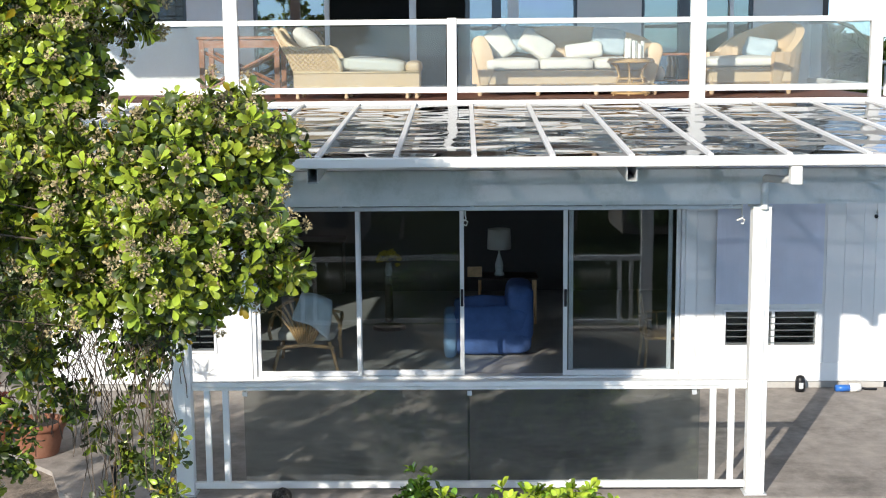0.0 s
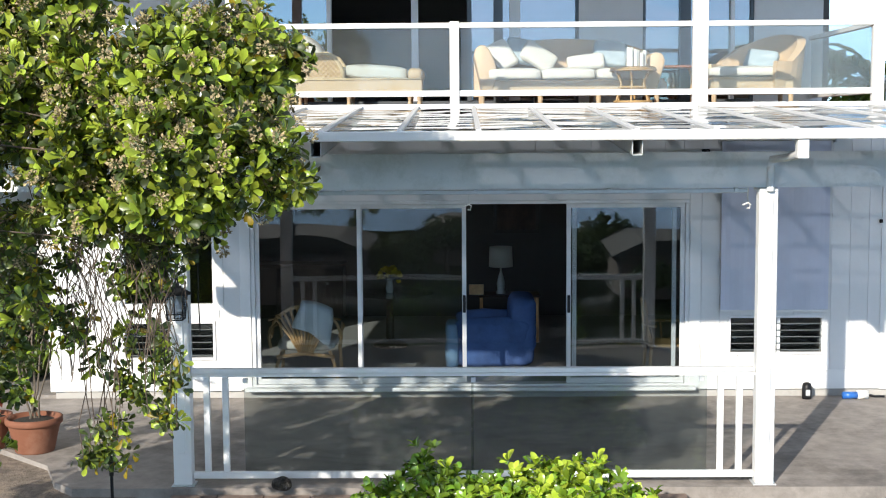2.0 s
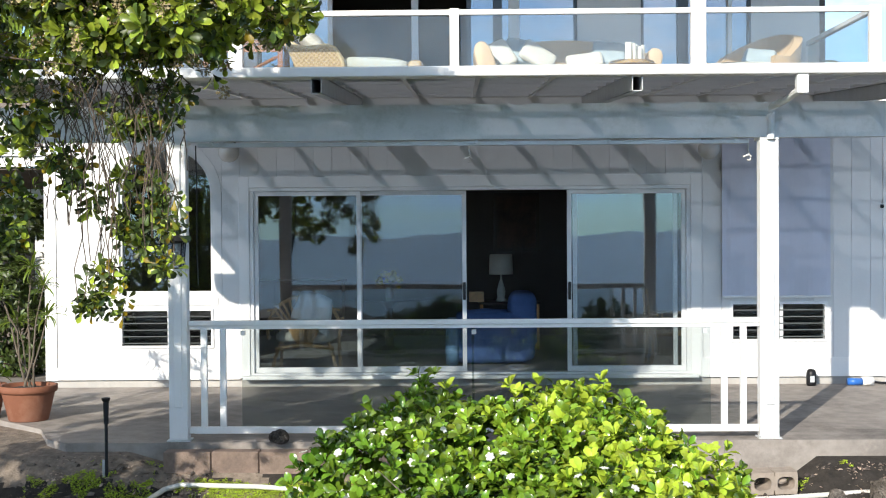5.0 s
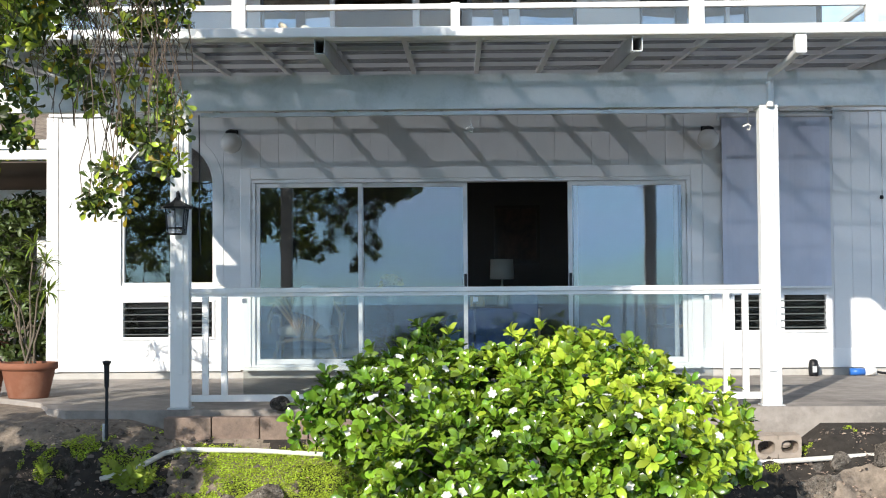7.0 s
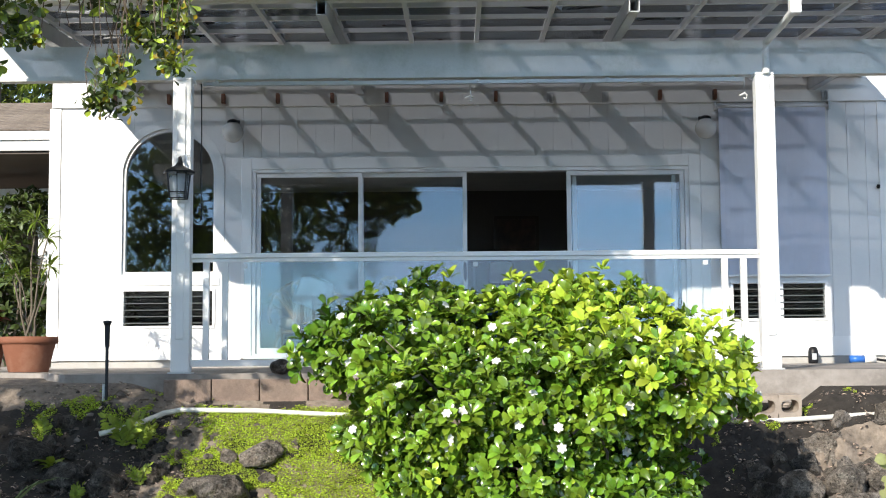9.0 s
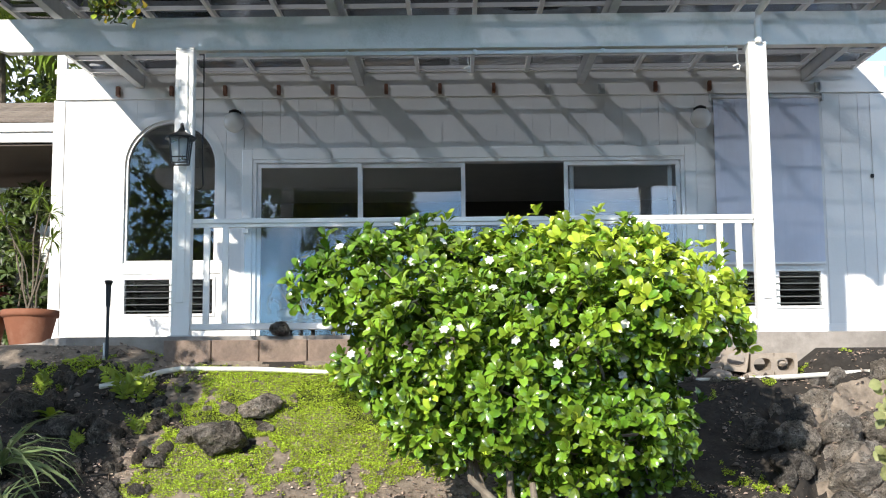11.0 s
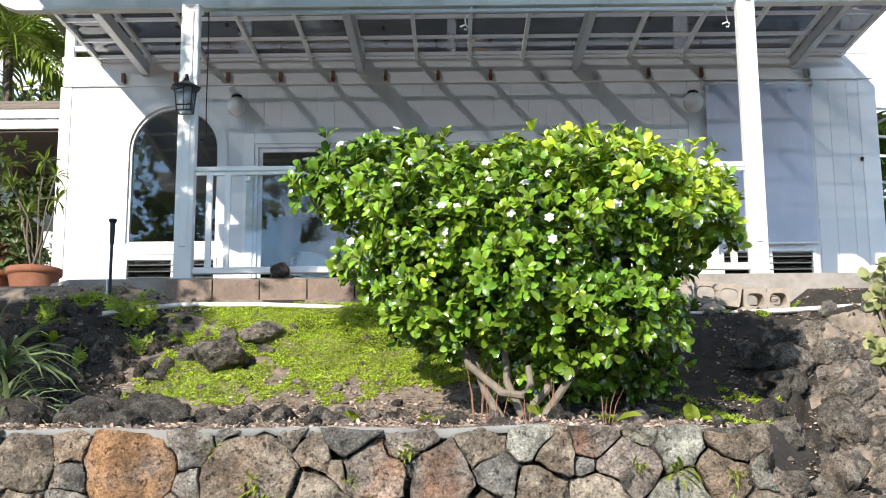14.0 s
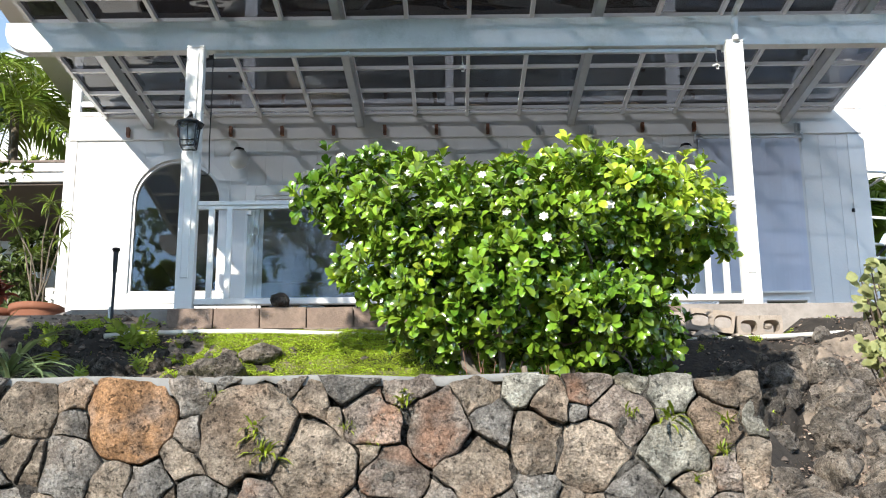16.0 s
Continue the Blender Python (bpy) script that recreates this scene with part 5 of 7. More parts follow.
open_air = [noise.noise(Vector(t) * 4.6) + 0.5 * noise.noise(Vector(t) * 11) > -0.30 for t in tips]
tips, dirs, shoots = [t for t, k in zip(tips, open_air) if k], [d for d, k in zip(dirs, open_air) if k], shoots[open_air]
tips = [t + d / np.linalg.norm(d) * 0.15 * k for t, d, k in zip(tips, dirs, shoots)]
dirs = [d + np.array((-0.1, -0.35, 0.1)) for d in dirs]
P, A, U, S = rosettes(tips, dirs, rng, (6, 10), (0.055, 0.105), (20, 80))
P, A, U, S = np.array(P) - origin, np.array(A), np.array(U), np.array(S)
flush = np.array([noise.noise(Vector(p) * 7.5) for p in P])  # new growth comes in clusters; pale colour also paints sunlight on the top
young_lit = 0.5 + 0.62 * flush + rng.normal(0, 0.10, len(P)) < np.clip(0.12 + 0.40 * (P[:, 0] - 0.30) + 0.55 * (P[:, 2] - 1.35), 0.08, 0.52)
for name, sel, m in (("crown", ~young_lit, LEAF_SHRUB), ("young_leaves", young_lit, LEAF_NEW_LIT)):
    v, f = leaves(P[sel], A[sel], U[sel], S[sel], LEAF_OVAL)
    raw(name, v, f, m, shrub, smooth=True)
bm = bmesh.new()
STEMS = ((-0.30, 0.15, 0.60), (0.35, 0.2, 0.62), (-0.05, 0.1, 0.70), (0.65, 0.25, 0.75))
for k in range(60):
    t = np.array(tips[rng.integers(len(tips))]) - origin
    stem = np.array(STEMS[k % 4])
    m = stem + (t - stem) * 0.5 + rng.normal(0, 0.09, 3)
    tube(bm, [tuple(stem), tuple((stem + m) / 2 + rng.normal(0, 0.04, 3)), tuple(m), tuple(t * 0.95)], [0.018, 0.014, 0.010, 0.004], 5)
for k, end in enumerate(STEMS):
    e = Vector(end)
    b = Vector((-0.06 + 0.07 * k, 0.05, -0.2))
    tube(bm, [b, b + Vector((0.01, 0, 0.2)), b * 0.4 + e * 0.5 + Vector((0.05 * math.sin(k * 2), 0, 0)), e], [0.034, 0.030, 0.026, 0.018], 8)
tube(bm, [(0.10, -0.05, 0.36), (0.11, -0.10, 0.24), (0.05, -0.12, 0.17), (-0.07, -0.10, 0.19), (-0.28, 0.0, 0.38), (-0.33, 0.08, 0.62)], [0.02, 0.025, 0.028, 0.027, 0.024, 0.016], 8)
part("branching", bm, SHRUB_BARK, shrub, "pale twisted shrub stems")
front = [(p, d) for p, d in zip(tips, dirs) if p[1] < -5.9 and p[2] > -0.7 and d[1] < 0.1]
fl = bpy.data.meshes.new("flower")
pv, pf = leaves([(0, 0, 0)] * 6, [(math.cos(a), math.sin(a), 0.25) for a in np.arange(6) * 1.047], [(0, 0, 1)] * 6, [0.033] * 6, LEAF_ROUND)
fl.from_pydata(pv.tolist(), [], pf)
fl.materials.append(PETAL)
for k in rng.choice(len(front), 105, replace=False):
    p, d = front[k]
    d = Vector(d).normalized()
    share("flower", fl, shrub, Matrix.Translation(Vector(p - origin) + d * 0.085) @ d.to_track_quat("Z", "Y").to_matrix().to_4x4() @ pose(0, 0, 0, 0, 0, float(rng.uniform(0, 360))))

# ---- overhanging tree ----
tree = thing("overhanging_tree", (-4.9, -8.7, -1.7), "broad-leaved tree with seed heads and hanging vines", "tree")
origin = np.array(tree.location)
SEEN = [(-1.16, -8.15, 3.38, 0.26, 0.35, 0.26), (-1.45, -8.4, 3.32, 0.32, 0.35, 0.30), (-1.13, -8.45, 2.90, 0.24, 0.33, 0.20), (-1.45, -8.5, 2.92, 0.36, 0.36, 0.32), (-1.80, -8.35, 2.92, 0.34, 0.4, 0.34), (-1.82, -8.3, 3.35, 0.22, 0.3, 0.2), (-2.22, -8.2, 3.2, 0.3, 0.4, 0.32), (-2.3, -7.95, 3.75, 0.38, 0.4, 0.36), (-2.72, -7.9, 3.3, 0.42, 0.45, 0.5), (-2.57, -7.9, 4.25, 0.55, 0.5, 0.45), (-2.0, -7.8, 4.25, 0.36, 0.4, 0.34), (-2.62, -7.4, 3.85, 0.42, 0.4, 0.5), (-2.37, -7.3, 4.6, 0.46, 0.4, 0.35)]
HANGING = [(-2.3, -8.2, 2.6, 0.42, 0.45, 0.42), (-2.1, -8.1, 2.15, 0.30, 0.35, 0.25), (-2.68, -8.0, 1.9, 0.2, 0.35, 0.45), (-1.72, -8.15, 2.1, 0.17, 0.22, 0.22)]
REST = [(-3.3, -8.2, 3.7, 0.7, 0.7, 0.7), (-4.3, -8.4, 4.1, 0.7, 0.7, 0.6), (-5.3, -8.4, 4.0, 0.7, 0.7, 0.6), (-3.2, -8.0, 2.6, 0.5, 0.5, 0.5), (-3.2, -8.0, 4.9, 0.8, 0.7, 0.5), (-6.0, -8.1, 3.0, 0.6, 0.7, 0.5), (-5.9, -8.4, 1.9, 0.5, 0.6, 0.4), (-5.9, -8.5, 3.6, 0.5, 0.4, 0.4), (-4.9, -8.5, 4.2, 0.4, 0.4, 0.4), (-5.9, -8.5, 4.7, 0.5, 0.4, 0.4), (-4.75, -8.5, 3.1, 0.35, 0.4, 0.4), (-5.2, -8.4, 2.6, 0.7, 0.6, 0.6), (-4.6, -8.2, 5.0, 0.8, 0.7, 0.5)]
# unseen foliage added out of view to shade the left bank and patio
SHADING = [(-5.2, -8.4, 0.75, 0.7, 0.6, 0.5), (-4.95, -8.4, 0.75, 0.5, 0.6, 0.45), (-4.6, -8.4, 0.3, 0.45, 0.5, 0.5), (-5.6, -8.4, 0.6, 0.6, 0.5, 0.6), (-5.7, -8.4, 2.0, 0.6, 0.5, 0.5), (-4.7, -8.0, 0.85, 0.4, 0.5, 0.4), (-5.3, -8.4, 2.5, 0.55, 0.5, 0.5), (-5.4, -8.5, 3.4, 0.6, 0.5, 0.5), (-3.95, -6.3, 0.1, 0.5, 0.6, 0.7), (-4.0, -5.5, 0.6, 0.45, 0.5, 0.6), (-4.3, -6.0, 1.5, 0.5, 0.7, 0.6), (-4.1, -7.2, 0.6, 0.5, 0.6, 0.8), (-2.85, -9.3, 2.7, 0.42, 0.4, 0.45), (-2.95, -9.25, 1.95, 0.42, 0.4, 0.45), (-3.1, -9.2, 3.5, 0.5, 0.4, 0.5), (-3.75, -7.6, 2.75, 0.5, 0.45, 0.45), (-3.5, -7.8, 2.25, 0.35, 0.35, 0.4), (-4.2, -7.4, 2.1, 0.5, 0.45, 0.4)]


def clustered(lumps, count, inner, up, least, most, turn):
    """Twig tips gathered round hubs, with gaps between."""
    tips, dirs = [], []
    for h, d in zip(*crown_tips(lumps, count, rng, inner, up)):
        d = d / np.linalg.norm(d)
        for _ in range(int(rng.integers(least, most))):
            o = rng.normal(0, 0.055, 3)
            tips.append(h + o)
            dirs.append(d + o * 9 + turn)
    return tips, dirs


tips, dirs = clustered(SEEN, 760, 0.35, 0.4, 4, 9, (-0.15, -0.65, 0.15))
t2, d2 = clustered(HANGING, 22, 0.2, 0.2, 3, 8, (-0.15, -0.65, 0.15))
tips, dirs = tips + t2, dirs + d2
t2, d2 = clustered(REST, 330, 0.3, 0.4, 4, 9, (0, -0.3, 0.2))
t3, d3 = clustered(SHADING, 900, 0.2, 0.4, 4, 8, (0, -0.3, 0.2))
t2, d2 = t2 + t3, d2 + d3
P, A, U, S = rosettes(tips + t2, dirs + d2, rng, (7, 12), (0.045, 0.092), (25, 75))
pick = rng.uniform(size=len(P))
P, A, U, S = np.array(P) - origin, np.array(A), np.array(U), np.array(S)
# random split into bright and dark leaves, shade painted by colour
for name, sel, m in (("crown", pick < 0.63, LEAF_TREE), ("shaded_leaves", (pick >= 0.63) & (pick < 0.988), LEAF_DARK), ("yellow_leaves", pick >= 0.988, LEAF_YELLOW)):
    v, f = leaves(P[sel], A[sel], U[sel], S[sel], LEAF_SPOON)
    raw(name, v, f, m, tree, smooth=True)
SP, SA = [], []
for k in rng.choice(len(tips), 1300, replace=False):
    c = np.array(tips[k]) + np.array(dirs[k]) / np.linalg.norm(dirs[k]) * 0.085
    n = 42
    d = rng.normal(size=(n, 3))
    d /= np.linalg.norm(d, axis=1)[:, None]
    SP.append(c + d * 0.025 * rng.uniform(0.3, 1.15, (n, 1)))
    SA.append(d)
SP, SA = np.concatenate(SP) - origin, np.concatenate(SA)
v, f = leaves(SP, SA, rng.normal(size=SP.shape), rng.uniform(0.013, 0.024, len(SP)), LEAF_TINY)
tagged(raw("seed_cluster", v, f, SEED, tree), "dry brown seed heads", "", "", "stuff")
bm = bmesh.new()
tube(bm, [(0, 0, -0.2), (0.05, 0.1, 1.2), (0.0, 0.2, 2.6), (0.15, 0.3, 4.2)], [0.24, 0.2, 0.17, 0.12], 12)
part("trunk", bm, BARK, tree)
bm = bmesh.new()
for k in range(16):
    t = np.array(tips[rng.integers(len(tips))]) - origin
    a = np.array((0.05, 0.4, 5.0 + rng.uniform(-0.6, 0.8)))
    mid = a + (t - a) * 0.5 + rng.normal(0, 0.12, 3) + np.array((0, 0, 0.25))
    q = a + (t - a) * 0.8 + rng.normal(0, 0.06, 3)
    tube(bm, [tuple(a), tuple(mid), tuple(q), tuple(t)], [0.011, 0.006, 0.004, 0.002], 5)
part("branching", bm, TWIG, tree)
bm = bmesh.new()
VP, VD = [], []
CLUMPS = ((-1.91, 1.44, 0.09, 9), (-2.00, 1.41, 0.05, 4), (-1.87, 1.55, 0.05, 4), (-1.74, 1.75, 0.08, 8), (-1.84, 1.81, 0.05, 5), (-1.62, 1.62, 0.05, 6), (-1.59, 1.78, 0.06, 6), (-1.63, 1.95, 0.06, 5), (-2.05, 2.09, 0.08, 6), (-2.14, 2.14, 0.05, 4), (-1.82, 2.33, 0.07, 5), (-1.74, 2.32, 0.05, 4), (-2.37, 2.28, 0.08, 9), (-2.42, 1.98, 0.08, 8), (-2.40, 1.74, 0.07, 6), (-1.63, 2.36, 0.07, 6), (-1.50, 2.47, 0.06, 4), (-2.42, 2.55, 0.12, 12), (-2.05, 2.50, 0.10, 8), (-2.2, 2.34, 0.07, 5))
for k in range(110):
    c = CLUMPS[k % len(CLUMPS)]
    x = c[0] + rng.normal(0, 0.05) if k % 3 else rng.uniform(-2.3, -1.5)
    z1 = rng.uniform(2.45, 2.85)
    z0 = c[1] + rng.uniform(-0.05, 0.1) if k % 3 else rng.uniform(1.8, 2.2)
    y = -8.15 + rng.normal(0, 0.13)
    pts = [(x + 0.06 * (1 - j / 7) * math.sin(j * 1.7 + k) + rng.normal(0, 0.012), y + 0.04 * math.cos(j * 1.3 + k), z1 + (z0 - z1) * j / 7) for j in range(8)]
    tube(bm, [tuple(np.array(p) - origin) for p in pts], 0.0027, 4)
for x, z, r, n in CLUMPS:
    for _ in range(int(n * 2.8)):
        VP.append(np.array((x, -8.15, z)) + rng.normal(0, r * 0.75, 3))
        VD.append(np.array((rng.normal(0, 0.5), rng.normal(-0.5, 0.5), rng.normal(0.0, 0.4))))
part("vines", bm, TWIG, tree, "thin grey hanging vine stems")
P, A, U, S = rosettes(VP, VD, rng, (5, 8), (0.04, 0.07), (30, 88))
P, A, U, S = np.array(P) - origin, np.array(A), np.array(U), np.array(S)
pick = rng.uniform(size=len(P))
# vine leaves at random in dark and sunny colours, imitating light and shade
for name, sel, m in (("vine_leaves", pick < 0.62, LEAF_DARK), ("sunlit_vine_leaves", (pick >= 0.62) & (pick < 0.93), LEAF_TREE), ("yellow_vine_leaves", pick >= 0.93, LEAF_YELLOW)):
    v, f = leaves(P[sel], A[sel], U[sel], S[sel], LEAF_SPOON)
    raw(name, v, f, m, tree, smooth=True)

# ---- bank: ground cover, stones, litter ----
pts = []
while len(pts) < 125000:
    x, y = rng.uniform(-3.7, 3.3), rng.uniform(-5.9, -3.72)
    p = Vector((x, y, 0))
    edge = noise.noise(p * 1.6) * 0.55 + noise.noise(p * 5) * 0.5 + noise.noise(p * 14) * 0.4
    want = min(1, (x + 2.62) / 0.3, (-3.85 - y) / 0.1, (y + 5.70 - 0.06 * x) / 0.6, 0.88)
    if x > 0.35:
        want = min(want, 0.35 - 0.5 * (x > 2.0))
    if x > 1.5 and y > -4.2:
        want = 0.30 + 0.4 * noise.noise(p * 4)
    if x < -2.2 and y > -4.4:
        want = 0.34 + 0.3 * noise.noise(p * 3)
    if ((x - 1.25) / 0.85) ** 2 + ((y + 5.75) / 0.75) ** 2 < 1:
        want = 0.22
    if ((x - 1.75) / 0.5) ** 2 + ((y + 5.3) / 0.5) ** 2 < 1:
        want = 0.48
    if edge + want * 1.05 > 0.66 and want > 0:
        pts.append((x, y, ground_z(x, y) + rng.uniform(0.0, 0.022)))
ax = rng.normal(size=(len(pts), 3)) * (1, 1, 0.25) + (0, -0.15, 0.35)
v, f = leaves(pts, ax, np.array([(0, -0.3, 1)] * len(pts)) + rng.normal(0, 0.3, (len(pts), 3)), rng.uniform(0.008, 0.019, len(pts)), LEAF_TINY)
moss = raw("ground_cover", v, f, MOSS)
tagged(moss, "bright yellow-green creeping ground cover on the bank", "ground cover", "", "stuff")
pts = []
while len(pts) < 42000:
    x, y = rng.uniform(-3.7, 3.4), rng.uniform(-8.9, -3.75)
    w = 1.0 if y < -5.6 or (y < -4.95 and -2.6 < x < -1.95) else (0.35 if x > 1.9 or x < -2.2 else (0.55 if y < -5.05 else 0.06))
    # pale litter thinned out where the shrub's shadow is painted dark
    if ((x - 1.25) / 0.95) ** 2 + ((y + 5.9) / 0.85) ** 2 < 1:
        w = 0.05
    if rng.uniform() < w and noise.noise(Vector((x, y, 3)) * 2.2) > -0.35:
        pts.append((x, y, ground_z(x, y) + 0.006))
v, f = leaves(pts, rng.normal(size=(len(pts), 3)) * (1, 1, 0.3), np.array([(0, 0, 1)] * len(pts)) + rng.normal(0, 0.5, (len(pts), 3)), rng.uniform(0.012, 0.048, len(pts)), LEAF_LONG)
tagged(raw("leaf_litter", v, f, LITTER), "dry brown leaf litter over the soil", "leaf litter", "", "stuff")
gvs, gfs = [], []
tet = np.array(((1, 0.2, -0.3), (-0.6, 0.9, -0.2), (-0.5, -0.9, -0.3), (0.1, 0.0, 0.9), (0.6, 0.6, 0.4), (-0.7, 0.1, 0.5)))
tf = ((0, 1, 4), (0, 4, 3), (1, 5, 4), (4, 5, 3), (1, 2, 5), (2, 3, 5), (2, 0, 3), (0, 2, 1))
for k in range(6500):
    x, y = rng.uniform(-3.8, 3.6), rng.uniform(-8.9, -3.75)
    if y > -5.1 and -2.1 < x < 1.9 and rng.uniform() > 0.05:
        continue
    s = 0.008 + 0.03 * rng.uniform() ** 3
    a = rng.uniform(0, 6.28)
    R = np.array(((math.cos(a), -math.sin(a), 0), (math.sin(a), math.cos(a), 0), (0, 0, 0.8)))
    base = len(gvs)
    gvs += ((tet * rng.uniform(0.7, 1.2, (6, 3))) @ R.T * s + (x, y, ground_z(x, y) + s * 0.2)).tolist()
    gfs += [tuple(base + i for i in t) for t in tf]
tagged(raw("gravel", gvs, gfs, mat("gravel", (0.14, 0.115, 0.10), 0.95, vary=0.2, scale=30, island=0.6)), "loose dark lava gravel on the bank", "gravel", "", "stuff")


def lava(x, y, s, squash=0.7, sink=0.36, m=LAVA, label="rough dark lava rock half sunk in the bank", cuts=9):
    k = int(rng.integers(1000))
    r = new("lava_rock", rock_mesh("lava_rock", k, (s, s * rng.uniform(0.7, 1.0), s * squash), 0.30, 4 if s > 0.10 else 3, cuts))
    r.data.materials.append(m)
    r.location = (x, y, ground_z(x, y) + s * squash * (0.5 - sink))
    r.rotation_euler = (rng.uniform(-0.3, 0.3), rng.uniform(-0.3, 0.3), rng.uniform(0, 6.28))
    tagged(r, label, "rock", "lava rocks")


# boulders in the ground cover
for x, y, s, q in ((-1.93, -4.95, 0.26, 0.55), (-2.17, -4.86, 0.15, 0.6), (-1.68, -4.52, 0.21, 0.45), (-1.62, -4.72, 0.09, 0.5)):
    lava(x, y, s, q, 0.32, LAVA, "smooth brown boulder lying in the ground cover", 5)
lava(-1.93, -4.55, 0.085, 0.9, 0.2, label="small dark split stone in the ground cover")
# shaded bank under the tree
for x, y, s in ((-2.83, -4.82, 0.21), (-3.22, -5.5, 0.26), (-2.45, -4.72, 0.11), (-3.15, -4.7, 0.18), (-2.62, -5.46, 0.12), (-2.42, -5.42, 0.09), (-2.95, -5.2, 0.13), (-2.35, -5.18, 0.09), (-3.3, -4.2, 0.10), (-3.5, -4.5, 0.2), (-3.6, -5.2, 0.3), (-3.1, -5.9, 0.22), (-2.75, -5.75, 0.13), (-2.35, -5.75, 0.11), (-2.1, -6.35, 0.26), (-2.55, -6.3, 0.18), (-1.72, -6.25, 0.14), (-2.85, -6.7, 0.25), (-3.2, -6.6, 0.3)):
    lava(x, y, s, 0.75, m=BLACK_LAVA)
# rough ground in front, behind the wall
for x, y, s in ((-1.3, -6.1, 0.16), (-1.05, -6.0, 0.12), (-0.8, -6.15, 0.10), (-1.55, -5.75, 0.08), (-0.35, -6.0, 0.07), (-0.55, -5.6, 0.06), (0.12, -5.75, 0.08), (0.55, -7.0, 0.09), (-0.1, -6.9, 0.08), (1.05, -6.1, 0.10), (1.35, -6.35, 0.08), (-2.3, -7.3, 0.2), (-1.9, -7.85, 0.16), (-1.35, -7.5, 0.11), (-0.6, -7.6, 0.08), (0.1, -7.9, 0.08), (1.0, -7.3, 0.08)):
    lava(x, y, s, 0.7, 0.3, BLACK_LAVA)
# lava mass at the east end
for x, y, s in ((2.45, -4.62, 0.22), (2.75, -4.45, 0.16), (2.95, -4.75, 0.26), (2.35, -5.0, 0.15), (2.75, -5.1, 0.22), (2.35, -5.38, 0.17), (2.62, -5.5, 0.24), (2.95, -5.45, 0.22), (2.15, -5.65, 0.15), (2.4, -5.85, 0.22), (2.7, -6.0, 0.25), (2.05, -6.1, 0.14), (2.3, -6.4, 0.22), (2.6, -6.5, 0.25), (1.9, -6.6, 0.15), (2.0, -7.0, 0.2), (2.35, -7.1, 0.22), (1.75, -7.3, 0.14), (2.0, -7.6, 0.2), (1.7, -7.9, 0.16), (2.2, -8.0, 0.22), (1.6, -8.4, 0.15), (1.9, -8.5, 0.2), (3.2, -5.3, 0.3), (3.2, -4.5, 0.2), (3.1, -6.2, 0.35), (3.3, -4.05, 0.16), (2.15, -4.5, 0.12), (2.9, -4.1, 0.12)):
    # rocks within the shrub's shadow get the black colour to deepen it
    lava(x, y, s, 0.8, 0.42, BLACK_LAVA if x < 2.42 and y > -5.6 else LAVA)
for k in range(70):
    x = rng.uniform(1.85, 3.2)
    y = rng.uniform(-8.6, -4.4)
    if x > 2.0 or y < -6.5:
        # grey only past the shadow's edge; black inside it adds painted shade
        lava(x, y, rng.uniform(0.06, 0.17), rng.uniform(0.6, 1.0), 0.15, LAVA if k % 3 and (x > 2.4 or y < -5.6) else BLACK_LAVA, "jagged grey lava rock on the bank", 12)
for x, y, s in ((-1.45, -4.35, 0.04), (-2.1, -4.55, 0.05), (-1.31, -5.22, 0.055), (-0.85, -4.6, 0.035), (-1.0, -5.35, 0.05), (-2.0, -5.3, 0.05), (-0.7, -5.3, 0.04), (1.75, -4.05, 0.09), (1.95, -4.12, 0.06), (2.75, -4.1, 0.06)):
    lava(x, y, s, sink=0.25, label="small grey lava stone lying in the ground cover")


def loose_stones(places, m, label):
    """Many small broken stones lying on the bank, joined."""
    sv, sf = [], []
    pool = [rock_mesh("chip", 300 + k, (1, 0.85, 0.75), 0.30, 2, 12) for k in range(12)]
    pool = [([v.co.copy() for v in me.vertices], [tuple(p.vertices) for p in me.polygons]) for me in pool]
    for x, y, s in places:
        vs, fs = pool[int(rng.integers(12))]
        turn = pose(x, y, ground_z(x, y) + s * 0.2, *[float(v) for v in rng.uniform(0, 360, 3)])
        base = len(sv)
        sv.extend(tuple(turn @ (v * s)) for v in vs)
        sf.extend(tuple(base + i for i in f) for f in fs)
    tagged(raw("loose_stones", sv, sf, m), label, "stones", "", "stuff")


spots = []
for k in range(900):
    side = k % 4
    x, y = (rng.uniform(-3.5, -2.3), rng.uniform(-6.4, -4.2)) if side == 0 else ((rng.uniform(1.95, 3.3), rng.uniform(-8.6, -4.25)) if side == 1 else (rng.uniform(-2.3, 1.6), rng.uniform(-7.4, -5.7)))
    spots.append((x, y, 0.018 + 0.075 * rng.uniform() ** 2.6))
loose_stones(spots[0::4] + spots[2::4], BLACK_LAVA, "broken black lava stones among the dry litter")
loose_stones(spots[1::4] + spots[3::4], LAVA, "broken grey lava stones scattered over the bank")

# ---- balcony furniture ----
WICKER = mat("honey_wicker", (0.68, 0.49, 0.31), 0.55, vary=0.07, scale=30, bump=0.2, bump_scale=120)
WOVEN = mat("open_woven_cane", (0.68, 0.46, 0.25), 0.55, vary=0.12, scale=20)
wk, wkl = WOVEN.node_tree.nodes, WOVEN.node_tree.links
weave, blend = wk.new("ShaderNodeTexChecker"), wk.new("ShaderNodeMixRGB")
weave.inputs["Color1"].default_value, weave.inputs["Color2"].default_value, weave.inputs["Scale"].default_value = (1, 1, 1, 1), (0.66, 0.6, 0.52, 1), 34
blend.blend_type = "MULTIPLY"
blend.inputs[0].default_value = 0.8
wkl.new(wk["Principled BSDF"].inputs["Base Color"].links[0].from_socket, blend.inputs[1])
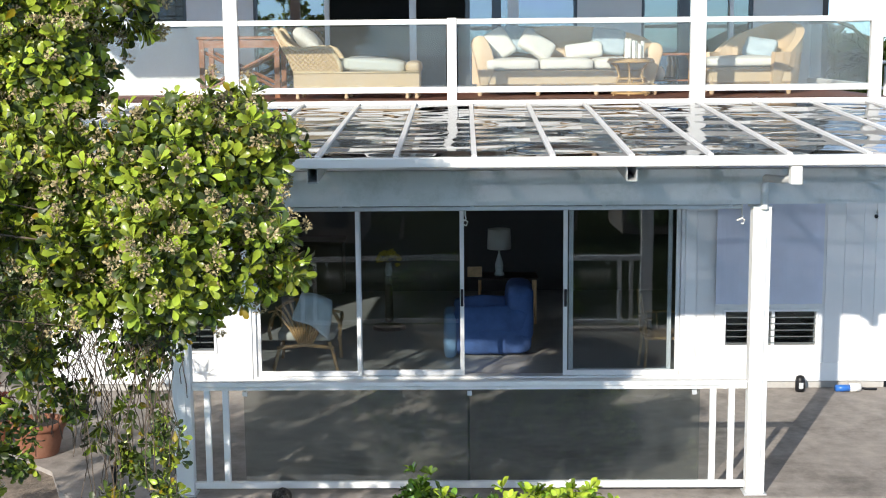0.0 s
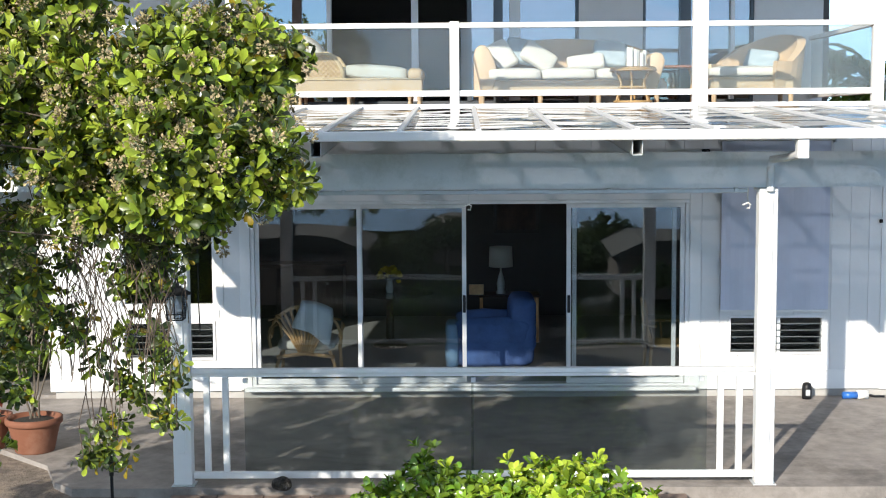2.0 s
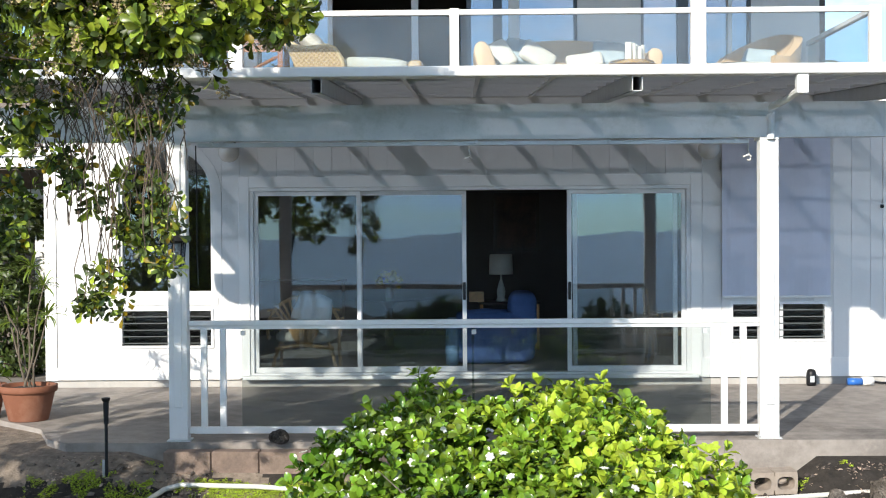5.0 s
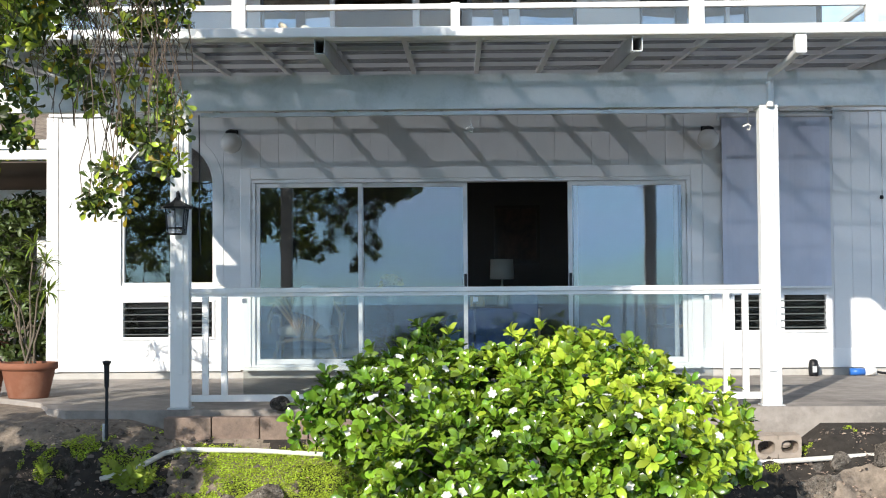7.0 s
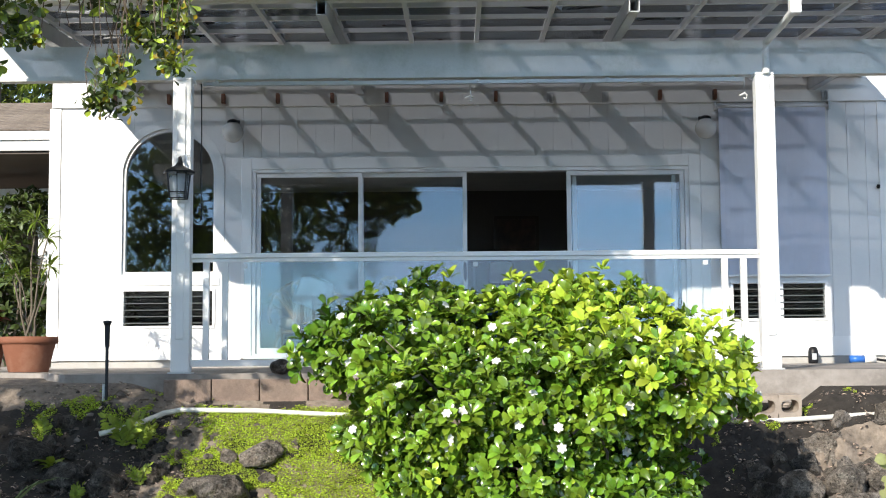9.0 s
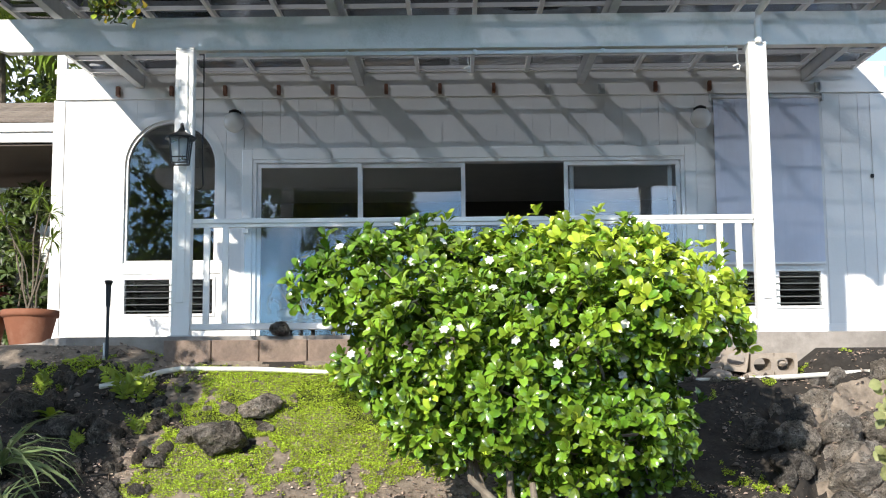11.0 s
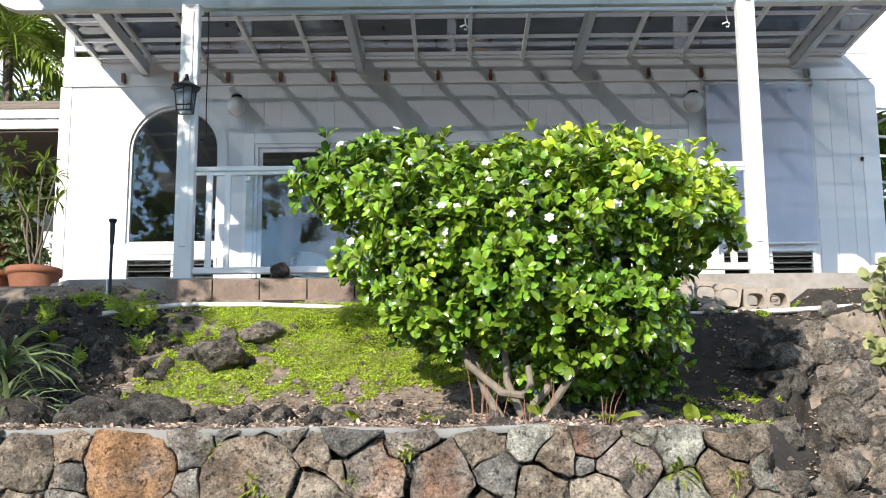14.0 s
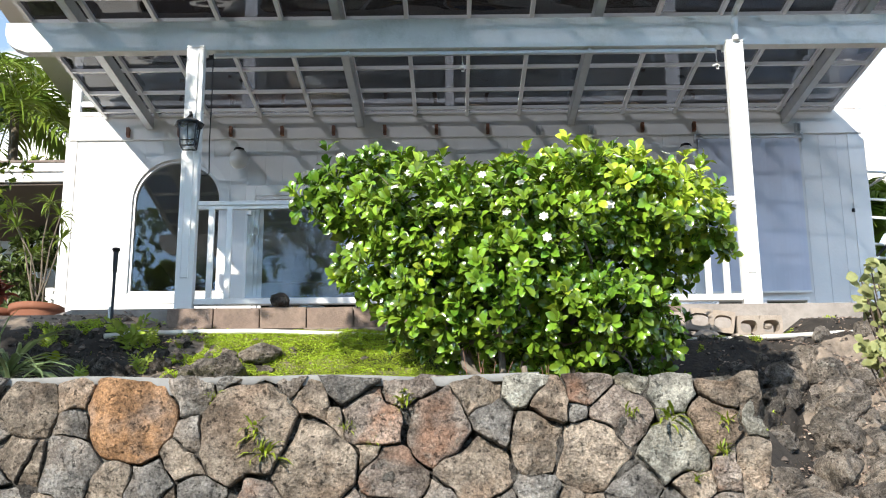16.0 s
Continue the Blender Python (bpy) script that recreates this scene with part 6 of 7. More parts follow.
wkl.new(weave.outputs["Color"], blend.inputs[2])
wkl.new(wk["Texture Coordinate"].outputs["Object"], weave.inputs["Vector"])
wkl.new(blend.outputs[0], wk["Principled BSDF"].inputs["Base Color"])
RATTAN = mat("rattan_cane", (0.68, 0.42, 0.19), 0.4, vary=0.15, scale=14, bump=0.15)
CREAM = mat("cream_cushion", (0.663, 0.637, 0.578), 0.9, vary=0.05, scale=10, bump=0.2, bump_scale=60, stain=0.25, stain_color=(0.383, 0.442, 0.425), stain_scale=9)
TEAK = mat("red_teak", (0.33, 0.13, 0.06), 0.5, vary=0.2, scale=12, bump=0.1)
WAX = mat("white_wax", (0.82, 0.80, 0.75), 0.5, vary=0.03)

PIPING = mat("pale_cane_piping", (0.72, 0.55, 0.34), 0.5, vary=0.1, scale=12)
PILLOW = mat("grey_blue_pillow", (0.42, 0.50, 0.55), 0.9, vary=0.12, scale=14, bump=0.2, bump_scale=60, stain=0.5, stain_color=(0.68, 0.70, 0.68), stain_scale=12)
ch = thing("wicker_chaise", (-1.35, 0.95, 3.31), "honey wicker chaise longue with pale cushion", "chaise")
CREST = [(-0.90, 0.79), (-0.875, 0.815), (-0.84, 0.80), (-0.80, 0.73), (-0.73, 0.64), (-0.64, 0.585), (-0.53, 0.57), (-0.41, 0.59), (-0.30, 0.60), (-0.22, 0.57), (-0.16, 0.49), (-0.12, 0.40), (-0.11, 0.31)]
for y0 in (-0.34, 0.31):
    bm = prism(bmesh.new(), [(-0.66, 0.31), (-0.72, 0.45), (-0.82, 0.68)] + CREST, y0, y0 + 0.03)
    bmesh.ops.recalc_face_normals(bm, faces=bm.faces)
    panel = part("side_panel", bm, WOVEN, ch)
    part("rim", tube(bmesh.new(), [(x, y0 + 0.015, z) for x, z in CREST], 0.026, 8), PIPING, panel, smooth=True)
    part("lower_rim", tube(bmesh.new(), [(-0.66, y0 + 0.012, 0.325), (-0.11, y0 + 0.012, 0.325)], 0.014, 6), PIPING, panel, smooth=True)
bm = bmesh.new()
prism(bm, [(-0.66, 0.11)] + [(-0.66 + 1.46 * k / 16, 0.11 + 0.035 * abs(math.sin(k * math.pi / 5.33))) for k in range(17)] + [(0.80, 0.305), (-0.66, 0.305)], -0.335, 0.335)
bmesh.ops.recalc_face_normals(bm, faces=bm.faces)
part("apron", bm, WICKER, ch)
part("lower_piping", tube(bmesh.new(), [(-0.66 + 1.46 * k / 32, -0.34, 0.11 + 0.035 * abs(math.sin(k * math.pi / 10.66))) for k in range(33)], 0.014, 6), PIPING, ch, smooth=True)
part("seat_piping", tube(bmesh.new(), [(-0.66, -0.34, 0.305), (0.80, -0.34, 0.305)], 0.012, 6), PIPING, ch, smooth=True)
bm = bmesh.new()
for a, b in zip(((-0.90, 0.80), (-0.80, 0.60), (-0.70, 0.42)), ((-0.80, 0.60), (-0.70, 0.42), (-0.64, 0.30))):
    prism(bm, [a, (a[0] + 0.04, a[1]), (b[0] + 0.04, b[1]), b], -0.31, 0.31)
part("backrest", bm, WICKER, ch)
part("foot_roll", softbox(bmesh.new(), 0.64, 0.82, -0.335, 0.335, 0.29, 0.43, 0.06, 0.0, 4), WICKER, ch, smooth=True)
cu = part("seat_cushion", softbox(bmesh.new(), -0.36, 0.36, -0.30, 0.30, -0.075, 0.075, 0.05, 0.025, 2), CREAM, ch, smooth=True)
cu.matrix_basis = pose(0.27, 0, 0.385, 0, 4, 0)
cu = part("head_pillow", softbox(bmesh.new(), -0.19, 0.19, -0.24, 0.24, -0.06, 0.06, 0.05, 0.05, 3), CREAM, ch, smooth=True)
cu.matrix_basis = pose(-0.52, 0, 0.68, 0, 40, 0)
part("back_cushion", softbox(bmesh.new(), -0.60, -0.08, -0.29, 0.29, 0.31, 0.46, 0.05, 0.02, 6), CREAM, ch, smooth=True)
for x in (-0.62, -0.05, 0.66, 0.77):
    for y in (-0.30, 0.30):
        part("leg", lathe(bmesh.new(), [(0.016, 0), (0.026, 0.012), (0.018, 0.05), (0.032, 0.13)], (x, y, 0), 10), WICKER, ch)

so = thing("wicker_sofa", (1.21, 1.75, 3.31), "honey wicker sofa with white seat cushions and pillows", "sofa")
bm = bmesh.new()
box(bm, -1.05, 1.05, -0.50, 0.30, 0.12, 0.30, bevel=0.02)
part("seat_base", bm, WICKER, so)
bm = bmesh.new()
outl = [(-1.14, 0.12), (1.14, 0.12)] + [(1.14 - 2.28 * k / 20, 0.62 + 0.22 * math.sin(math.pi * k / 20) ** 0.6) for k in range(21)]
prism(bm, outl, 0.34, 0.42)
bmesh.ops.recalc_face_normals(bm, faces=bm.faces)
part("backrest", bm, WICKER, so)
for s, k in ((-1, 1.0), (1, 0.86)):
    wing = [(-1.15, 0.60), (-1.13, 0.68), (-1.08, 0.72), (-1.01, 0.72), (-0.95, 0.65), (-0.90, 0.53), (-0.86, 0.36), (-0.95, 0.12), (-1.04, 0.12), (-1.10, 0.40)]
    bm = prism(bmesh.new(), [(-s * x, z * k if z > 0.2 else z) for x, z in wing], -0.52, 0.40)
    bmesh.ops.recalc_face_normals(bm, faces=bm.faces)
    bmesh.ops.bevel(bm, geom=list(bm.edges), offset=0.02, segments=2, affect="EDGES", profile=0.5)
    part("arm", bm, WICKER, so, smooth=True)
for k in range(3):
    part("seat_cushion", softbox(bmesh.new(), -0.98 + 0.655 * k, -0.98 + 0.655 * k + 0.645, -0.54, 0.30, 0.30, 0.44, 0.05, 0.015, k), CREAM, so, smooth=True)
for x, y, z, rz, ry, w, h, m in ((-0.80, 0.0, 0.62, 20, -28, 0.15, 0.19, CREAM), (-0.56, 0.16, 0.68, -5, 10, 0.19, 0.17, PILLOW), (-0.34, 0.02, 0.60, 5, 32, 0.22, 0.14, CREAM), (0.24, -0.02, 0.53, 0, -6, 0.23, 0.10, CREAM), (0.56, 0.14, 0.64, 0, 8, 0.21, 0.17, PILLOW)):
    p = part("pillow", softbox(bmesh.new(), -w, w, -0.06, 0.06, -h, h, 0.05, 0.0, x * 9), m, so, smooth=True)
    p.matrix_basis = pose(x, y, z, -28, ry, rz)
for x in (-1.05, -0.35, 0.35, 1.05):
    for y in (-0.52, 0.36):
        part("leg", lathe(bmesh.new(), [(0.02, 0), (0.028, 0.02), (0.032, 0.13)], (x, y, 0), 10), WICKER, so)

ar = thing("wicker_armchair", (3.50, 1.62, 3.31), "wicker tub armchair with patterned cushion", "armchair")
bm = bmesh.new()
n = 22
rows = []
for k in range(n + 1):
    a = math.radians(-75 + 235 * k / n)
    h = 0.50 + 0.36 * max(0.0, math.cos(a - math.radians(38))) ** 0.8
    c, s = math.cos(a), math.sin(a)
    rows.append([bm.verts.new((0.56 * c, 0.52 * s, 0.12)), bm.verts.new((0.62 * c, 0.57 * s, h)), bm.verts.new((0.52 * c, 0.48 * s, h)), bm.verts.new((0.48 * c, 0.45 * s, 0.12))])
for r0, r1 in zip(rows, rows[1:]):
    for i in range(4):
        bm.faces.new((r0[i], r0[(i + 1) % 4], r1[(i + 1) % 4], r1[i]))
bm.faces.new(rows[0])
bm.faces.new(rows[-1])
bmesh.ops.recalc_face_normals(bm, faces=bm.faces)
part("tub_back", bm, WICKER, ar)
part("seat_base", boxed(-0.60, 0.40, -0.46, 0.40, 0.12, 0.32, bevel=0.03), WICKER, ar)
part("seat_cushion", softbox(bmesh.new(), -0.62, 0.36, -0.45, 0.38, 0.32, 0.44, 0.05, 0.02), CREAM, ar, smooth=True)
p = part("pillow", softbox(bmesh.new(), -0.2, 0.2, -0.06, 0.06, -0.14, 0.14, 0.05), PILLOW, ar, smooth=True)
p.matrix_basis = pose(0.12, 0.12, 0.54, -40, 10, -30)
for x, y in ((-0.56, -0.42), (0.36, -0.42), (-0.5, 0.36), (0.42, 0.36)):
    part("leg", lathe(bmesh.new(), [(0.02, 0), (0.028, 0.02), (0.032, 0.13)], (x, y, 0), 10), WICKER, ar)

rt = thing("rattan_table", (1.95, 1.05, 3.31), "small round rattan side table", "table")
part("tabletop", lathe(bmesh.new(), [(0.25, 0.405), (0.27, 0.415), (0.27, 0.43), (0.25, 0.44)], sides=28), RATTAN, rt)
for r, z in ((0.27, 0.40), (0.16, 0.20), (0.22, 0.03), (0.20, 0.14)):
    part("hoop", tube(bmesh.new(), [(r * math.cos(t * math.pi / 14), r * math.sin(t * math.pi / 14), z) for t in range(29)], 0.014, 8, False), RATTAN, rt, smooth=True)
for k in range(6):
    a = k * math.pi / 3 + 0.3
    part("leg", tube(bmesh.new(), [(r * math.cos(a), r * math.sin(a), z) for r, z in ((0.22, 0.0), (0.19, 0.12), (0.15, 0.24), (0.19, 0.34), (0.26, 0.40))], 0.013, 8), RATTAN, rt)
cd = thing("candle_cluster", (1.97, 1.05, 3.75), "cluster of white pillar candles on the rattan table", "candles")
for k in range(9):
    a, r = k * 2.4, 0.03 + 0.012 * k
    h = 0.16 + 0.07 * abs(math.sin(k * 1.9))
    part("candle", lathe(bmesh.new(), [(0.022, 0.0), (0.022, h), (0.017, h + 0.003), (0.004, h - 0.004)], (r * math.cos(a), r * math.sin(a) * 0.8, 0), 10), WAX, cd)

st = thing("rattan_console", (2.55, 2.05, 3.31), "rattan console table with wooden top", "table")
part("tabletop", boxed(-0.32, 0.32, -0.22, 0.22, 0.46, 0.49, bevel=0.005), TEAK, st)
for x in (-0.30, 0.30):
    for y in (-0.2, 0.2):
        part("leg", tube(bmesh.new(), [(x, y, 0), (x, y, 0.38), (x * 0.9, y, 0.46)], 0.018, 8), RATTAN, st)
part("shelf", boxed(-0.28, 0.28, -0.18, 0.18, 0.14, 0.16), TEAK, st)
jug = thing("white_jug", (2.42, 1.95, 3.47), "small white round jug on the console shelf", "jug")
part("body", lathe(bmesh.new(), [(0.04, 0), (0.075, 0.05), (0.07, 0.11), (0.035, 0.15), (0.042, 0.17)], sides=16), WAX, jug, smooth=True)

tt = thing("teak_table", (-2.72, 1.45, 3.31), "reddish teak table with crossed legs", "table")
part("tabletop", boxed(-0.50, 0.50, -0.35, 0.35, 0.70, 0.735, bevel=0.005), TEAK, tt)
for y in (-0.30, 0.30):
    for x in (-0.45, 0.45):
        part("leg", boxed(x - 0.03, x + 0.03, y - 0.03, y + 0.03, 0, 0.70), TEAK, tt)
    part("cross_brace", tube(bmesh.new(), [(-0.43, y, 0.12), (0.43, y, 0.55)], 0.022, 6), TEAK, tt)
    part("cross_brace", tube(bmesh.new(), [(-0.43, y + 0.03, 0.55), (0.43, y + 0.03, 0.12)], 0.022, 6), TEAK, tt)
part("chair_rail", boxed(-0.48, 0.48, -0.32, -0.29, 0.60, 0.69), TEAK, tt)

# ---- living room furniture ----
THROW = mat("pale_blue_throw", (0.82, 0.88, 0.90), 0.95, vary=0.06, scale=15, bump=0.3, bump_scale=120)
BLUE = mat("blue_cover", (0.06, 0.12, 0.30), 0.9, vary=0.15, scale=4, bump=0.25, bump_scale=40)
SHADE = mat("lamp_shade_cloth", (0.72, 0.68, 0.60), 0.9, vary=0.03, trans=0.3)
PORCELAIN = mat("pale_porcelain", (0.55, 0.55, 0.50), 0.25, vary=0.1, scale=12)
YELLOW = mat("yellow_flower", (0.75, 0.55, 0.03), 0.6, vary=0.1, island=0.2, trans=0.3)
DARKWOOD = mat("dark_wood", (0.06, 0.035, 0.02), 0.4, vary=0.2, scale=10)

fc = thing("rattan_fan_chair", (-1.93, 0.78, 0.11), "rattan fan-back chair with pale blue throw", "chair")
for k in range(11):
    u = k / 10 * 2 - 1
    part("spindle", tube(bmesh.new(), [(u * 0.06, -0.30, 0.30), (u * 0.18, -0.33, 0.52), (u * 0.34, -0.37, 0.74), (u * 0.42, -0.36, 0.88 - 0.16 * u * u)], 0.016, 6), RATTAN, fc)
part("hoop", tube(bmesh.new(), [(0.42 * math.cos(t), -0.35, 0.50 + 0.38 * math.sin(t)) for t in np.linspace(-0.3, math.pi + 0.3, 24)], 0.02, 8), RATTAN, fc, smooth=True)
for s in (-1, 1):
    part("arm", tube(bmesh.new(), [(s * 0.40, -0.34, 0.52), (s * 0.42, 0.0, 0.60), (s * 0.38, 0.30, 0.58), (s * 0.36, 0.34, 0.40)], 0.02, 8), RATTAN, fc)
    part("leg", tube(bmesh.new(), [(s * 0.38, -0.34, 0.0), (s * 0.33, -0.30, 0.20), (s * 0.28, -0.28, 0.34)], 0.02, 8), RATTAN, fc)
    part("leg", tube(bmesh.new(), [(s * 0.36, 0.34, 0.0), (s * 0.34, 0.32, 0.40)], 0.02, 8), RATTAN, fc)
part("front_rail", tube(bmesh.new(), [(-0.34, -0.30, 0.27), (0, -0.34, 0.32), (0.34, -0.30, 0.27)], 0.022, 8), RATTAN, fc)
part("seat_cushion", softbox(bmesh.new(), -0.34, 0.34, -0.26, 0.34, 0.34, 0.46, 0.05, 0.02), CREAM, fc, smooth=True)
bm = bmesh.new()
grid = []
for i in range(13):
    row = []
    for j in range(15):
        u, s = i / 12, j / 14
        x = -0.04 + 0.34 * u + 0.03 * math.sin(s * 5) - 0.10 * s * (1 - u)
        arch = 0.90 - 0.5 * (x / 0.42) ** 2 * 0.35
        if s < 0.25:
            p = (x, -0.20 - 0.18 * s / 0.25, arch + 0.03 * math.sin(s * 12))
        else:
            p = (x + 0.04 * (s - 0.25), -0.40 - 0.03 * math.sin(u * 9), arch + 0.02 - 0.62 * (s - 0.25) * (0.55 + 0.45 * u))
        row.append(bm.verts.new(p))
    grid.append(row)
for i in range(12):
    for j in range(14):
        bm.faces.new((grid[i][j], grid[i + 1][j], grid[i + 1][j + 1], grid[i][j + 1]))
t = part("throw", bm, THROW, fc, "pale blue draped throw", smooth=True)
t.modifiers.new("thick", "SOLIDIFY").thickness = 0.012

bc = thing("blue_armchair", (0.28, 1.50, 0.11), "armchair under a loose blue cotton cover", "armchair")
for name, x0, x1, y0, y1, z0, z1, sd in (("seat", -0.50, 0.50, -0.42, 0.42, 0.03, 0.46, 1), ("backrest", 0.20, 0.53, -0.42, 0.42, 0.20, 0.86, 2), ("arm", -0.46, 0.46, -0.44, -0.26, 0.30, 0.62, 3), ("arm", -0.46, 0.46, 0.26, 0.44, 0.30, 0.62, 4)):
    part(name, softbox(bmesh.new(), x0, x1, y0, y1, z0, z1, 0.09, 0.02, sd), BLUE, bc, smooth=True)
part("skirt_fold", softbox(bmesh.new(), -0.58, -0.42, -0.46, 0.1, 0.0, 0.56, 0.06, 0.0, 5), mat("light_blue_cloth", (0.25, 0.42, 0.62), 0.9, vary=0.1, scale=9), bc, "light blue towel", smooth=True)

tl = thing("side_table", (0.55, 3.30, 0.11), "dark rattan side table with a lamp", "table")
part("tabletop", boxed(-0.42, 0.42, -0.25, 0.25, 0.62, 0.65, bevel=0.006), DARKWOOD, tl)
for x in (-0.38, 0.38):
    for y in (-0.22, 0.22):
        part("leg", tube(bmesh.new(), [(x, y, 0), (x, y, 0.62)], 0.02, 8), RATTAN, tl)
lp = thing("table_lamp", (0.44, 3.28, 0.762), "table lamp with white drum shade", "lamp")
part("base", lathe(bmesh.new(), [(0.07, 0), (0.075, 0.015), (0.05, 0.05), (0.06, 0.14), (0.035, 0.24), (0.015, 0.30), (0.012, 0.38)], sides=18), PORCELAIN, lp, smooth=True)
bm = bmesh.new()
r0 = [bm.verts.new((0.165 * math.cos(k * 0.2618), 0.165 * math.sin(k * 0.2618), 0.37)) for k in range(24)]
r1 = [bm.verts.new((0.155 * math.cos(k * 0.2618), 0.155 * math.sin(k * 0.2618), 0.645)) for k in range(24)]
for k in range(24):
    bm.faces.new((r0[k], r0[(k + 1) % 24], r1[(k + 1) % 24], r1[k]))
part("shade", bm, SHADE, lp, smooth=True).modifiers.new("thick", "SOLIDIFY").thickness = 0.004
bk = thing("photo_frame", (0.10, 3.15, 0.762), "small leaning photo frame on the side table", "frame")
part("frame", boxed(-0.10, 0.10, -0.01, 0.01, 0, 0.14), RATTAN, bk)

ct = thing("glass_table", (-1.07, 2.85, 0.11), "round glass dining table on dark pedestal", "table")
part("tabletop", lathe(bmesh.new(), [(0.60, 0.71), (0.605, 0.716), (0.60, 0.722)], sides=32), DOOR_GLASS, ct)
part("pedestal", lathe(bmesh.new(), [(0.24, 0), (0.22, 0.04), (0.06, 0.10), (0.05, 0.60), (0.16, 0.70)], sides=16), DARKWOOD, ct)
vs = thing("flower_vase", (-1.07, 2.85, 0.834), "vase of yellow flowers on the glass table", "vase")
part("vase", lathe(bmesh.new(), [(0.04, 0), (0.055, 0.06), (0.035, 0.16), (0.045, 0.18)], sides=14), PORCELAIN, vs)
rng = np.random.default_rng(8)
d = rng.normal(size=(60, 3)) * (1, 1, 0.5) + (0, 0, 0.7)
d /= np.linalg.norm(d, axis=1)[:, None]
v, f = leaves(d * 0.10 + (0, 0, 0.20), d, rng.normal(size=(60, 3)), rng.uniform(0.05, 0.10, 60), LEAF_ROUND)
raw("bouquet", v, f, YELLOW, vs)

wc = thing("spindle_chair", (2.30, 0.40, 0.11), "bamboo spindle armchair by the glass", "chair")
part("seat", boxed(-0.26, 0.26, -0.25, 0.25, 0.42, 0.455, bevel=0.012), RATTAN, wc)
for x, y in ((-0.23, -0.22), (0.23, -0.22), (-0.23, 0.22), (0.23, 0.22)):
    part("leg", tube(bmesh.new(), [(x * 1.15, y * 1.15, 0), (x, y, 0.42)], 0.018, 8), RATTAN, wc)
part("arm_bow", tube(bmesh.new(), [(0.30 * math.cos(t), 0.26 * math.sin(t), 0.66) for t in np.linspace(-0.3, math.pi * 1.3, 18)], 0.016, 8), RATTAN, wc, smooth=True)
for k in range(9):
    t = -0.1 + k * 0.47
    part("spindle", tube(bmesh.new(), [(0.24 * math.cos(t), 0.22 * math.sin(t), 0.45), (0.30 * math.cos(t), 0.26 * math.sin(t), 0.66)], 0.009, 6), RATTAN, wc)
part("back_post", tube(bmesh.new(), [(-0.26, 0.1, 0.45), (-0.30, 0.14, 0.95)], 0.016, 8), RATTAN, wc)
part("back_post", tube(bmesh.new(), [(-0.24, -0.12, 0.45), (-0.30, -0.14, 0.95)], 0.016, 8), RATTAN, wc)
pic = thing("picture", (0.75, 5.585, 1.85), "dark framed painting on the far wall", "picture")
part("frame", box(box(box(boxed(-0.35, 0.35, -0.02, 0.012, -0.45, -0.40), -0.35, 0.35, -0.02, 0.012, 0.40, 0.45), -0.35, -0.30, -0.02, 0.012, -0.40, 0.40), 0.30, 0.35, -0.02, 0.012, -0.40, 0.40), DARKWOOD, pic)
part("canvas", boxed(-0.30, 0.30, -0.004, 0.012, -0.40, 0.40), mat("dark_painting", (0.12, 0.07, 0.05), 0.6, vary=0.4, scale=3), pic)
cab = thing("sideboard", (-2.9, 5.3, 0.11), "dark wooden sideboard against the far wall", "sideboard")
part("carcass", boxed(-1.0, 1.0, -0.25, 0.25, 0.06, 0.85, bevel=0.006), DARKWOOD, cab)
part("top", boxed(-1.03, 1.03, -0.27, 0.27, 0.85, 0.88, bevel=0.005), DARKWOOD, cab)
for k in range(4):
    part("door", boxed(-0.98 + 0.49 * k, -0.98 + 0.49 * k + 0.48, -0.268, -0.25, 0.10, 0.82, bevel=0.004), DARKWOOD, cab)

# ---- wing to the west ----
SHINGLE = mat("weathered_shingle", (0.30, 0.25, 0.21), 0.9, vary=0.25, scale=14, bump=0.5, bump_scale=60, obj_rand=0.15)
# beige darkened so the colour holds the shade inside the carport
BEIGE = mat("darkened_beige_plaster", (0.13, 0.108, 0.09), 0.85, vary=0.06, scale=3)
wing = thing("house_wing", (-6.3, 1.0, 0), "low white wing with shingle roof and open carport", "house")
part("fascia", box(boxed(-2.5, 1.53, -0.87, -0.82, 2.50, 2.62, bevel=0.006), -2.5, 1.53, -0.91, -0.86, 2.622, 2.72), WHITE, wing)
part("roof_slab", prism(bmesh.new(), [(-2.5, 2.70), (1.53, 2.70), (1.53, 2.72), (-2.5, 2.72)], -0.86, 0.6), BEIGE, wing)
bm = bmesh.new()
v = [bm.verts.new(c) for c in ((-2.5, -0.9, 2.72), (1.53, -0.9, 2.72), (1.53, 0.75, 3.36), (-2.5, 0.75, 3.36), (-2.5, -0.9, 2.69), (1.53, -0.9, 2.69), (1.53, 0.75, 2.69), (-2.5, 0.75, 2.69))]
for q in ((0, 1, 2, 3), (4, 5, 6, 7), (0, 1, 5, 4), (2, 3, 7, 6), (0, 3, 7, 4), (1, 2, 6, 5)):
    bm.faces.new([v[i] for i in q])
bmesh.ops.recalc_face_normals(bm, faces=bm.faces)
roofw = part("roof", bm, SHINGLE, wing)
for r in range(11):
    y, z = -0.92 + 0.15 * r, 2.722 + 0.0582 * r
    ob = part("shingle_course", prism(bmesh.new(), [(-2.5, 0), (1.53, 0), (1.53, 0.014), (-2.5, 0.014)], 0.0, 0.17), SHINGLE, roofw)
    ob.matrix_basis = pose(0, y, z + 0.004, 20.0)
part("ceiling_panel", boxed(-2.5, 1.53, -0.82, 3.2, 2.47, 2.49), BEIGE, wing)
part("cross_beam", boxed(-2.5, 1.53, 0.9, 1.05, 2.12, 2.30, bevel=0.006), WHITE, wing)
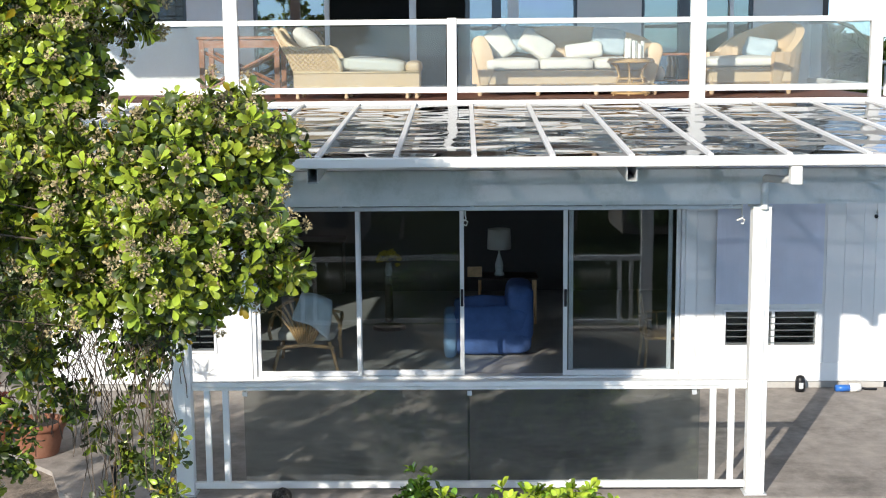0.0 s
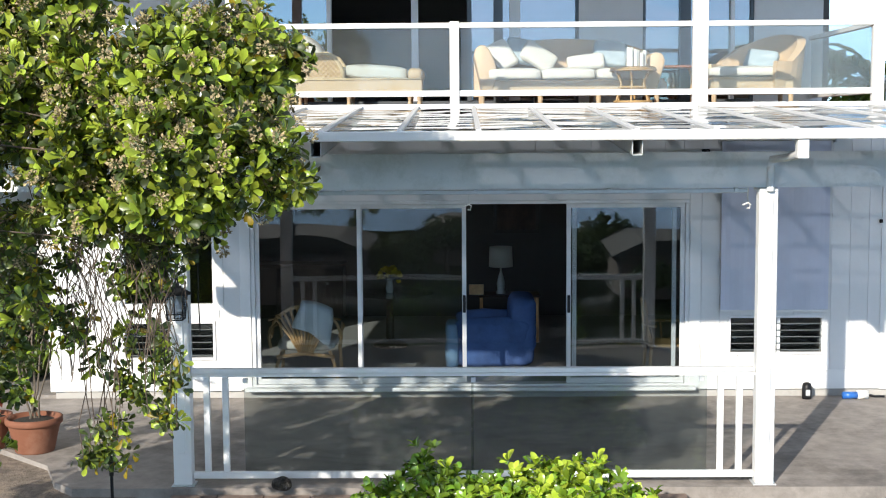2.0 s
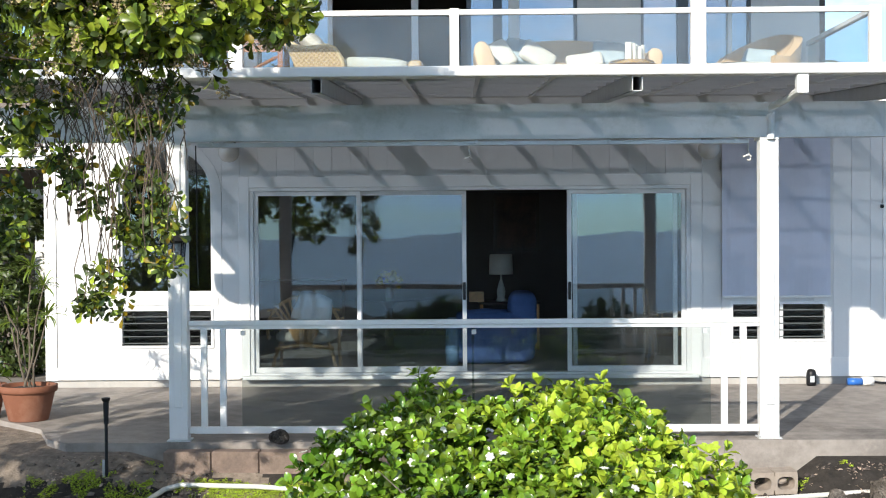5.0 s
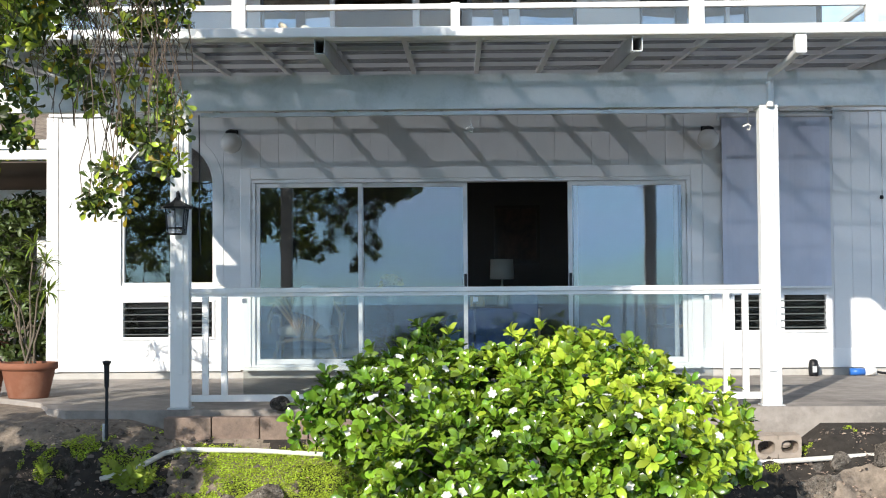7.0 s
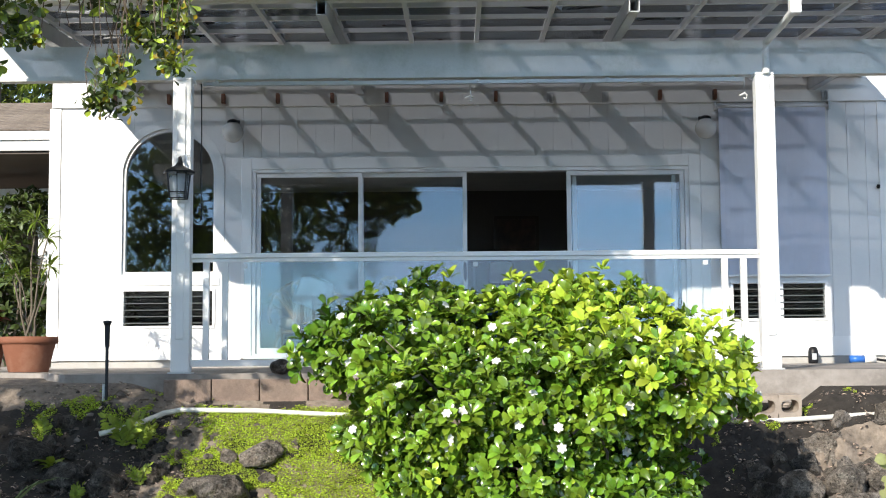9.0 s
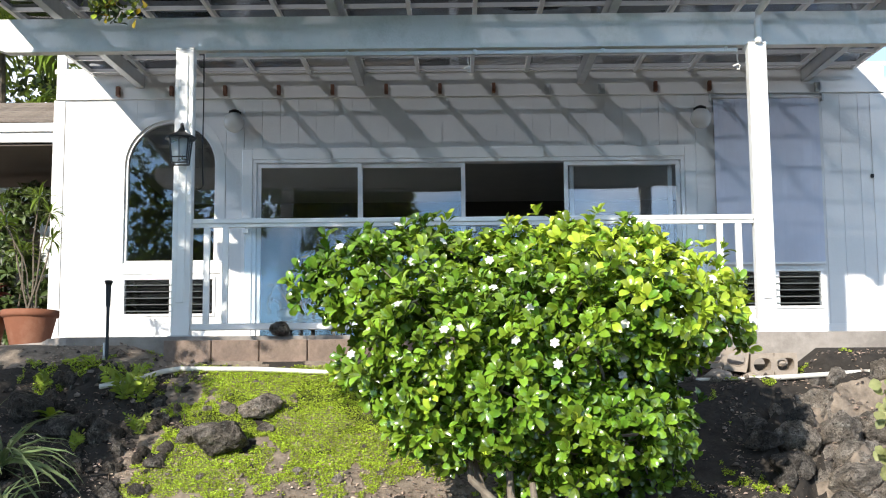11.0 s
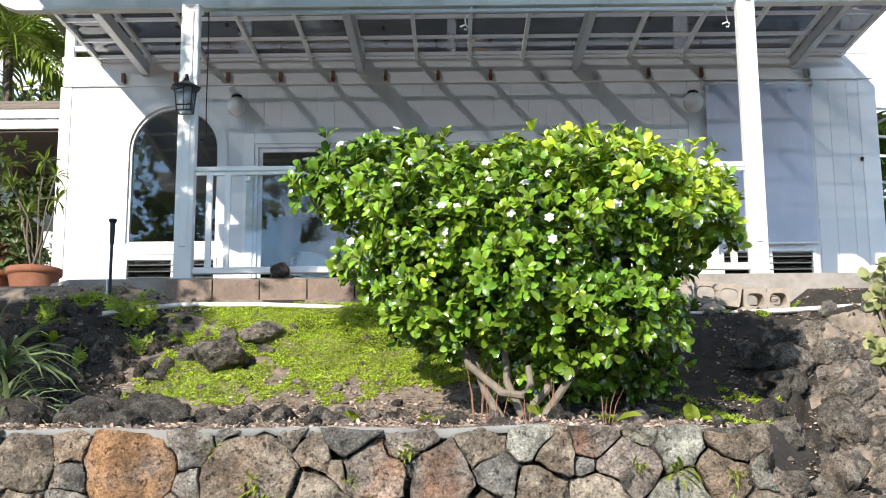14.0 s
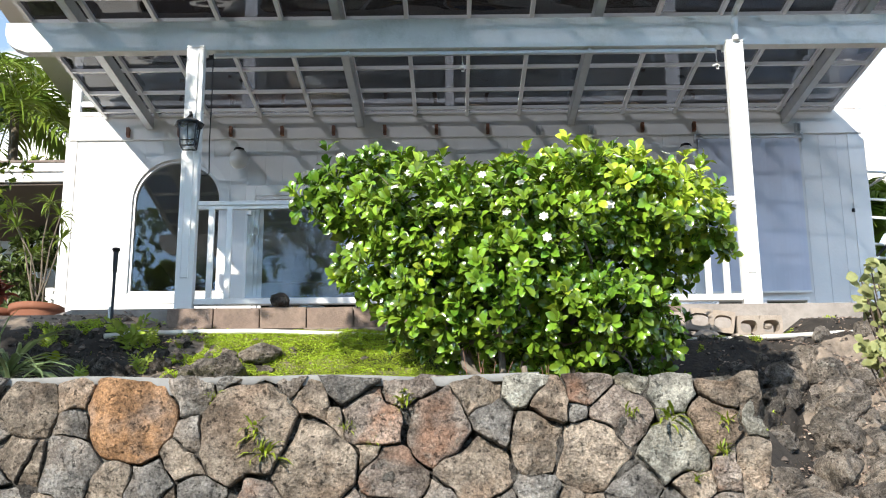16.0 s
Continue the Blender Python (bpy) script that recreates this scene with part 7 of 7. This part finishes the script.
part("post", boxed(0.78, 0.92, 0.91, 1.04, 0, 2.12, bevel=0.006), WHITE, wing)
part("brace", tube(bmesh.new(), [(0.80, 0.97, 1.75), (0.45, 0.97, 2.02), (-0.1, 0.97, 2.13)], 0.06, 8), WHITE, wing)
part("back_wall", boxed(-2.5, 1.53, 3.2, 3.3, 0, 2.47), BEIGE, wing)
part("floor_slab", boxed(-2.5, 1.53, -0.9, 3.2, -0.3, 0.02), CONCRETE, wing)

# ---- pots and their plants ----
def flower_pot(x, y, r, h, label):
    p = thing("terracotta_pot", (x, y, 0.0125 * y), label, "pot", "terracotta pots")
    part("body", lathe(bmesh.new(), [(r * 0.68, 0), (r * 0.70, 0.01), (r * 0.92, h * 0.76), (r * 0.93, h * 0.80), (r, h * 0.81), (r * 1.03, h * 0.86), (r * 1.02, h), (r * 0.90, h), (r * 0.88, h * 0.9), (0.01, h * 0.89)], sides=32), TERRACOTTA, p, smooth=True)
    part("soil", lathe(bmesh.new(), [(r * 0.87, h * 0.88), (r * 0.5, h * 0.93), (0.01, h * 0.94)], sides=20), GROUND, p)
    return p


flower_pot(-4.24, -2.30, 0.265, 0.335, "large terracotta pot holding a branching dracaena")
flower_pot(-4.72, -2.18, 0.22, 0.33, "terracotta pot holding a red-leaved ti plant")


def strap_head(c, count, length, rng, droop=0.5, width=0.5):
    d = rng.normal(size=(count, 3)) * (1, 1, 0.55) + (0, 0, 0.25)
    d /= np.linalg.norm(d, axis=1)[:, None]
    return [np.array(c)] * count, d, np.array([(0, 0, 1.0)] * count) + rng.normal(0, 0.2, (count, 3)), rng.uniform(0.7, 1.1, count) * length


def gather(sets):
    return [np.concatenate([np.asarray(s[i]) for s in sets]) for i in range(4)]


dr = thing("dracaena", (-4.24, -2.30, 0.27), "branching dracaena with spiky green heads", "plant")
heads = []
for k, (hx, hy, hz) in enumerate(((0.16, 0.0, 0.98), (-0.25, -0.05, 0.85), (0.02, 0.1, 1.15), (-0.14, 0.12, 0.62), (0.22, -0.1, 0.70), (-0.35, 0.05, 1.1))):
    part("stem", tube(bmesh.new(), [(0.02 * k - 0.04, 0.01 * k, 0.0), (hx * 0.3, hy * 0.4, hz * 0.3), (hx * 0.5 + 0.05 * math.sin(k * 2), hy, hz * 0.65), (hx, hy, hz)], [0.012, 0.010, 0.008, 0.006], 7), BARK, dr)
    heads.append(strap_head((hx, hy, hz), 30, 0.21, rng))
v, f = leaves(*gather(heads), ((0.0, 0.04, 0.0), (0.4, 0.055, 0.08), (0.75, 0.04, 0.04), (1.0, 0.003, -0.15)))
raw("foliage", v, f, PALM, dr, smooth=True)
ti = thing("ti_plant", (-4.78, -2.18, 0.27), "red-leaved ti plant in a pot", "plant")
bm = bmesh.new()
heads = []
for hx, hy, hz in ((0.06, -0.05, 0.30), (-0.1, 0.05, 0.42), (0.12, 0.0, 0.2)):
    tube(bm, [(0, 0, 0), (hx * 0.6, hy, hz * 0.6), (hx, hy, hz)], 0.014, 6)
    heads.append(strap_head((hx, hy, hz), 18, 0.20, rng))
part("stem", bm, BARK, ti)
v, f = leaves(*gather(heads), LEAF_LONG)
raw("foliage", v, f, RED_LEAF, ti, smooth=True)
bush = thing("dark_bush", (-5.5, 0.9, 0.02), "dark green bush beside the carport", "bush")
tips, dirs = crown_tips([(0, 0, 0.7, 0.5, 0.4, 0.6), (-0.4, 0.2, 1.3, 0.5, 0.4, 0.6), (0.35, 0.3, 0.5, 0.4, 0.3, 0.5), (0.1, 0.2, 1.9, 0.3, 0.3, 0.25), (0.9, 0.5, 0.7, 0.45, 0.35, 0.65), (0.75, 0.6, 1.4, 0.4, 0.3, 0.4)], 900, rng, 0.4, 0.4)
P, A, U, S = rosettes(tips, dirs, rng, (5, 8), (0.08, 0.14), (30, 85))
v, f = leaves(P, A, U, S, LEAF_LONG)
raw("foliage", v, f, LEAF_DARK, bush, smooth=True)
bm = bmesh.new()
for k in range(7):
    t = tips[k * 50]
    tube(bm, [(0, 0, 0), tuple(np.array(t) * 0.5), tuple(t)], [0.025, 0.015, 0.006], 6)
part("stem", bm, BARK, bush)

# ---- small plants on the bank and the wall ----
def tuft(name, loc, count, length, m, outline, label, seed, flat=0.55, lean=(0, -0.3, 0.5)):
    r = np.random.default_rng(seed)
    p = thing(name, loc, label, "plant", name + " tufts")
    d = r.normal(size=(count, 3)) * (1, 1, flat) + lean
    d /= np.linalg.norm(d, axis=1)[:, None]
    v, f = leaves(r.normal(0, 0.012, (count, 3)), d, np.array([(0, -0.2, 1.0)] * count) + r.normal(0, 0.2, (count, 3)), r.uniform(0.55, 1.1, count) * length, outline)
    raw("foliage", v, f, m, p, smooth=True)


def on_bank(x, y, dz=0.0):
    return (x, y, ground_z(x, y) + dz)


def lobed_fern(x, y, count, length, seed):
    """Fronds with a midrib and deep lobes, rising and arching from one crown."""
    r = np.random.default_rng(seed)
    p = thing("lobed_fern", on_bank(x, y), "bright yellow-green fern with deeply lobed fronds", "fern", "lobed ferns")
    P, A, U, S = [], [], [], []
    for k in range(count):
        a = r.uniform(0, 6.28)
        out = np.array((math.cos(a), math.sin(a) * 0.7 - 0.35, 0))
        L = length * r.uniform(0.7, 1.1)
        pts = [np.array((0, 0, 0.01)) + out * L * 0.5 * u + np.array((0, 0, L * (1.2 * u - 0.4 * u * u))) for u in np.linspace(0, 1, 8)]
        for j in range(1, 7):
            t = pts[j + 1] - pts[j]
            t /= np.linalg.norm(t)
            face = np.array((0, -1.0, 0.6)) + r.normal(0, 0.15, 3)
            side = np.cross(t, face)
            side /= np.linalg.norm(side)
            w = L * (0.16, 0.24, 0.30, 0.30, 0.24, 0.17)[j - 1]
            for s in (-1, 1):
                P.append(pts[j] - t * 0.02)
                A.append(side * s + t * 0.75)
                U.append(face)
                S.append(w)
        P.append(pts[6]); A.append(pts[7] - pts[6]); U.append(np.array((0, -1.0, 0.6))); S.append(L * 0.22)
    v, f = leaves(P, A, U, S, ((0.0, 0.22, 0.0), (0.5, 0.21, 0.03), (0.85, 0.12, 0.0), (1.0, 0.01, -0.04)))
    raw("frond", v, f, FERN, p, smooth=True)


for i, (x, y, n, s) in enumerate(((-2.78, -4.45, 9, 0.34), (-2.66, -4.42, 6, 0.28), (-2.57, -4.80, 6, 0.20), (-3.0, -4.98, 4, 0.2), (-3.45, -4.3, 5, 0.2))):
    lobed_fern(x, y, n, s, 80 + i)
for i, (x, y, n, s) in enumerate(((-3.3, -4.6, 10, 0.16), (-0.3, -7.25, 14, 0.12), (-0.75, -7.0, 14, 0.10), (1.3, -6.9, 10, 0.16), (0.35, -7.1, 14, 0.16), (0.75, -7.3, 12, 0.18), (1.6, -5.9, 12, 0.12))):
    tuft("fern", on_bank(x, y), n, s, FERN, LEAF_LONG, "small bright green fern growing in the bank", i)
for i, (x, z, n, s) in enumerate(((-0.95, -2.12, 14, 0.11), (-0.98, -2.02, 12, 0.09), (0.80, -1.98, 10, 0.12), (0.62, -1.96, 6, 0.07), (-0.35, -1.90, 14, 0.08), (1.03, -1.99, 10, 0.06), (1.02, -2.12, 12, 0.06), (-0.60, -2.00, 6, 0.05), (-1.18, -1.87, 8, 0.05), (0.9, -2.24, 10, 0.06), (-0.48, -2.07, 6, 0.04))):
    tuft("wall_fern", (x, WALL_Y - 0.02, z), n * 2, s * 1.15, FERN, ((0.0, 0.015, 0.0), (0.4, 0.075, 0.08), (0.75, 0.055, 0.04), (1.0, 0.005, -0.16)), "tiny fern growing from a wall joint", 30 + i, 0.8, (0, -0.8, 0.4))
LILY = ((0.0, 0.02, 0.0), (0.3, 0.034, 0.10), (0.6, 0.03, 0.08), (0.85, 0.018, -0.06), (1.0, 0.003, -0.25))
for i, (x, y, dz, n, long) in enumerate(((-3.28, -5.75, 0.35, 60, 0.62), (-3.22, -6.1, 0.05, 50, 0.6), (-3.0, -6.5, -0.02, 50, 0.55))):
    tuft("strap_lily", on_bank(x, y, dz), n, long, STRAP, LILY, "clump of arching pale strap leaves", 50 + i, 0.45, (0.35, -0.25, 0.35))
STALK = mat("dry_stalk", (0.34, 0.17, 0.11), 0.9, vary=0.2, scale=30)
for i, (x, y, h) in enumerate(((-0.02, -7.45, 0.42), (0.06, -7.5, 0.30), (0.42, -7.35, 0.22), (0.68, -7.5, 0.26), (0.25, -7.6, 0.18), (-0.35, -7.5, 0.15))):
    r = np.random.default_rng(60 + i)
    g = thing("dry_grass", on_bank(x, y), "dry reddish grass stalks under the shrub", "dry grass", "dry grass tufts")
    bm = bmesh.new()
    for k in range(4):
        q = r.normal(0, 0.05, 2)
        tube(bm, [(q[0] * 0.3, q[1] * 0.3, -0.02), (q[0] * 0.6, q[1] * 0.6, h * 0.5), (q[0], q[1], h * r.uniform(0.6, 1.1))], [0.0028, 0.0022, 0.0012], 4)
    part("stalk", bm, STALK, g)
r = np.random.default_rng(91)
for k in range(16):
    x, y = r.uniform(-3.4, -2.1), r.uniform(-5.3, -3.9)
    a, n = r.uniform(0, 6.28), r.uniform(0.12, 0.4)
    g = thing("fallen_twig", on_bank(x, y, 0.012), "thin dry twig lying on the dark soil", "twig", "fallen twigs")
    pts = [(n * u * math.cos(a + 0.7 * u), n * u * math.sin(a + 0.7 * u)) for u in (0, 0.35, 0.7, 1.0)]
    part("stick", tube(bmesh.new(), [(px, py, ground_z(x + px, y + py) - ground_z(x, y) + 0.03 * math.sin(3 * i + k)) for i, (px, py) in enumerate(pts)], [0.006, 0.005, 0.004, 0.002], 5), TWIG, g)
gd = thing("broad_leaf_vine", on_bank(2.64, -6.5), "pale broad-leaved vine standing over the rocks", "vine")
r = np.random.default_rng(77)
base = -gd.location.z
bm = bmesh.new()
P, A, U, S = [], [], [], []
for k in range(60):
    x, y, z = r.uniform(-0.16, 0.30), r.uniform(-0.25, 0.2), base - r.uniform(0.55, 1.2)
    if x < -0.05 and z < base - 0.85:
        x += 0.12
    tube(bm, [(0.1, 0.1, 0.0), (0.12 + x * 0.4, 0.1, z * 0.6), (x, y, z)], [0.014, 0.010, 0.005], 5)
    for _ in range(int(r.integers(5, 9))):
        P.append((x + r.normal(0, 0.03), y + r.normal(0, 0.03), z + r.normal(0, 0.03)))
        A.append((r.normal(0, 1), r.normal(-0.35, 0.5), r.normal(0.0, 0.7)))
        U.append(np.array((0, -0.9, 0.6)) + r.normal(0, 0.35, 3))
        S.append(r.uniform(0.05, 0.10))
v, f = leaves(P, A, U, S, ((0.0, 0.06, 0.0), (0.25, 0.26, 0.05), (0.6, 0.42, 0.06), (0.85, 0.30, 0.0), (1.0, 0.05, -0.06)))
raw("foliage", v, f, PALE_LEAF, gd, smooth=True)
part("stem", bm, TWIG, gd)

# ---- houses and trees on the land below, mirrored in the door glass ----
DARK_SHINGLE = mat("dark_shingle", (0.05, 0.052, 0.045), 0.9, vary=0.25, scale=3, bump=0.4)


def lower_house(x, y, w, h, label):
    z = ground_z(x, y)
    p = thing("neighbour_house", (x, y, z), label, "house", "houses below the garden")
    wall = part("wall", boxed(-w / 2, w / 2, -4.0, 4.0, -0.3, h, bevel=0.02), BEIGE, p)
    bm = bmesh.new()
    prism(bm, [(-w / 2 - 0.5, h + 0.005), (w / 2 + 0.5, h + 0.005), (w / 2 - 1.2, h + 0.7), (-w / 2 + 1.2, h + 0.7)], -4.5, 4.5)
    bmesh.ops.recalc_face_normals(bm, faces=bm.faces)
    part("roof", bm, DARK_SHINGLE, p)
    for k in range(int(w / 2.4)):
        part("window", boxed(-w / 2 + 0.8 + 2.4 * k, -w / 2 + 2.0 + 2.4 * k, 4.003, 4.04, 1.0, 2.1), BLACK, wall)


lower_house(-9.2, -58, 7.5, 2.9, "pale single-storey house below the garden")
lower_house(11.5, -60, 6.0, 2.4, "low pale house among green trees")
lower_house(2.5, -84, 9.0, 2.6, "long pale house farther down the slope")
for i, (x, y, h, w) in enumerate(((-3.6, -56, 3.4, 1.7), (-15.0, -60, 4.0, 2.4), (6.0, -58, 3.3, 2.0), (15.5, -58, 3.6, 2.0), (8.8, -66, 4.2, 2.2), (-1.0, -74, 3.6, 2.6), (9.8, -54.5, 2.0, 1.3))):
    r = np.random.default_rng(500 + i)
    g = thing("lower_tree", (x, y, ground_z(x, y)), "round green tree on the land below the garden", "tree", "trees below the garden")
    part("trunk", tube(bmesh.new(), [(0, 0, -0.3), (0.1, 0, h * 0.4), (0.0, 0.1, h * 0.75)], [0.16, 0.12, 0.06], 8), BARK, g)
    tips, dirs = crown_tips([(0, 0, h * 0.70, w * 0.7, w * 0.6, h * 0.3), (-w * 0.4, 0.2, h * 0.6, w * 0.5, w * 0.5, h * 0.24), (w * 0.45, 0, h * 0.62, w * 0.5, w * 0.5, h * 0.22)], 260, r, 0.4, 0.4)
    v, f = leaves(*rosettes(tips, dirs, r, (5, 8), (0.22, 0.36), (30, 85)), LEAF_OVAL)
    raw("crown", v, f, LEAF_DARK, g, smooth=True)

# ---- palms ----
def palm(loc, height, fronds, length, seed, label):
    r = np.random.default_rng(seed)
    p = thing("palm_tree", loc, label, "palm", "garden palms")
    part("trunk", tube(bmesh.new(), [(0, 0, -0.2), (0.05, 0, height * 0.4), (0.02, 0.05, height * 0.8), (0, 0, height)], [0.12, 0.09, 0.08, 0.07], 10), BARK, p)
    P, A, U, S = [], [], [], []
    bm = bmesh.new()
    for k in range(fronds):
        a = k * 2.399 + r.uniform(-0.2, 0.2)
        lift = r.uniform(-0.1, 1.1)
        pts = []
        for j in range(15):
            u = j / 14
            rad = length * u * (0.95 - 0.2 * lift * 0.5)
            z = height + length * (lift * u - (0.55 + 0.3 * lift) * u * u)
            pts.append(np.array((rad * math.cos(a), rad * math.sin(a), z)))
        tube(bm, [tuple(q) for q in pts], [0.02 * (1 - 0.8 * j / 14) + 0.003 for j in range(15)], 5)
        for j in range(1, 14):
            for q in (0.0, 0.5):
                c = pts[j] * (1 - q) + pts[j + 1] * q
                t = pts[j + 1] - pts[j]
                t /= np.linalg.norm(t)
                side = np.cross(t, (0, 0, 1))
                side /= np.linalg.norm(side) + 1e-9
                w = length * 0.36 * math.sin(math.pi * (0.12 + 0.85 * (j + q) / 14.5))
                for s in (-1, 1):
                    P.append(c)
                    A.append(side * s + t * 0.7 + np.array((0, 0, -0.25 + r.normal(0, 0.1))))
                    U.append(np.array((0, 0, 1)) + r.normal(0, 0.15, 3))
                    S.append(w * r.uniform(0.85, 1.1))
    part("frond_rib", bm, PALM, p)
    v, f = leaves(P, A, U, S, LEAF_STRIP)
    raw("fronds", v, f, PALM, p, smooth=True)


bt = thing("garden_tree", (-8.6, 9.5, 0), "dense green tree standing behind the wing", "tree")
r = np.random.default_rng(23)
BT = [(0.2, 0, 3.2, 1.5, 1.0, 1.0), (-0.8, 0.3, 4.6, 1.4, 1.0, 1.0), (1.0, 0.2, 4.5, 1.2, 0.9, 0.8), (1.9, 0.3, 3.6, 0.9, 0.9, 0.8), (0.2, 0.4, 5.7, 1.1, 0.9, 0.7), (-2.0, 0.2, 3.6, 1.1, 0.9, 1.0), (1.6, 0.5, 5.3, 0.7, 0.7, 0.5)]
tips, dirs = crown_tips(BT, 1500, r, 0.45, 0.4)
P, A, U, S = (np.array(a) for a in rosettes(tips, [d + np.array((-0.2, -0.5, 0.1)) for d in dirs], r, (5, 9), (0.12, 0.24), (25, 80)))
pick = r.uniform(size=len(P))
# dark share picked at random; the crown's shade is in the colour
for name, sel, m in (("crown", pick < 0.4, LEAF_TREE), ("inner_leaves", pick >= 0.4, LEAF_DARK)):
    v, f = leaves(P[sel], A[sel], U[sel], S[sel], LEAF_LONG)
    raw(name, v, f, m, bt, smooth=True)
part("trunk", tube(bmesh.new(), [(0.1, 0, -0.2), (0.0, 0.1, 1.5), (0.15, 0.1, 3.0), (0.1, 0.2, 4.8)], [0.22, 0.18, 0.14, 0.06], 10), BARK, bt)
palm((-7.1, 4.6, 0), 5.3, 17, 1.9, 1, "feathery green palm behind the wing")
palm((-8.6, 6.6, 0), 6.6, 17, 2.2, 2, "tall feathery palm behind the wing")
palm((-6.2, 7.5, 0), 4.3, 15, 1.7, 3, "feathery palm behind the wing roof")
gp = thing("banana_clump", (6.0, 5.2, -0.3), "broad-leaved green banana clump beside the balcony", "plant")
r = np.random.default_rng(41)
P, A, U, S = [], [], [], []
bm = bmesh.new()
for k in range(9):
    x, y, h = r.uniform(-0.75, 0.7), r.uniform(-0.4, 0.6), r.uniform(2.6, 4.6)
    tube(bm, [(x * 0.6, y * 0.6, 0), (x * 0.8, y * 0.8, h * 0.5), (x, y, h)], [0.09, 0.07, 0.04], 8)
    for _ in range(8):
        a = r.uniform(0, 6.28)
        P.append((x, y, h - r.uniform(0.0, 0.5)))
        A.append((math.cos(a), math.sin(a), r.uniform(0.2, 1.0)))
        U.append((0, -0.3, 1.0))
        S.append(r.uniform(0.7, 1.2))
part("stem", bm, PALM, gp)
v, f = leaves(P, A, U, S, ((0.0, 0.01, 0.0), (0.25, 0.11, 0.05), (0.55, 0.15, 0.03), (0.8, 0.11, -0.08), (1.0, 0.01, -0.25)))
raw("foliage", v, f, PALM, gp, smooth=True)
palm((6.1, 5.2, -0.3), 3.9, 16, 1.5, 4, "leafy palm beside the balcony")
palm((7.0, 3.6, -0.3), 2.3, 14, 1.3, 5, "low leafy palm beside the house")

# ---- white tube frame beyond the east corner ----
fr = thing("shade_frame", (6.2, 3.2, -0.3), "white metal tube shade frame beside the house", "frame")
for x in (-0.55, 0.75):
    part("upright", tube(bmesh.new(), [(x, 0, 0), (x, 0, 3.9)], 0.035, 8), WHITE, fr)
for z, y in ((3.9, 0), (3.55, 0.2), (3.2, 0.0), (2.9, 0.3), (2.6, 0)):
    part("cross_bar", tube(bmesh.new(), [(-0.75, y, z + 0.06), (1.4, y, z - 0.1)], 0.022, 8), WHITE, fr)
part("strut", tube(bmesh.new(), [(-0.55, 0, 2.4), (0.75, 0, 3.8)], 0.02, 8), BLACK, fr)
for x in (-0.2, 0.3):
    part("rafter", tube(bmesh.new(), [(x, -0.6, 3.7), (x, 1.2, 3.95)], 0.02, 8), WHITE, fr)

# ---- small things on the patio ----
sp = thing("path_light", (3.762, -0.16, 0.0), "small black solar light standing on the patio", "light")
part("body", lathe(bmesh.new(), [(0.05, 0), (0.055, 0.02), (0.055, 0.13), (0.045, 0.17), (0.02, 0.185)], sides=16), BLACK, sp, smooth=True)
part("lens", boxed(-0.025, 0.025, -0.058, -0.048, 0.04, 0.11, bevel=0.004), STEEL, sp)
hz = thing("hose_nozzle", (4.27, -0.20, 0.0), "blue and white hose fitting lying on the patio", "hose fitting")
part("barrel", tube(bmesh.new(), [(-0.12, 0, 0.045), (0.04, 0.0, 0.045)], 0.04, 12), mat("blue_plastic", (0.03, 0.15, 0.50), 0.35, vary=0.05), hz, "blue plastic barrel", smooth=True)
part("collar", tube(bmesh.new(), [(0.04, 0, 0.05), (0.16, 0.02, 0.05)], 0.05, 12), WAX, hz, smooth=True)
part("tail", tube(bmesh.new(), [(0.16, 0.02, 0.045), (0.24, 0.01, 0.03), (0.36, 0.05, 0.02)], 0.014, 8), BLACK, hz)
knob = thing("wall_spigot", (4.587, -0.03, 1.98), "small dark fitting on the wall seam", "fitting")
part("knob", lathe(bmesh.new(), [(0.018, -0.02), (0.022, 0.0), (0.018, 0.02)], sides=10), BLACK, knob)
